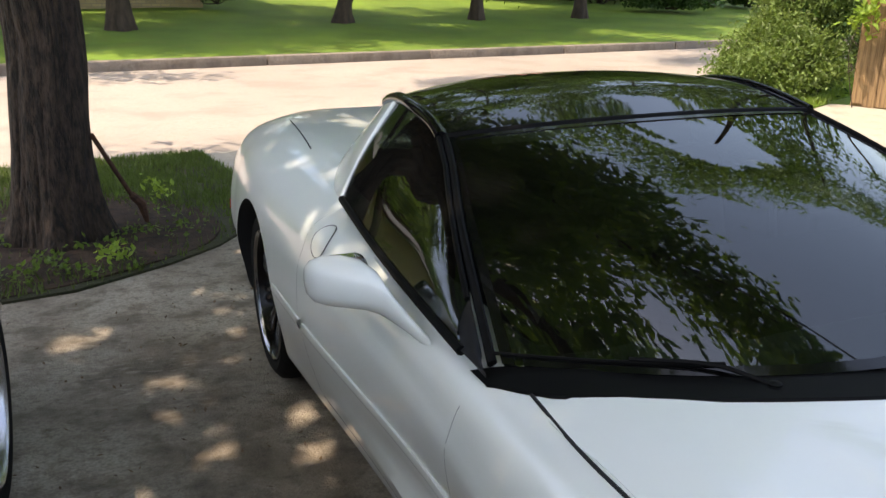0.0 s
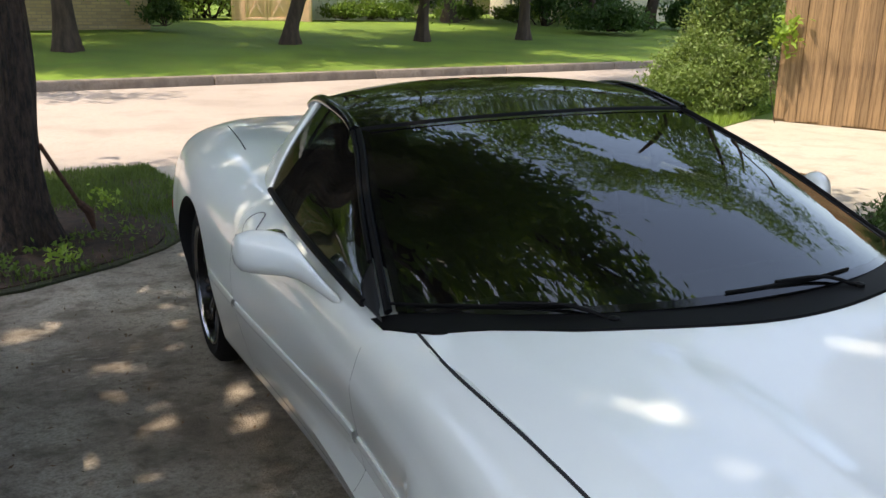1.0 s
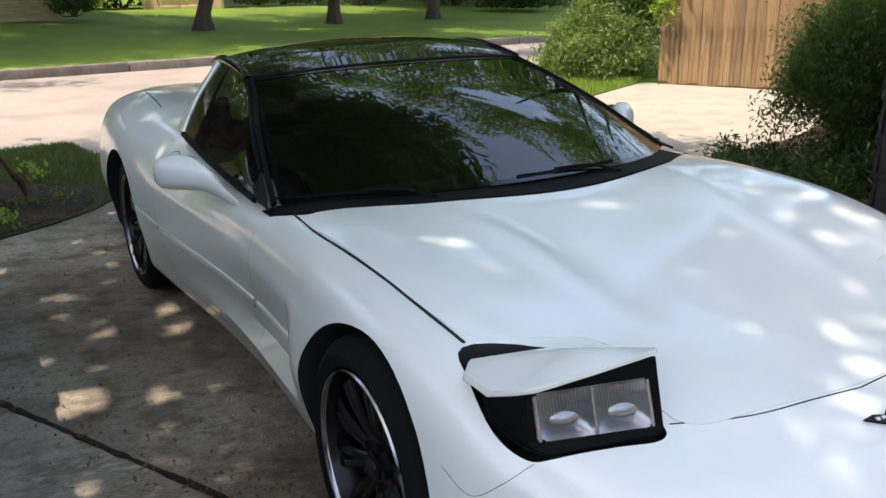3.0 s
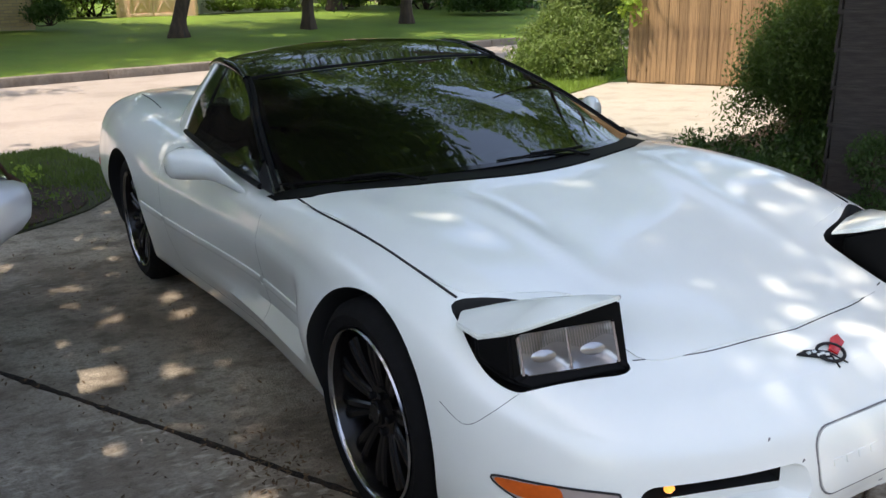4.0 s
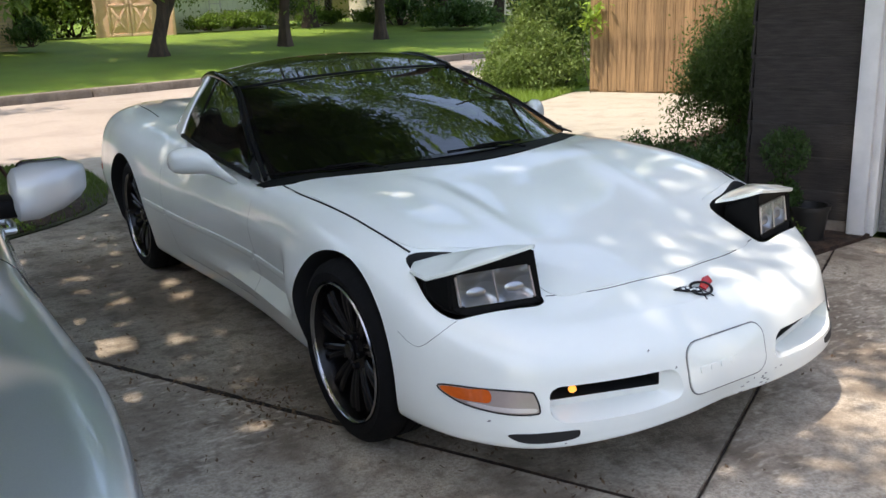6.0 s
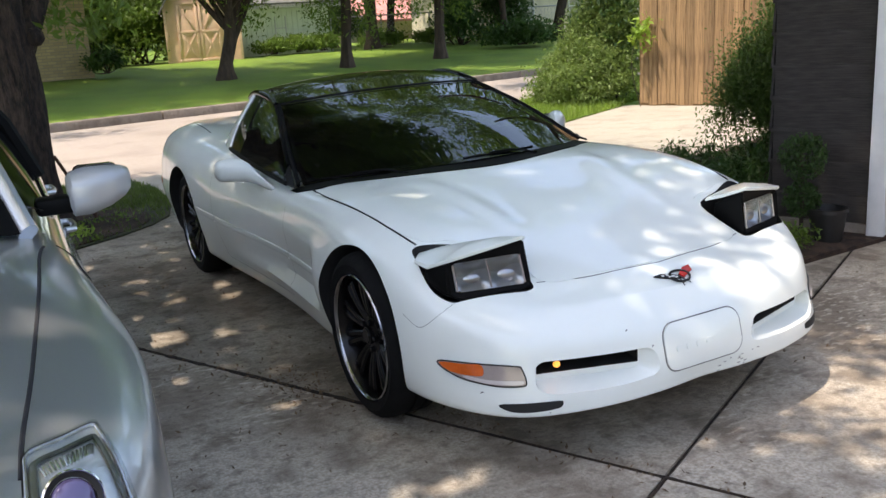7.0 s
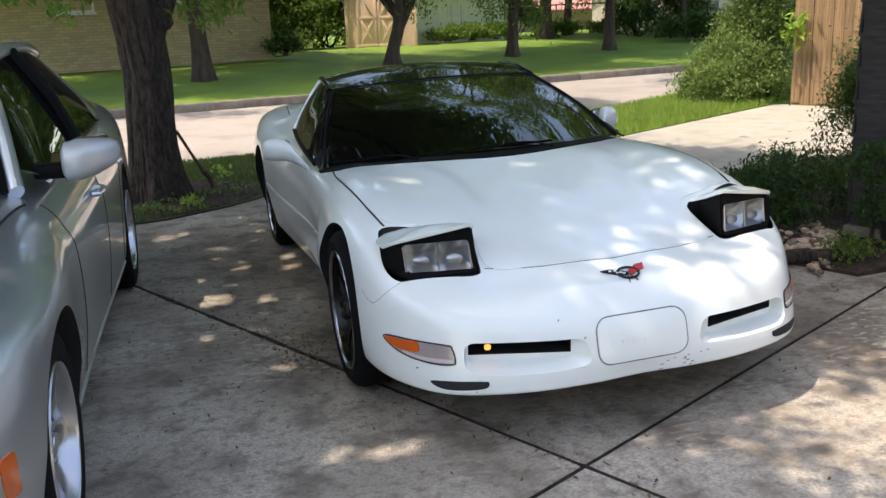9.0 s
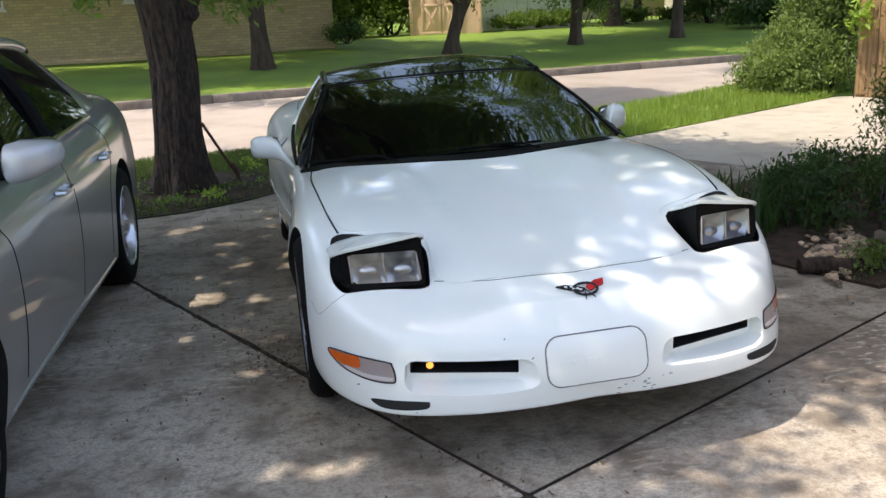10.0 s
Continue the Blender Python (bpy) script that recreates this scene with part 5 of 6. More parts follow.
def wheel(parent, x, y, r, rim_r, width, out, spokes, spoke_mat, lip_mat, label, twin=True, caliper=True, drop=0.0):
    """A wheel whose outer face looks along out (+1 or -1) in x."""
    w = new("wheel")
    w.parent = parent
    w.matrix_basis = Matrix.Translation((x, y, r - drop)) @ (Matrix() if out > 0 else pose(0, 0, 0, 0, 0, 180))
    tagged(w, label)
    h = width / 2
    part("tyre", lathe([(rim_r, h - 0.022), (rim_r + 0.012, h - 0.004), (rim_r + (r - rim_r) * 0.5, h + 0.004), (r - 0.022, h - 0.006), (r - 0.006, h - 0.022), (r, h - 0.05), (r, 0.03), (r - 0.007, 0.027),
                        (r - 0.007, 0.02), (r, 0.017), (r, -0.017), (r - 0.007, -0.02), (r - 0.007, -0.027), (r, -0.03), (r, -h + 0.05), (r - 0.02, -h + 0.008), (rim_r, -h + 0.02)], 56), TYRE, w, "low black tyre")
    part("rim_lip", lathe([(rim_r + 0.004, h - 0.02), (rim_r + 0.005, h - 0.004), (rim_r + 0.001, h + 0.001), (rim_r - 0.003, h - 0.003), (rim_r - 0.006, h - 0.011)], 56), lip_mat, w, "bright polished lip")
    part("rim", lathe([(rim_r - 0.0055, h - 0.0105), (rim_r - 0.022, h - 0.06), (rim_r - 0.03, -h + 0.03)], 56), spoke_mat, w)
    for i in range(spokes):
        b = bmesh.new()
        a = 360 * i / spokes
        for d in ((-5.5, 5.5) if twin else (0,)):
            tw = (0.026 if twin else 0.062)
            rows = []
            for k in range(8):
                t = k / 7
                rr = 0.045 + (rim_r - 0.07) * t
                wd = tw * (0.8 + 0.4 * t) / 2
                xx = h - 0.030 - 0.028 * (1 - t) ** 2
                rows.append([(xx - 0.03, -wd, rr), (xx - 0.006, -wd, rr), (xx, -wd * 0.5, rr), (xx, wd * 0.5, rr), (xx - 0.006, wd, rr), (xx - 0.03, wd, rr)])
            g = grid_mesh(rows)
            g.transform(Matrix.Rotation(radians(a + d), 4, "X"))
            join(b, g)
        part("spoke", b, spoke_mat, w)
    part("hub", lathe([(0.075, h - 0.09), (0.072, h - 0.052), (0.05, h - 0.046), (0.035, h - 0.044), (0.034, h - 0.034), (0.028, h - 0.030), (0.0, h - 0.029)], 32), spoke_mat, w)
    part("centre_cap", lathe([(0.03, h - 0.033), (0.027, h - 0.027), (0.0, h - 0.026)], 24), spoke_mat, w, "small grey centre cap")
    for k in range(5):
        c, s_ = math.cos(k * 1.2566) * 0.055, math.sin(k * 1.2566) * 0.055
        part("wheel_nut", lathe([(0.011, h - 0.052), (0.011, h - 0.036), (0.007, h - 0.033), (0, h - 0.033)], 6, "x", Matrix.Translation((0, c, s_))), spoke_mat, w)
    part("brake_disc", lathe([(0.07, h - 0.125), (0.155, h - 0.125), (0.155, h - 0.145), (0.07, h - 0.145)], 40), ALLOY, w, "steel brake disc")
    if caliper:
        part("caliper", box(h - 0.13, -0.13, 0.05, 0.06, 0.07, 0.17, 0.012), RED_PAINT, w, "dull red brake caliper")
    return w


# the coupe sits a little low on one side
LEAN = Matrix.Translation((0.0127, -0.0109, 0.0204)) @ Matrix.Rotation(radians(-0.8), 4, "Z") @ Matrix.Rotation(radians(-1.5), 4, "Y")


def sports_car():
    car = thing("sports_car", "low white sports coupe with black roof and raised headlights", "car", LEAN)
    keys = [(0, -0.888), (0.20, -0.880), (0.42, -0.840), (0.635, -0.752), (0.773, -0.60), (0.858, -0.41), (0.898, -0.15), (0.908, 0.15), (0.90, 0.55), (0.885, 1.0),
            (0.890, 1.5), (0.915, 2.1), (0.934, 2.6), (0.922, 3.0), (0.865, 3.36), (0.62, 3.54), (0, 3.60)]
    at = [0, 3, 6, 9, 12, 14, 16]
    levels = [([0.22, 0.16, 0.14, 0.16, 0.14, 0.16, 0.2], [0.182, 0.184, 0.17, 0.16, 0.17, 0.22, 0.26]),
              ([0.045, 0.0, 0.05, 0.10, 0.05, 0.06, 0.08], [0.204, 0.203, 0.20, 0.165, 0.20, 0.26, 0.29]),
              ([0.012, -0.022, 0.015, 0.06, 0.02, 0.03, 0.03], [0.238, 0.242, 0.27, 0.25, 0.30, 0.36, 0.38]),
              ([0.0, 0.0, 0.0, 0.0, 0.0, 0.0, 0.0], [0.32, 0.355, 0.42, 0.46, 0.48, 0.50, 0.52]),
              ([0.034, 0.030, 0.018, 0.025, 0.015, 0.03, 0.02], [0.425, 0.465, 0.565, 0.64, 0.68, 0.69, 0.71]),
              ([0.105, 0.10, 0.048, 0.058, 0.058, 0.09, 0.07], [0.56, 0.58, 0.70, 0.77, 0.83, 0.85, 0.85])]
    centre = ([-0.95, -0.75, -0.5, -0.2, 0.1, 0.45, 0.8, 1.5, 2.3, 2.8, 3.2, 3.6], [0.44, 0.537, 0.613, 0.690, 0.752, 0.812, 0.82, 0.805, 0.81, 0.835, 0.85, 0.84])
    crest = ([-0.95, -0.65, -0.55, -0.42, -0.28, 0.0, 0.3, 0.7, 1.2, 1.8, 2.3, 2.7, 3.1, 3.6], [0.44, 0.536, 0.574, 0.636, 0.698, 0.762, 0.788, 0.786, 0.788, 0.814, 0.845, 0.870, 0.87, 0.845])

    def dent(x, y, z):
        # the scooped flank behind the front wheel
        long = smoothstep(0.40, 0.50, y) * (1 - smoothstep(0.7, 1.9, y))
        band = smoothstep(0.30, 0.36, z) * (1 - smoothstep(0.44, 0.66, z))
        zc = 0.63 + 0.032 * (y - 0.2)
        crease = 0.009 * smoothstep(0.1, 0.5, y) * (1 - smoothstep(1.9, 2.3, y)) * smoothstep(zc - 0.045, zc, z) * (1 - smoothstep(zc, zc + 0.1, z))
        return 0.055 * long * band + crease

    body = part("body", car_shell(keys, at, levels, centre, crest, dent), PAINT_WHITE, car, "white painted plastic body with small scuffs")
    lamp_cut = [(0.742, -0.252), (0.60, -0.318), (0.458, -0.375), (0.466, -0.545), (0.490, -0.590), (0.58, -0.574), (0.715, -0.540), (0.762, -0.505), (0.785, -0.43), (0.772, -0.33)]
    cuts = []
    for sx in (1, -1):
        leaning = [drum(0.62, 1.2, 0, 0.318, 0.352) if sx > 0 else drum(-1.2, -0.62, 0, 0.318, 0.352), drum(0.62, 1.2, 2.60, 0.326, 0.352) if sx > 0 else drum(-1.2, -0.62, 2.60, 0.326, 0.352),
                   prism([(sx * a, b) for a, b in smooth_loop(lamp_cut, 44)], 0.535, 1.0)]
        for b in leaning:
            b.transform(LEAN)
            cuts.append((b, DARK_VOID))
        up = 0.014 if sx > 0 else 0.0
        outer, inner = rounded(0.190, 0.257 + 2.2 * up, 0.624, 0.396 + up, 0.05, 8), rounded(0.255, 0.317 + up, 0.60, 0.388 + up, 0.02, 8)
        scoop = grid_mesh([[(x, -1.02 + 0.24 * max(0.0, x - 0.25), z) for x, z in outer], [(x, -0.905 + 0.30 * max(0.0, x - 0.25), 0.5 * (z + w)) for (x, z), (_, w) in zip(outer, inner)],
                           [(x, -0.848 + 0.319 * (x - 0.255), z) for x, z in inner]], True)
        bmesh.ops.holes_fill(scoop, edges=[e for e in scoop.edges if e.is_boundary])
        if sx < 0:
            flip(scoop)
        cuts.append((scoop, PAINT_WHITE))
        cuts.append((box(0, 0.085, 0, 0.345, 0.20, 0.048, 0, pose(sx * 0.428, -0.797, 0.361 + up, 0, 0, sx * 17.7)), DARK_VOID))
    cuts.append((prism([(-0.66, 0.86), (-0.3, 0.66), (0.3, 0.66), (0.66, 0.86), (0.66, 2.1), (0.5, 2.55), (-0.5, 2.55), (-0.66, 2.1)], 0.30, 1.3), CAR_CLOTH))
    boolean(body, cuts)
    tree = body_tree(body)

    # lids, lamps
    for sx in (-1, 1):
        lamp = new("headlight")
        lamp.parent = car
        tagged(lamp, "raised pop-up headlight with twin ribbed lenses")
        def P(x, y, z):
            return (sx * x, y, z)
        lid_top = [P(0.745, -0.285, 0.676), P(0.785, -0.330, 0.668), P(0.782, -0.415, 0.664), P(0.762, -0.485, 0.690), P(0.735, -0.520, 0.704), P(0.61, -0.548, 0.724), P(0.500, -0.572, 0.744), P(0.476, -0.55, 0.734), P(0.466, -0.48, 0.708), P(0.464, -0.395, 0.682), P(0.61, -0.33, 0.682)]
        n = len(lid_top)
        core = Vector(P(0.62, -0.45, 0.712))
        ring = [Vector(p).lerp(core, 0.45) + Vector((0, 0, 0.012)) for p in lid_top]
        low = [Vector((x, y + 0.004, z - 0.013)) for x, y, z in lid_top]
        verts = lid_top + ring + low + [core + Vector((0, 0, 0.016)), core - Vector((0, 0, 0.012))]
        faces = []
        for i in range(n):
            j = (i + 1) % n
            faces += [(i, j, n + j, n + i), (n + i, n + j, 3 * n), (2 * n + j, 2 * n + i, 3 * n + 1), (i, 2 * n + i, 2 * n + j, j)]
        b = from_lists(verts, faces)
        bmesh.ops.recalc_face_normals(b, faces=b.faces[:])
        bmesh.ops.bevel(b, geom=[e for e in b.edges if e.calc_face_angle(0) > 0.6], offset=0.003, segments=2, affect="EDGES")
        part("lid", b, PAINT_WHITE, lamp, "white painted lid")
        # black housing round a wide lens, its face turned outward and up
        f = [Vector(P(*p)) for p in ((0.752, -0.503, 0.572), (0.715, -0.530, 0.556), (0.482, -0.590, 0.567), (0.489, -0.561, 0.732), (0.750, -0.494, 0.686))]
        q = [Vector(P(*p)) for p in ((0.724, -0.502, 0.578), (0.61, -0.542, 0.579), (0.496, -0.573, 0.581), (0.504, -0.555, 0.682), (0.727, -0.484, 0.674))]
        side_f = [Vector(P(0.788, -0.42, 0.612)), Vector(P(0.780, -0.40, 0.654))]
        r = [Vector(P(*p)) for p in ((0.765, -0.33, 0.55), (0.70, -0.35, 0.55), (0.482, -0.42, 0.55), (0.482, -0.42, 0.665), (0.742, -0.33, 0.655))]
        verts = f + q + side_f + r
        faces = [(i, (i + 1) % 5, 5 + (i + 1) % 5, 5 + i) for i in range(5)]
        faces += [(0, 10, 11, 4), (0, 12, 10), (10, 12, 16, 11), (11, 16, 4), (0, 1, 13, 12), (1, 2, 14, 13), (2, 3, 15, 14), (3, 4, 16, 15), (12, 13, 14, 15, 16)]
        b = from_lists(verts, faces)
        bmesh.ops.recalc_face_normals(b, faces=b.faces[:])
        bmesh.ops.bevel(b, geom=[e for e in b.edges if e.calc_face_angle(0) > 0.5 and not e.is_boundary], offset=0.007, segments=3, affect="EDGES")
        part("housing", b, BLACK_TRIM, lamp, "black plastic lamp housing")
        nrm = (q[2] - q[0]).cross(q[4] - q[0]).normalized()
        if nrm.y > 0:
            nrm = -nrm

        def on(a, c, d=0.0):
            return q[0].lerp(q[2], a).lerp(q[4].lerp(q[3], a), c) + nrm * d
        bowl = []
        for c in np.linspace(0, 1, 15):
            bowl.append([on(a, c, -0.034 * (1 - (4 * abs(abs(a - 0.5) - 0.25)) ** 2.2) * (1 - abs(2 * c - 1) ** 2.6) - 0.004) for a in np.linspace(0, 1, 33)])
        part("reflector", grid_mesh(bowl), REFLECTOR, lamp, "twin silvered bowls")
        # rounded patches added to stand for the bright spots in the bowls
        for mid_a in (0.25, 0.75):
            rows = [[on(mid_a + 0.125 * math.cos(w) * k, 0.40 + 0.15 * math.sin(w) * k, -0.006 + 0.006 * (1 - k * k)) for w in np.linspace(0, 2 * math.pi, 20, endpoint=False)] for k in (1.0, 0.8, 0.5, 0.1)]
            part("bulb_shield", grid_mesh(rows, True), REFLECTOR, lamp, "rounded patch added for a bright spot in the bowl")
        lens = part("lens", grid_mesh([[on(a, c, 0.002 + 0.004 * (1 - abs(2 * a - 1) ** 3)) for a in np.linspace(0, 1, 13)] for c in np.linspace(0, 1, 7)]), GLASS_CLEAR, lamp, "clear ribbed lens")
        for k in range(36):
            a = (k + 0.5) / 36
            part("rib", tube([on(a, 0.62 - 0.1 * math.sin(a * 12.6), 0.003), on(a, 0.985, 0.003)], 0.0024, 5), GLASS_CLEAR, lens)
        for a in (0.02, 0.5, 0.98):
            part("rib", tube([on(a, 0.04, 0.003), on(a, 0.96, 0.003)], 0.0035, 5), LENS_SMOKE, lens)

    # hood, its seams, doors
    hood = smooth_loop([(0.0, -0.645), (0.25, -0.62), (0.438, -0.565), (0.444, -0.350), (0.60, -0.290), (0.716, -0.226), (0.756, 0.0), (0.760, 0.4), (0.738, 0.645), (0.45, 0.462), (0.2, 0.376),
                        (0.0, 0.355), (-0.2, 0.376), (-0.45, 0.462), (-0.738, 0.645), (-0.760, 0.4), (-0.756, 0.0), (-0.716, -0.226), (-0.60, -0.290), (-0.444, -0.350), (-0.438, -0.565), (-0.25, -0.62)], 132)
    part("hood", panel(tree, "top", hood, 0.003, 0.02, 26), PAINT_WHITE, car, "long white clamshell hood")
    for sx in (1, -1):
        part("panel_gap", seam(tree, "top", [(sx * 0.751, 0.70), (sx * 0.769, 0.46), (sx * 0.766, 0.2), (sx * 0.758, 0.0), (sx * 0.749, -0.12), (sx * 0.738, -0.21), (sx * 0.732, -0.245)], 0.0036, 60, 0.001), GAP, car)
        part("panel_gap", seam(tree, "top", [(sx * 0.455, -0.567), (sx * 0.25, -0.629), (0, -0.654)], 0.0022), GAP, car)
        side = "right" if sx < 0 else "left"
        part("panel_gap", seam(tree, side, [(0.825, 0.70), (0.84, 0.62), (0.87, 0.40), (0.90, 0.26)], 0.0014), SCUFF, car)
        part("panel_gap", seam(tree, side, [(1.93, 0.80), (1.95, 0.62), (1.90, 0.40), (1.86, 0.26)], 0.0014), SCUFF, car)
        part("panel_gap", seam(tree, side, [(0.90, 0.255), (1.4, 0.25), (1.84, 0.255)], 0.002), SCUFF, car)
        part("panel_gap", seam(tree, side, [(-0.36, 0.50), (-0.44, 0.47), (-0.50, 0.515), (-0.53, 0.56)], 0.0014), GAP, car)
        part("panel_gap", seam(tree, side, [(0.14, 0.72), (0.14, 0.74)], 0.001), GAP, car)
        part("panel_gap", seam(tree, "top", [(sx * 0.650, 3.13), (sx * 0.700, 2.56)], 0.003), GAP, car)
        handle = part("door_handle", panel(tree, side, [(1.83 + 0.052 * math.cos(w), 0.735 + 0.040 * math.sin(w)) for w in np.linspace(0, 6.283, 32, endpoint=False)], 0.004, 0.01, 6), PAINT_WHITE, car, "round flush door handle")
        ring_pts = [onto(tree, side, 1.83 + 0.054 * math.cos(w), 0.735 + 0.042 * math.sin(w), 0.003) for w in np.linspace(0, 6.283, 40)]
        part("handle_ring", tube(ring_pts, 0.0018, 6), SCUFF, handle)
        for y0, y1 in ((0.48, 0.855), (0.885, 1.875), (1.91, 2.24)):
            strip = [[onto(tree, side, a, 0.447 + 0.014 * (a - 0.5) + dz, lift) for dz, lift in ((-0.017, -0.004), (-0.015, 0.005), (0, 0.009), (0.015, 0.005), (0.017, -0.004))] for a in np.linspace(y0, y1, 22)]
            part("side_molding", grid_mesh(strip), PAINT_WHITE, car, "white rubbing strip along the flank")
        # side marker at the rear bumper
        part("side_marker", panel(tree, side, rounded(3.20, 0.50, 3.33, 0.54, 0.012), 0.003, 0.008, 4), LENS_RED, car, "red side marker")

        # bumper lamps
        sig = smooth_loop([(sx * 0.820, 0.373), (sx * 0.74, 0.379), (sx * 0.655, 0.376), (sx * 0.641, 0.366), (sx * 0.636, 0.326), (sx * 0.650, 0.314), (sx * 0.72, 0.314), (sx * 0.79, 0.332)], 48)
        part("signal_lamp", panel(tree, "front", sig, 0.003, 0.014, 8), LENS_SMOKE, car, "smoked turn signal lens")
        part("signal_rim", tube([onto(tree, "front", *p, 0.002) for p in sig + sig[:1]], 0.0028, 6), GAP, car)
        clear = smooth_loop([(sx * 0.775, 0.338), (sx * 0.72, 0.331), (sx * 0.65, 0.331), (sx * 0.642, 0.325), (sx * 0.655, 0.319), (sx * 0.72, 0.319), (sx * 0.765, 0.328)], 30)
        part("clear_strip", panel(tree, "front", clear, 0.0055, 0.005, 4), LENS_CLEAR, car, "pale clear strip along the lens")
        amber = smooth_loop([(sx * 0.816, 0.371), (sx * 0.77, 0.375), (sx * 0.735, 0.376), (sx * 0.735, 0.345), (sx * 0.76, 0.340), (sx * 0.80, 0.346)], 32)
        part("amber_lens", panel(tree, "front", amber, 0.0055, 0.006, 6), LENS_AMBER, car, "amber corner lens")
        part("fog_vent", panel(tree, "front", smooth_loop([(sx * 0.712, 0.254), (sx * 0.64, 0.260), (sx * 0.555, 0.260), (sx * 0.542, 0.254), (sx * 0.556, 0.236), (sx * 0.64, 0.229), (sx * 0.690, 0.233)], 40), 0.002, 0.02, 6), DARK_VOID, car, "dark mesh vent")

    part("plate_cover", panel(tree, "front", rounded(-0.172, 0.276, 0.156, 0.428, 0.045), 0.0045, 0.012, 10), PAINT_WHITE, car, "blank white plate cover")
    part("plate_gap", tube([onto(tree, "front", a, c, 0.0015) for a, c in rounded(-0.175, 0.273, 0.159, 0.431, 0.047)] + [onto(tree, "front", 0.159, 0.384, 0.0015)], 0.0022, 6), SCUFF, car)
    for k in range(4):
        part("embossed_bar", panel(tree, "front", rounded(-0.130 + k * 0.042, 0.338, -0.097 + k * 0.042, 0.356, 0.005, 4), 0.0065, 0.004, 3), PAINT_WHITE, car)
    # nose emblem: ring with two crossed flags, plain shapes
    em = new("emblem")
    em.parent = car
    tagged(em, "small emblem of a ring crossed by a red and a chequered flag")
    def E(a, c, lift=0.004):
        return onto(tree, "top", 0.004 + a * 0.88, -0.752 - c * 0.8, lift)
    part("ring", tube([E(0.044 * math.cos(w), 0.034 * math.sin(w), 0.007) for w in np.linspace(0, 6.283, 40)], 0.0042, 8), BLACK_SATIN, em, "black ring")
    def flag(pts, m, name):
        b = from_lists([E(a, c, 0.008) for a, c in pts] + [E(a, c, 0.003) for a, c in pts], [tuple(range(len(pts))), tuple(range(len(pts), 2 * len(pts)))[::-1]] + [(i, (i + 1) % len(pts), len(pts) + (i + 1) % len(pts), len(pts) + i) for i in range(len(pts))])
        bmesh.ops.recalc_face_normals(b, faces=b.faces[:])
        part(name, b, m, em, smooth=False)
    flag([(0.005, -0.012), (0.05, -0.045), (0.085, -0.05), (0.075, -0.015), (0.045, -0.002), (0.015, 0.014)], RED_PAINT, "red_flag")
    flag([(-0.01, 0.014), (-0.05, 0.002), (-0.105, -0.03), (-0.07, -0.034), (-0.035, -0.022), (0.0, -0.004)], BLACK_SATIN, "dark_flag")
    for a, c in ((-0.03, -0.005), (-0.05, -0.018), (-0.07, -0.020), (-0.045, -0.004), (-0.02, 0.003)):
        part("flag_check", tube([E(a - 0.005, c, 0.0085), E(a + 0.005, c + 0.002, 0.0085)], 0.004, 6), STICKER_WHITE, em)
    part("pole", tube([E(0.0, -0.005), E(-0.012, 0.045)], 0.002, 6), BLACK_SATIN, em)
    part("pole", tube([E(0.0, 0.0), E(0.025, 0.042)], 0.002, 6), BLACK_SATIN, em)
    bulb = lathe([(0.0, -0.012), (0.008, -0.009), (0.011, 0), (0.008, 0.009), (0, 0.012)], 16, "x", pose(-0.525, -0.768, 0.361))
    part("bulb", bulb, BULB, car, "small lit lamp inside the intake")
    rnd = random.Random(3)
    for k in range(16):
        a, c = rnd.choice((rnd.uniform(-0.6, -0.35), rnd.uniform(0.05, 0.25))), rnd.uniform(0.205, 0.262)
        w = rnd.uniform(0.003, 0.012)
        part("scuff", panel(tree, "front", smooth_loop([(a, c), (a + w, c + 0.001), (a + w * 0.8, c + 0.003), (a - 0.002, c + 0.002)], 10), 0.0015, 0.002, 3), SCUFF, car)
    for a, c in ((-0.40, 0.375), (-0.30, 0.435), (-0.75, 0.285), (-0.22, 0.372)):
        part("scuff", panel(tree, "front", smooth_loop([(a, c), (a + 0.008, c + 0.004), (a + 0.005, c + 0.007)], 9), 0.0015, 0.002, 3), SCUFF, car)

    # glass house
    mid = [(0, 0.451, 0.822), (0, 0.98, 0.977), (0, 1.51, 1.088), (0, 1.84, 1.147), (0, 2.15, 1.132), (0, 2.42, 1.015), (0, 2.68, 0.855)]
    edge = [(0.778, 0.850, 0.768), (0.697, 1.19, 0.926), (0.590, 1.56, 1.063), (0.572, 1.86, 1.110), (0.55, 2.10, 1.085), (0.515, 2.36, 0.985), (0.46, 2.64, 0.856)]
    cab = Cabin(mid, edge)
    part("windshield", cab.sheet(0.0, 2.0, -0.965, 0.965, 20, 30), GLASS_TINT, car, "dark tinted raked windshield")
    frit = bmesh.new()
    for a0, a1 in ((0.945, 0.968), (-0.968, -0.945)):
        join(frit, cab.sheet(0.0, 2.0, a0, a1, 20, 4, 0.0025, 0.002))
    join(frit, cab.sheet(1.93, 2.0, -0.93, 0.93, 3, 26, 0.0025, 0.002))
    join(frit, cab.sheet(0.0, 0.05, -0.93, 0.93, 3, 26, 0.0025, 0.002))
    part("glass_border", frit, FRIT, car, "black printed glass border")
    part("roof_panel", cab.sheet(2.03, 4.2, -1, 1, 20, 26, 0.004, 0.02), PAINT_BLACK, car, "gloss black roof panel")
    part("header_bar", cab.bar([(2.0, a) for a in np.linspace(-1, 1, 25)], 0.011), BLACK_TRIM, car)
    part("hatch_glass", cab.sheet(4.22, 5.95, -0.95, 0.95, 16, 24), GLASS_TINT, car, "dark sloping rear glass")
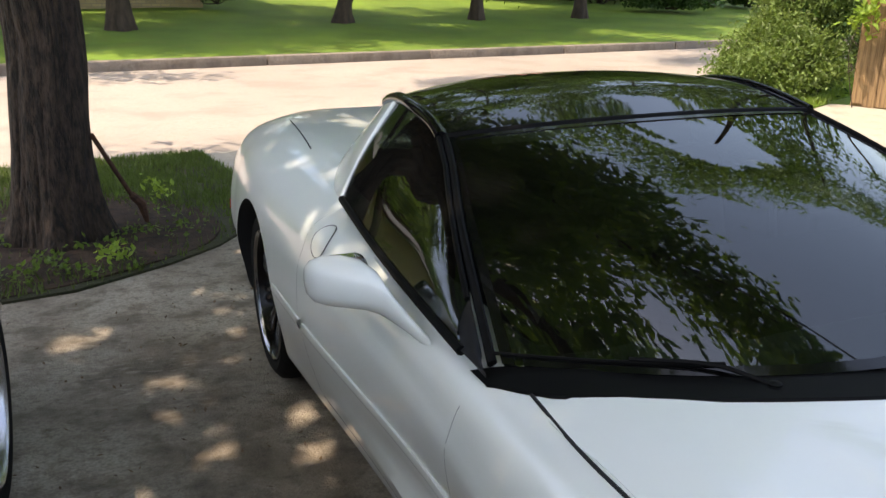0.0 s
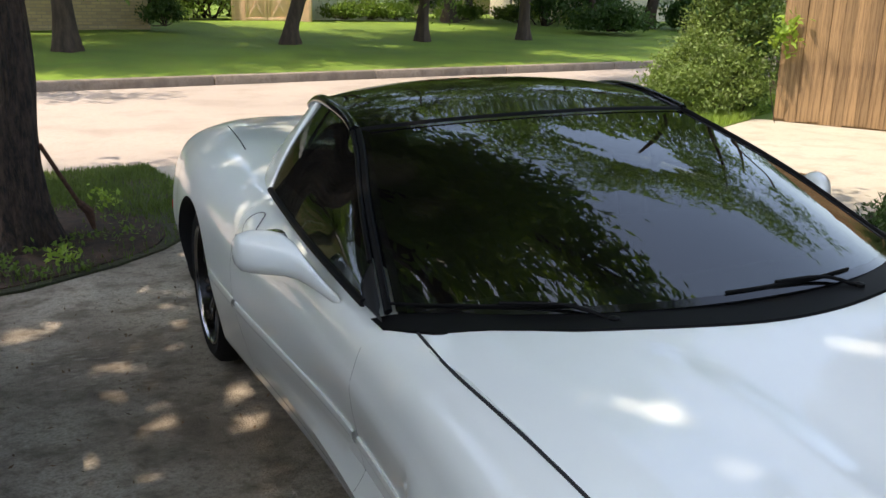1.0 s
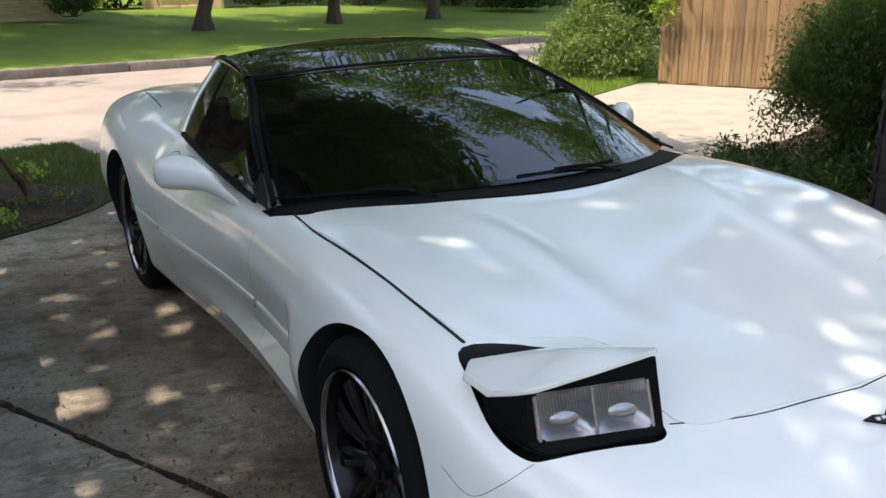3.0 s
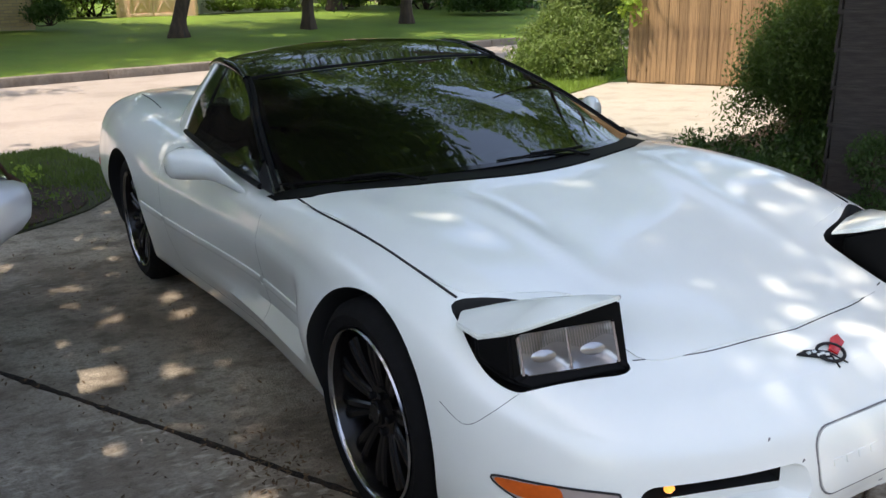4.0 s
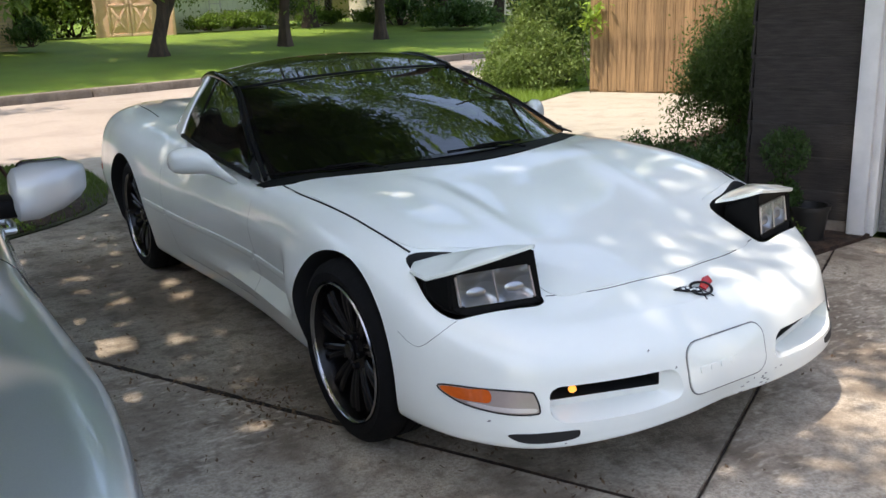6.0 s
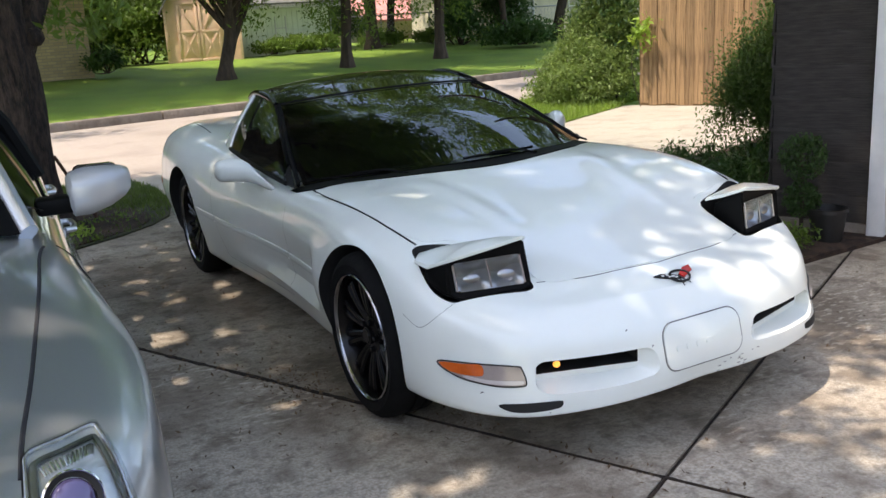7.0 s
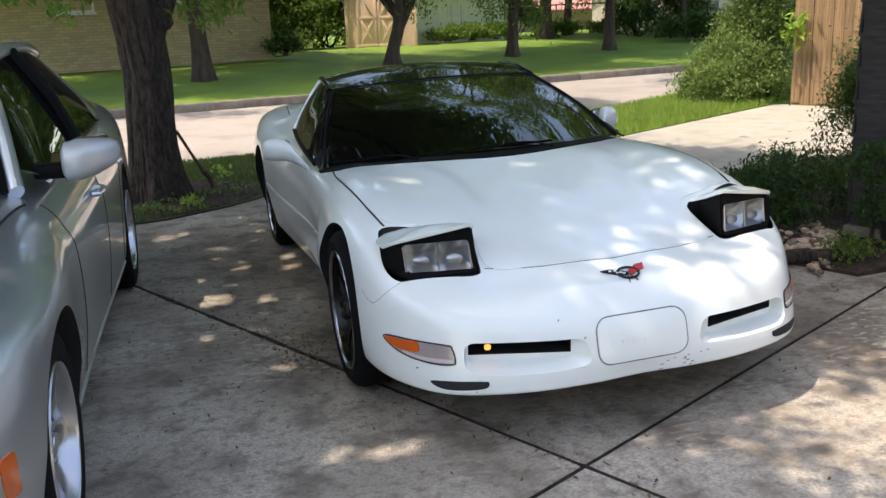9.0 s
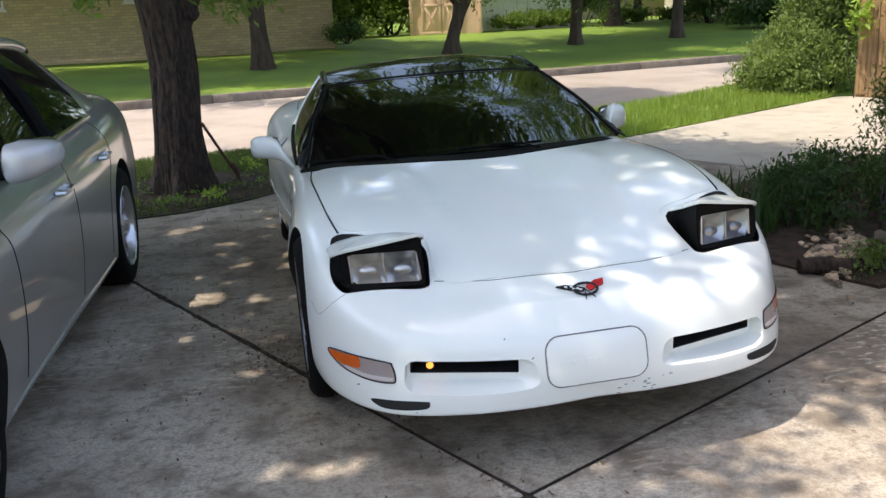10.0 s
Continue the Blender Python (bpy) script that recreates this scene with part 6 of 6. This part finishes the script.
    part("hatch_frame", cab.bar([(4.2, a) for a in np.linspace(-0.93, 0.93, 21)], 0.007), BLACK_TRIM, car)
    cowl = []
    for a in np.linspace(-0.795, 0.645, 45):
        y0, y1 = 0.362 + 0.54 * a * a + 10 * max(0.0, abs(a) - 0.70) ** 2, 0.50 + 0.37 * abs(a / 0.795) ** 2.3
        cowl.append([onto(tree, "top", a, y0 + (y1 - y0) * w, lift) for w, lift in ((0, -0.002), (0.06, 0.0045), (0.5, 0.0045), (1, 0.0045))])
    part("cowl", grid_mesh(cowl), BLACK_TRIM, car, "black cowl at the windshield's foot")
    for sx in (-1, 1):
        part("a_pillar", tube([cab.at(v, sx * 0.985) for v in np.linspace(0.0, 2.1, 22)], 0.011, 10, None, 0.7), BLACK_TRIM, car)
        part("roof_rail", tube([cab.at(v, sx * 1.0) for v in np.linspace(2.0, 4.2, 22)], 0.018, 10), PAINT_BLACK, car)
        top = [cab.at(v, sx) for v in np.linspace(0.45, 3.6, 9)]
        belt = [(sx * (0.803 - 0.0055 * k + 0.012 * math.sin(math.pi * k / 8)), 0.90 + 0.129 * k, 0.776 + 0.0066 * k) for k in range(9)]
        part("side_window", side_sheet(top, belt, 24, 9, 0.018), GLASS_TINT, car, "dark tinted side window")
        part("quarter_trim", side_sheet([cab.at(v, sx) for v in (0.05, 0.25, 0.5)], [(sx * 0.795, 0.80, 0.770), (sx * 0.802, 0.86, 0.774), (sx * 0.807, 0.92, 0.778)], 8, 5, 0.004, 0.01), BLACK_SATIN, car, "black sail trim at the mirror")
        part("window_seal", tube(belt, 0.011, 8), BLACK_TRIM, car)
        part("window_seal", tube([Vector(p) + Vector((sx * 0.006, 0, 0)) for p in top], 0.007, 8), BLACK_TRIM, car)
        sail_top = [cab.at(v, sx) + Vector((0, 0, 0.004)) for v in np.linspace(3.45, 6.0, 7)]
        sail_foot = [(sx * 0.758, 1.94, 0.826), (sx * 0.752, 2.02, 0.822), (sx * 0.728, 2.14, 0.824), (sx * 0.688, 2.28, 0.828), (sx * 0.632, 2.42, 0.832), (sx * 0.558, 2.54, 0.836), (sx * 0.468, 2.66, 0.842)]
        part("sail_panel", side_sheet(sail_top, sail_foot, 26, 10, 0.012, 0.012), PAINT_WHITE, car, "white roof pillar")
        part("pillar_edge", tube([Vector(sail_top[0]) * (1 - w) + Vector(sail_foot[0]) * w + Vector((sx * 0.012 * math.sin(math.pi * w), 0, 0)) for w in np.linspace(0.06, 1, 12)], 0.009, 8), PAINT_WHITE, car)
        # mirrors
        mir = new("mirror")
        mir.parent = car
        rows = []
        for dx, y, z, a, c in ((0.812, 1.08, 0.757, 0.034, 0.016), (0.835, 1.126, 0.780, 0.036, 0.022), (0.857, 1.173, 0.804, 0.044, 0.033), (0.876, 1.215, 0.827, 0.060, 0.048), (0.902, 1.245, 0.839, 0.070, 0.056),
                               (0.938, 1.270, 0.842, 0.072, 0.058), (0.975, 1.293, 0.841, 0.066, 0.055), (0.998, 1.308, 0.838, 0.054, 0.047), (1.009, 1.318, 0.836, 0.036, 0.032), (1.012, 1.323, 0.835, 0.005, 0.005)):
            # the far shell is set a little lower and closer in
            rows.append([(sx * (dx - (0.012 * smoothstep(0.82, 0.90, dx) if sx > 0 else 0)), y + a * math.cos(w) * (0.8 if math.cos(w) > 0 else 1.0), z - (0.040 if sx > 0 else 0.027) + c * (1.2 if sx > 0 else 1.0) * math.copysign(abs(math.sin(w)) ** 0.8, math.sin(w))) for w in np.linspace(0, 2 * math.pi, 24, endpoint=False)])
        b = grid_mesh(rows, True)
        bmesh.ops.recalc_face_normals(b, faces=b.faces[:])
        part("mirror_shell", b, PAINT_WHITE, mir, "white mirror shell")
        part("mirror_glass", box(sx * 0.915, 1.334, 0.812, 0.10, 0.006, 0.080, 0.02), CHROME, mir, "mirror glass")
        tagged(mir, "white teardrop door mirror")
    # wipers
    for x0, x1 in ((-0.40, -0.74), (0.24, -0.16)):
        arm = [cab.at(0.0, x0 / 0.795) + Vector((0, -0.03, -0.004)), cab.at(0.03, (x0 * 0.8 + x1 * 0.2) / 0.795) + Vector((0, 0, 0.012)), cab.at(0.06, (x0 * 0.45 + x1 * 0.55) / 0.795) + Vector((0, 0, 0.010))]
        wip = part("wiper_arm", tube(spline(arm, 14), 0.0045, 8), BLACK_TRIM, car, "black wiper")
        part("wiper_blade", tube([cab.at(0.055, (x0 * (1.15 - k / 9) + x1 * (k / 9 - 0.02)) / 0.795) + Vector((0, 0, 0.005)) for k in range(10)], 0.004, 6), BLACK_TRIM, wip)
        part("wiper_pivot", lathe([(0.013, 0), (0.013, 0.02), (0.0, 0.023)], 14, "z", Matrix.Translation(cab.at(0.0, x0 / 0.795) + Vector((0, -0.03, -0.018)))), BLACK_TRIM, wip)
    for k, (m, dv) in enumerate(((STICKER_BLUE, 0.0), (STICKER_GREEN, -0.13))):
        rows = [[cab.at(0.62 + dv + q, 0.80 + p) - Vector((0, 0, 0.012)) for p in np.linspace(0, 0.1, 4)] for q in np.linspace(0, 0.1, 4)]
        part("sticker", grid_mesh(rows), m, car, "registration sticker with unreadable print", smooth=False)
        rows = [[cab.at(0.65 + dv + q, 0.815 + p) - Vector((0, 0, 0.010)) for p in np.linspace(0, 0.07, 3)] for q in np.linspace(0, 0.025, 3)]
        part("sticker_bar", grid_mesh(rows), STICKER_WHITE, car, smooth=False)

    # inside
    dash = grid_mesh([[(x, 0.70 + 0.20 * abs(x) ** 2 + dy, z - 0.03 * abs(x)) for x in np.linspace(-0.66, 0.66, 20)] for dy, z in ((0, 0.80), (0.1, 0.86), (0.25, 0.885), (0.36, 0.865), (0.40, 0.78), (0.38, 0.6))])
    part("dashboard", dash, CAR_CLOTH, car, "black dashboard")
    ring = [(0.36 + 0.18 * math.cos(w), 1.20 + 0.06 * math.sin(w), 0.83 + 0.165 * math.sin(w)) for w in np.linspace(0, 2 * math.pi, 32)]
    sw = part("steering_wheel", tube(ring, 0.014, 8), CAR_CLOTH, car, "black steering wheel")
    part("wheel_boss", box(0.36, 1.18, 0.82, 0.15, 0.05, 0.11, 0.02), CAR_CLOTH, sw)
    for sx in (-1, 1):
        seat = new("seat")
        seat.parent = car
        part("seat_back", box(0, 0, 0.28, 0.46, 0.13, 0.60, 0.05, pose(sx * 0.37, 1.86, 0.33, -16, 0, 0)), CAR_CLOTH, seat)
        part("head_rest", box(0, 0, 0.66, 0.26, 0.10, 0.18, 0.04, pose(sx * 0.37, 1.86, 0.33, -16, 0, 0)), CAR_CLOTH, seat)
        part("cushion", box(sx * 0.37, 1.58, 0.47, 0.48, 0.5, 0.16, 0.05), CAR_CLOTH, seat)
        tagged(seat, "black bucket seat")
    for y in (0, 2.60):
        for sx in (-1, 1):
            wheel(car, sx * 0.772, y, 0.318, 0.238, 0.225, sx, 10, RIM_BLACK, RIM_LIP, "black multi-spoke wheel with polished lip", drop=0.0408 if sx > 0 else 0.0)
    return car


sports_car()


def sedan():
    m = pose(-2.725, -0.89, 0, 0, 0, -2.6)
    car = thing("sedan", "silver four-door sedan parked beside the coupe", "car", m)
    keys = [(0, -0.90), (0.25, -0.885), (0.50, -0.85), (0.71, -0.77), (0.83, -0.62), (0.878, -0.40), (0.888, -0.1), (0.892, 0.2), (0.89, 0.6), (0.893, 1.1),
            (0.893, 1.7), (0.89, 2.3), (0.885, 2.8), (0.87, 3.3), (0.82, 3.7), (0.6, 3.88), (0, 3.93)]
    at = [0, 3, 6, 9, 12, 14, 16]
    levels = [([0.2, 0.15, 0.12, 0.14, 0.12, 0.15, 0.2], [0.20, 0.20, 0.20, 0.19, 0.20, 0.24, 0.26]),
              ([0.04, 0.03, 0.03, 0.07, 0.03, 0.04, 0.05], [0.21, 0.21, 0.23, 0.195, 0.22, 0.26, 0.28]),
              ([0.01, 0.01, 0.005, 0.03, 0.005, 0.02, 0.02], [0.30, 0.30, 0.32, 0.29, 0.33, 0.36, 0.38]),
              ([0.0, 0.0, 0.0, 0.0, 0.0, 0.0, 0.0], [0.48, 0.48, 0.52, 0.56, 0.58, 0.60, 0.60]),
              ([0.03, 0.03, 0.012, 0.012, 0.015, 0.03, 0.03], [0.64, 0.66, 0.75, 0.80, 0.84, 0.86, 0.86]),
              ([0.11, 0.085, 0.072, 0.07, 0.08, 0.10, 0.10], [0.72, 0.75, 0.86, 0.93, 0.98, 1.02, 1.02])]
    centre = ([-0.95, -0.8, -0.5, 0, 0.5, 1.0, 2.0, 3.0, 3.5, 3.95], [0.74, 0.80, 0.875, 0.945, 0.99, 0.99, 1.0, 1.06, 1.08, 1.06])
    crest = ([-0.95, -0.75, -0.47, 0, 0.5, 1.0, 2.0, 3.0, 3.5, 3.95], [0.72, 0.755, 0.80, 0.895, 0.945, 0.955, 0.985, 1.03, 1.045, 1.02])

    def dent(x, y, z):
        flare = 0.036 * np.exp(-((y + 0.03) / 0.42) ** 2) * smoothstep(0.30, 0.50, z) * (1 - smoothstep(0.74, 0.88, z))
        return -flare * np.sign(x) + 0.012 * smoothstep(0.4, 0.6, y) * (1 - smoothstep(2.2, 2.6, y)) * smoothstep(0.78, 0.80, z) * (1 - smoothstep(0.80, 0.9, z))

    body = part("body", car_shell(keys, at, levels, centre, crest, dent, bulge=0.0), PAINT_SILVER, car, "silver metallic body")
    cuts = []
    for sx in (1, -1):
        for y in (0, 2.87):
            cuts.append((drum(0.62, 1.2, y, 0.335, 0.378) if sx > 0 else drum(-1.2, -0.62, y, 0.335, 0.378), DARK_VOID))
    cuts.append((prism([(-0.64, 0.75), (-0.3, 0.62), (0.3, 0.62), (0.64, 0.75), (0.66, 2.7), (-0.66, 2.7)], 0.35, 1.5), CAR_CLOTH))
    boolean(body, cuts, m)
    tree = body_tree(body)
    mid = [(0, 0.44, 0.985), (0, 0.80, 1.21), (0, 1.15, 1.375), (0, 1.75, 1.43), (0, 2.35, 1.40), (0, 2.75, 1.27), (0, 3.10, 1.095)]
    edge = [(0.745, 0.62, 0.945), (0.668, 0.92, 1.14), (0.585, 1.23, 1.325), (0.585, 1.75, 1.385), (0.58, 2.30, 1.36), (0.59, 2.66, 1.235), (0.62, 2.98, 1.07)]
    cab = Cabin(mid, edge)
    part("windshield", cab.sheet(0.0, 2.0, -0.95, 0.95, 16, 26), GLASS_WINDOW, car, "clear windshield")
    border = bmesh.new()
    for a0, a1 in ((0.86, 0.965), (-0.965, -0.86)):
        join(border, cab.sheet(0.0, 2.0, a0, a1, 16, 4, 0.0022, 0.002))
    join(border, cab.sheet(0.0, 0.12, -0.95, 0.95, 4, 26, 0.0022, 0.002))
    part("windshield_border", border, BLACK_TRIM, car, "black printed glass border")
    part("roof", cab.sheet(2.0, 4.0, -1, 1, 20, 24, 0.004, 0.02), PAINT_SILVER, car, "silver roof")
    part("rear_window", cab.sheet(4.03, 5.95, -0.94, 0.94, 14, 22), GLASS_WINDOW, car)
    for sx in (-1, 1):
        part("a_pillar", tube([cab.at(v, sx * 0.99) for v in np.linspace(-0.0, 2.05, 20)], 0.032, 10, None, 0.7), PAINT_SILVER, car)
        part("roof_rail", tube([cab.at(v, sx) for v in np.linspace(2.0, 4.1, 20)], 0.028, 10), PAINT_SILVER, car)
        part("c_pillar", side_sheet([cab.at(v, sx) for v in np.linspace(4.0, 6.0, 6)], [(sx * 0.80, 2.55, 1.0), (sx * 0.80, 2.66, 1.01), (sx * 0.79, 2.78, 1.02), (sx * 0.775, 2.9, 1.03), (sx * 0.75, 3.02, 1.04), (sx * 0.70, 3.12, 1.05)], 18, 8, 0.02, 0.012), PAINT_SILVER, car)
        for y0, y1, v0, v1 in ((0.78, 1.60, 0.35, 2.75), (1.66, 2.52, 2.85, 4.3)):
            top = [cab.at(v, sx) for v in np.linspace(v0, v1, 7)]
            belt = [(sx * 0.815, y, 0.955 + 0.018 * (y - 0.7)) for y in np.linspace(y0, y1, 7)]
            part("side_window", side_sheet(top, belt, 20, 8, 0.02), GLASS_TINT, car, "tinted door window")
            part("window_frame", tube(top, 0.016, 8), BLACK_TRIM, car)
            part("belt_strip", tube([(a, b, c + 0.002) for a, b, c in belt], 0.011, 8), CHROME, car)
        part("b_pillar", tube([cab.at(2.8, sx) + Vector((sx * 0.012, 0, -0.01)), (sx * 0.735, 1.62, 1.17), (sx * 0.82, 1.63, 0.965)], 0.032, 8), BLACK_TRIM, car)
        side = "right" if sx < 0 else "left"
        # hood and door gaps: shut lines
        part("panel_gap", seam(tree, "top", [(sx * 0.768, 0.56), (sx * 0.752, 0.45), (sx * 0.725, 0.1), (sx * 0.685, -0.25), (sx * 0.652, -0.47), (sx * 0.640, -0.60)], 0.005), GAP, car)
        part("panel_gap", seam(tree, side, [(0.62, 0.90), (0.66, 0.74), (0.665, 0.5), (0.66, 0.30)], 0.0035), GAP, car)
        part("panel_gap", seam(tree, side, [(1.63, 0.94), (1.64, 0.7), (1.64, 0.5), (1.63, 0.30)], 0.0035), GAP, car)
        part("panel_gap", seam(tree, side, [(2.55, 0.97), (2.60, 0.80), (2.45, 0.62), (2.38, 0.45), (2.36, 0.30)], 0.0035), GAP, car)
        for y in (1.45, 2.40):
            p = onto(tree, side, y, 0.80, 0.0)
            h = part("door_handle", tube([p + Vector((sx * d, dy, 0)) for d, dy in ((0.0, -0.09), (0.03, -0.08), (0.036, 0), (0.03, 0.08), (0.0, 0.09))], 0.012, 8), PAINT_SILVER, car, "silver door handle")
        part("marker_lamp", panel(tree, side, rounded(-0.585, 0.46, -0.525, 0.56, 0.012), 0.004, 0.01, 4), LENS_AMBER, car, "amber side marker")
        part("sill", tube([onto(tree, side, y, 0.26, 0.0) for y in np.linspace(0.45, 2.4, 16)], 0.008, 8), PAINT_SILVER, car)
        # tall headlight
        lamp = new("headlight")
        lamp.parent = car
        tagged(lamp, "tall clear headlight with two blue projectors")
        out = smooth_loop([(sx * u, w) for u, w in ((0.655, 0.808), (0.705, 0.819), (0.752, 0.829), (0.764, 0.829), (0.771, 0.820), (0.784, 0.770), (0.794, 0.69), (0.797, 0.607), (0.792, 0.545), (0.765, 0.50), (0.70, 0.49), (0.645, 0.51), (0.636, 0.60), (0.640, 0.69), (0.647, 0.777))], 90)
        mid_o = np.array(out).mean(0)
        part("bezel", panel(tree, "slant", out, 0.003, 0.03, 12), LAMP_BOWL, lamp, "bright lamp bowl")
        part("rim", tube([onto(tree, "slant", *p, 0.006) for p in out] + [onto(tree, "slant", *out[0], 0.006)], 0.004, 8), ALLOY, lamp, "bright thin rim")
        part("seal", tube([onto(tree, "slant", *((np.array(p) - mid_o) * 1.035 + mid_o), 0.002) for p in out + out[:1]], 0.004, 6), BLACK_TRIM, lamp, "dark rubber seal")
        inner = [(np.array(p) - mid_o) * 0.87 + mid_o for p in out]
        part("inner_trim", tube([onto(tree, "slant", *p, 0.006) for p in inner + inner[:1]], 0.008, 8, None, 0.6), SEAL_GREY, lamp, "dark grey-green moulding inside the lens")
        for k in range(0, 19):
            p, w = [(np.array(out[k]) - mid_o) * f + mid_o for f in (0.80, 0.68)]
            part("bowl_rib", tube([onto(tree, "slant", *p, 0.005), onto(tree, "slant", *w, 0.005)], 0.0022, 5), CHROME, lamp)
        part("cover", panel(tree, "slant", [(np.array(p) - mid_o) * 0.975 + mid_o for p in out], 0.022, 0.02, 10), GLASS_CLEAR, lamp, "clear cover")
        for px, pz in ((0.704, 0.722), (0.700, 0.628)):
            c = onto(tree, "slant", sx * px, pz, 0.014)
            mt = Matrix.Translation(c) @ Vector((sx * 0.22, -0.86, 0.46)).to_track_quat("Z", "Y").to_matrix().to_4x4()
            part("projector", lathe([(0.035, 0.0), (0.033, 0.006), (0.027, 0.010), (0.015, 0.013), (0, 0.014)], 32, "z", mt), PROJECTOR, lamp, "violet-blue projector glass")
            part("projector_ring", lathe([(0.046, -0.004), (0.047, 0.004), (0.043, 0.007), (0.036, 0.005), (0.036, -0.004)], 32, "z", mt), BLACK_SATIN, lamp, "dark projector shroud")
            part("projector_trim", lathe([(0.047, 0.002), (0.049, 0.006), (0.046, 0.009), (0.044, 0.006)], 32, "z", mt), CHROME, lamp, "thin bright ring")
        # mirror
        mir = new("mirror")
        mir.parent = car
        tagged(mir, "silver door mirror on a black foot")
        rows = []
        for dx, y, z, a, c in ((0.865, 0.80, 1.012, 0.050, 0.050), (0.876, 0.795, 1.012, 0.062, 0.066), (0.92, 0.79, 1.018, 0.072, 0.070), (0.98, 0.795, 1.026, 0.070, 0.060), (1.025, 0.81, 1.034, 0.055, 0.046), (1.045, 0.82, 1.038, 0.032, 0.032), (1.052, 0.83, 1.038, 0.004, 0.008)):
            rows.append([(sx * dx, y + a * math.copysign(abs(math.cos(w)) ** 0.75, math.cos(w)), z + c * math.copysign(abs(math.sin(w)) ** 0.75, math.sin(w))) for w in np.linspace(0, 2 * math.pi, 28, endpoint=False)])
        b = grid_mesh(rows, True)
        bmesh.ops.recalc_face_normals(b, faces=b.faces[:])
        bmesh.ops.holes_fill(b, edges=[e for e in b.edges if e.is_boundary])
        part("mirror_shell", b, mat("silver mirror paint", (0.42, 0.43, 0.435), 0.4, metal=0.3, coat=0.6), mir, "silver shell")
        part("mirror_foot", box(sx * 0.84, 0.80, 0.985, 0.14, 0.09, 0.05, 0.015), BLACK_TRIM, mir, "black foot")
        part("mirror_glass", box(sx * 0.955, 0.862, 1.036, 0.13, 0.006, 0.10, 0.02), CHROME, mir)
    # dated stickers low on the driver's side of the glass
    def lettering(text, v, a, size, parent):
        cu = bpy.data.curves.new("print", "FONT")
        cu.body, cu.size = text, size
        ob = new("print", cu)
        bpy.context.view_layer.update()
        me = bpy.data.meshes.new_from_object(ob.evaluated_get(bpy.context.evaluated_depsgraph_get()))
        bpy.data.objects.remove(ob)
        o = cab.at(v, a)
        ux, uy = (cab.at(v, a + 0.05) - o).normalized(), (cab.at(v + 0.1, a) - o).normalized()
        uy = (uy - ux * uy.dot(ux)).normalized()
        lift = ux.cross(uy)
        for q in me.vertices:
            q.co = o + ux * q.co.x + uy * q.co.y + lift * 0.006
        me.materials.append(INK)
        word = new("lettering", me)
        word.parent = parent

    for m_, v, words in ((STICKER_BLUE, 0.33, ((0.005, "03-16"),)), (STICKER_GREEN, 0.19, ((0.01, "11"), (0.095, "5")))):
        rows = [[cab.at(v + p, 0.765 + q) + Vector((0, -0.001, 0.003)) for q in np.linspace(0, 0.145, 5)] for p in np.linspace(0, 0.12, 4)]
        st = part("sticker", grid_mesh(rows), STICKER_WHITE, car, "dated windshield sticker", smooth=False)
        for c0, c1 in ((0.088, 0.12), (0.0, 0.012)):
            rows = [[cab.at(v + p, 0.765 + q) + Vector((0, -0.001, 0.0045)) for q in np.linspace(0, 0.145, 5)] for p in np.linspace(c0, c1, 3)]
            part("sticker_band", grid_mesh(rows), m_, st, smooth=False)
        for a0, text in words:
            lettering(text, v + 0.025, 0.765 + a0, 0.034, st)
    part("dashboard", grid_mesh([[(x, 0.66 + 0.15 * abs(x) ** 2 + dy, z) for x in np.linspace(-0.64, 0.64, 16)] for dy, z in ((0, 0.93), (0.15, 0.98), (0.38, 0.97), (0.42, 0.8))]), CAR_CLOTH, car)
    for sx in (-1, 1):
        for y in (1.75, 2.6):
            seat = new("seat")
            seat.parent = car
            tagged(seat, "dark leather seat")
            part("seat_back", box(0, 0, 0.3, 0.48, 0.14, 0.62, 0.05, pose(sx * 0.36, y, 0.58, -14, 0, 0)), CAR_CLOTH, seat)
            part("head_rest", box(0, 0, 0.70, 0.27, 0.10, 0.17, 0.04, pose(sx * 0.36, y, 0.58, -14, 0, 0)), CAR_CLOTH, seat)
    part("grille", panel(tree, "front", rounded(-0.38, 0.50, 0.38, 0.72, 0.03), 0.004, 0.02, 6), SCUFF, car, "mesh grille")
    for y in (0, 2.87):
        for sx in (-1, 1):
            wheel(car, sx * 0.775, y, 0.332, 0.225, 0.22, sx, 7, ALLOY, ALLOY, "silver seven-spoke alloy wheel", False, False)
    return car


sedan()
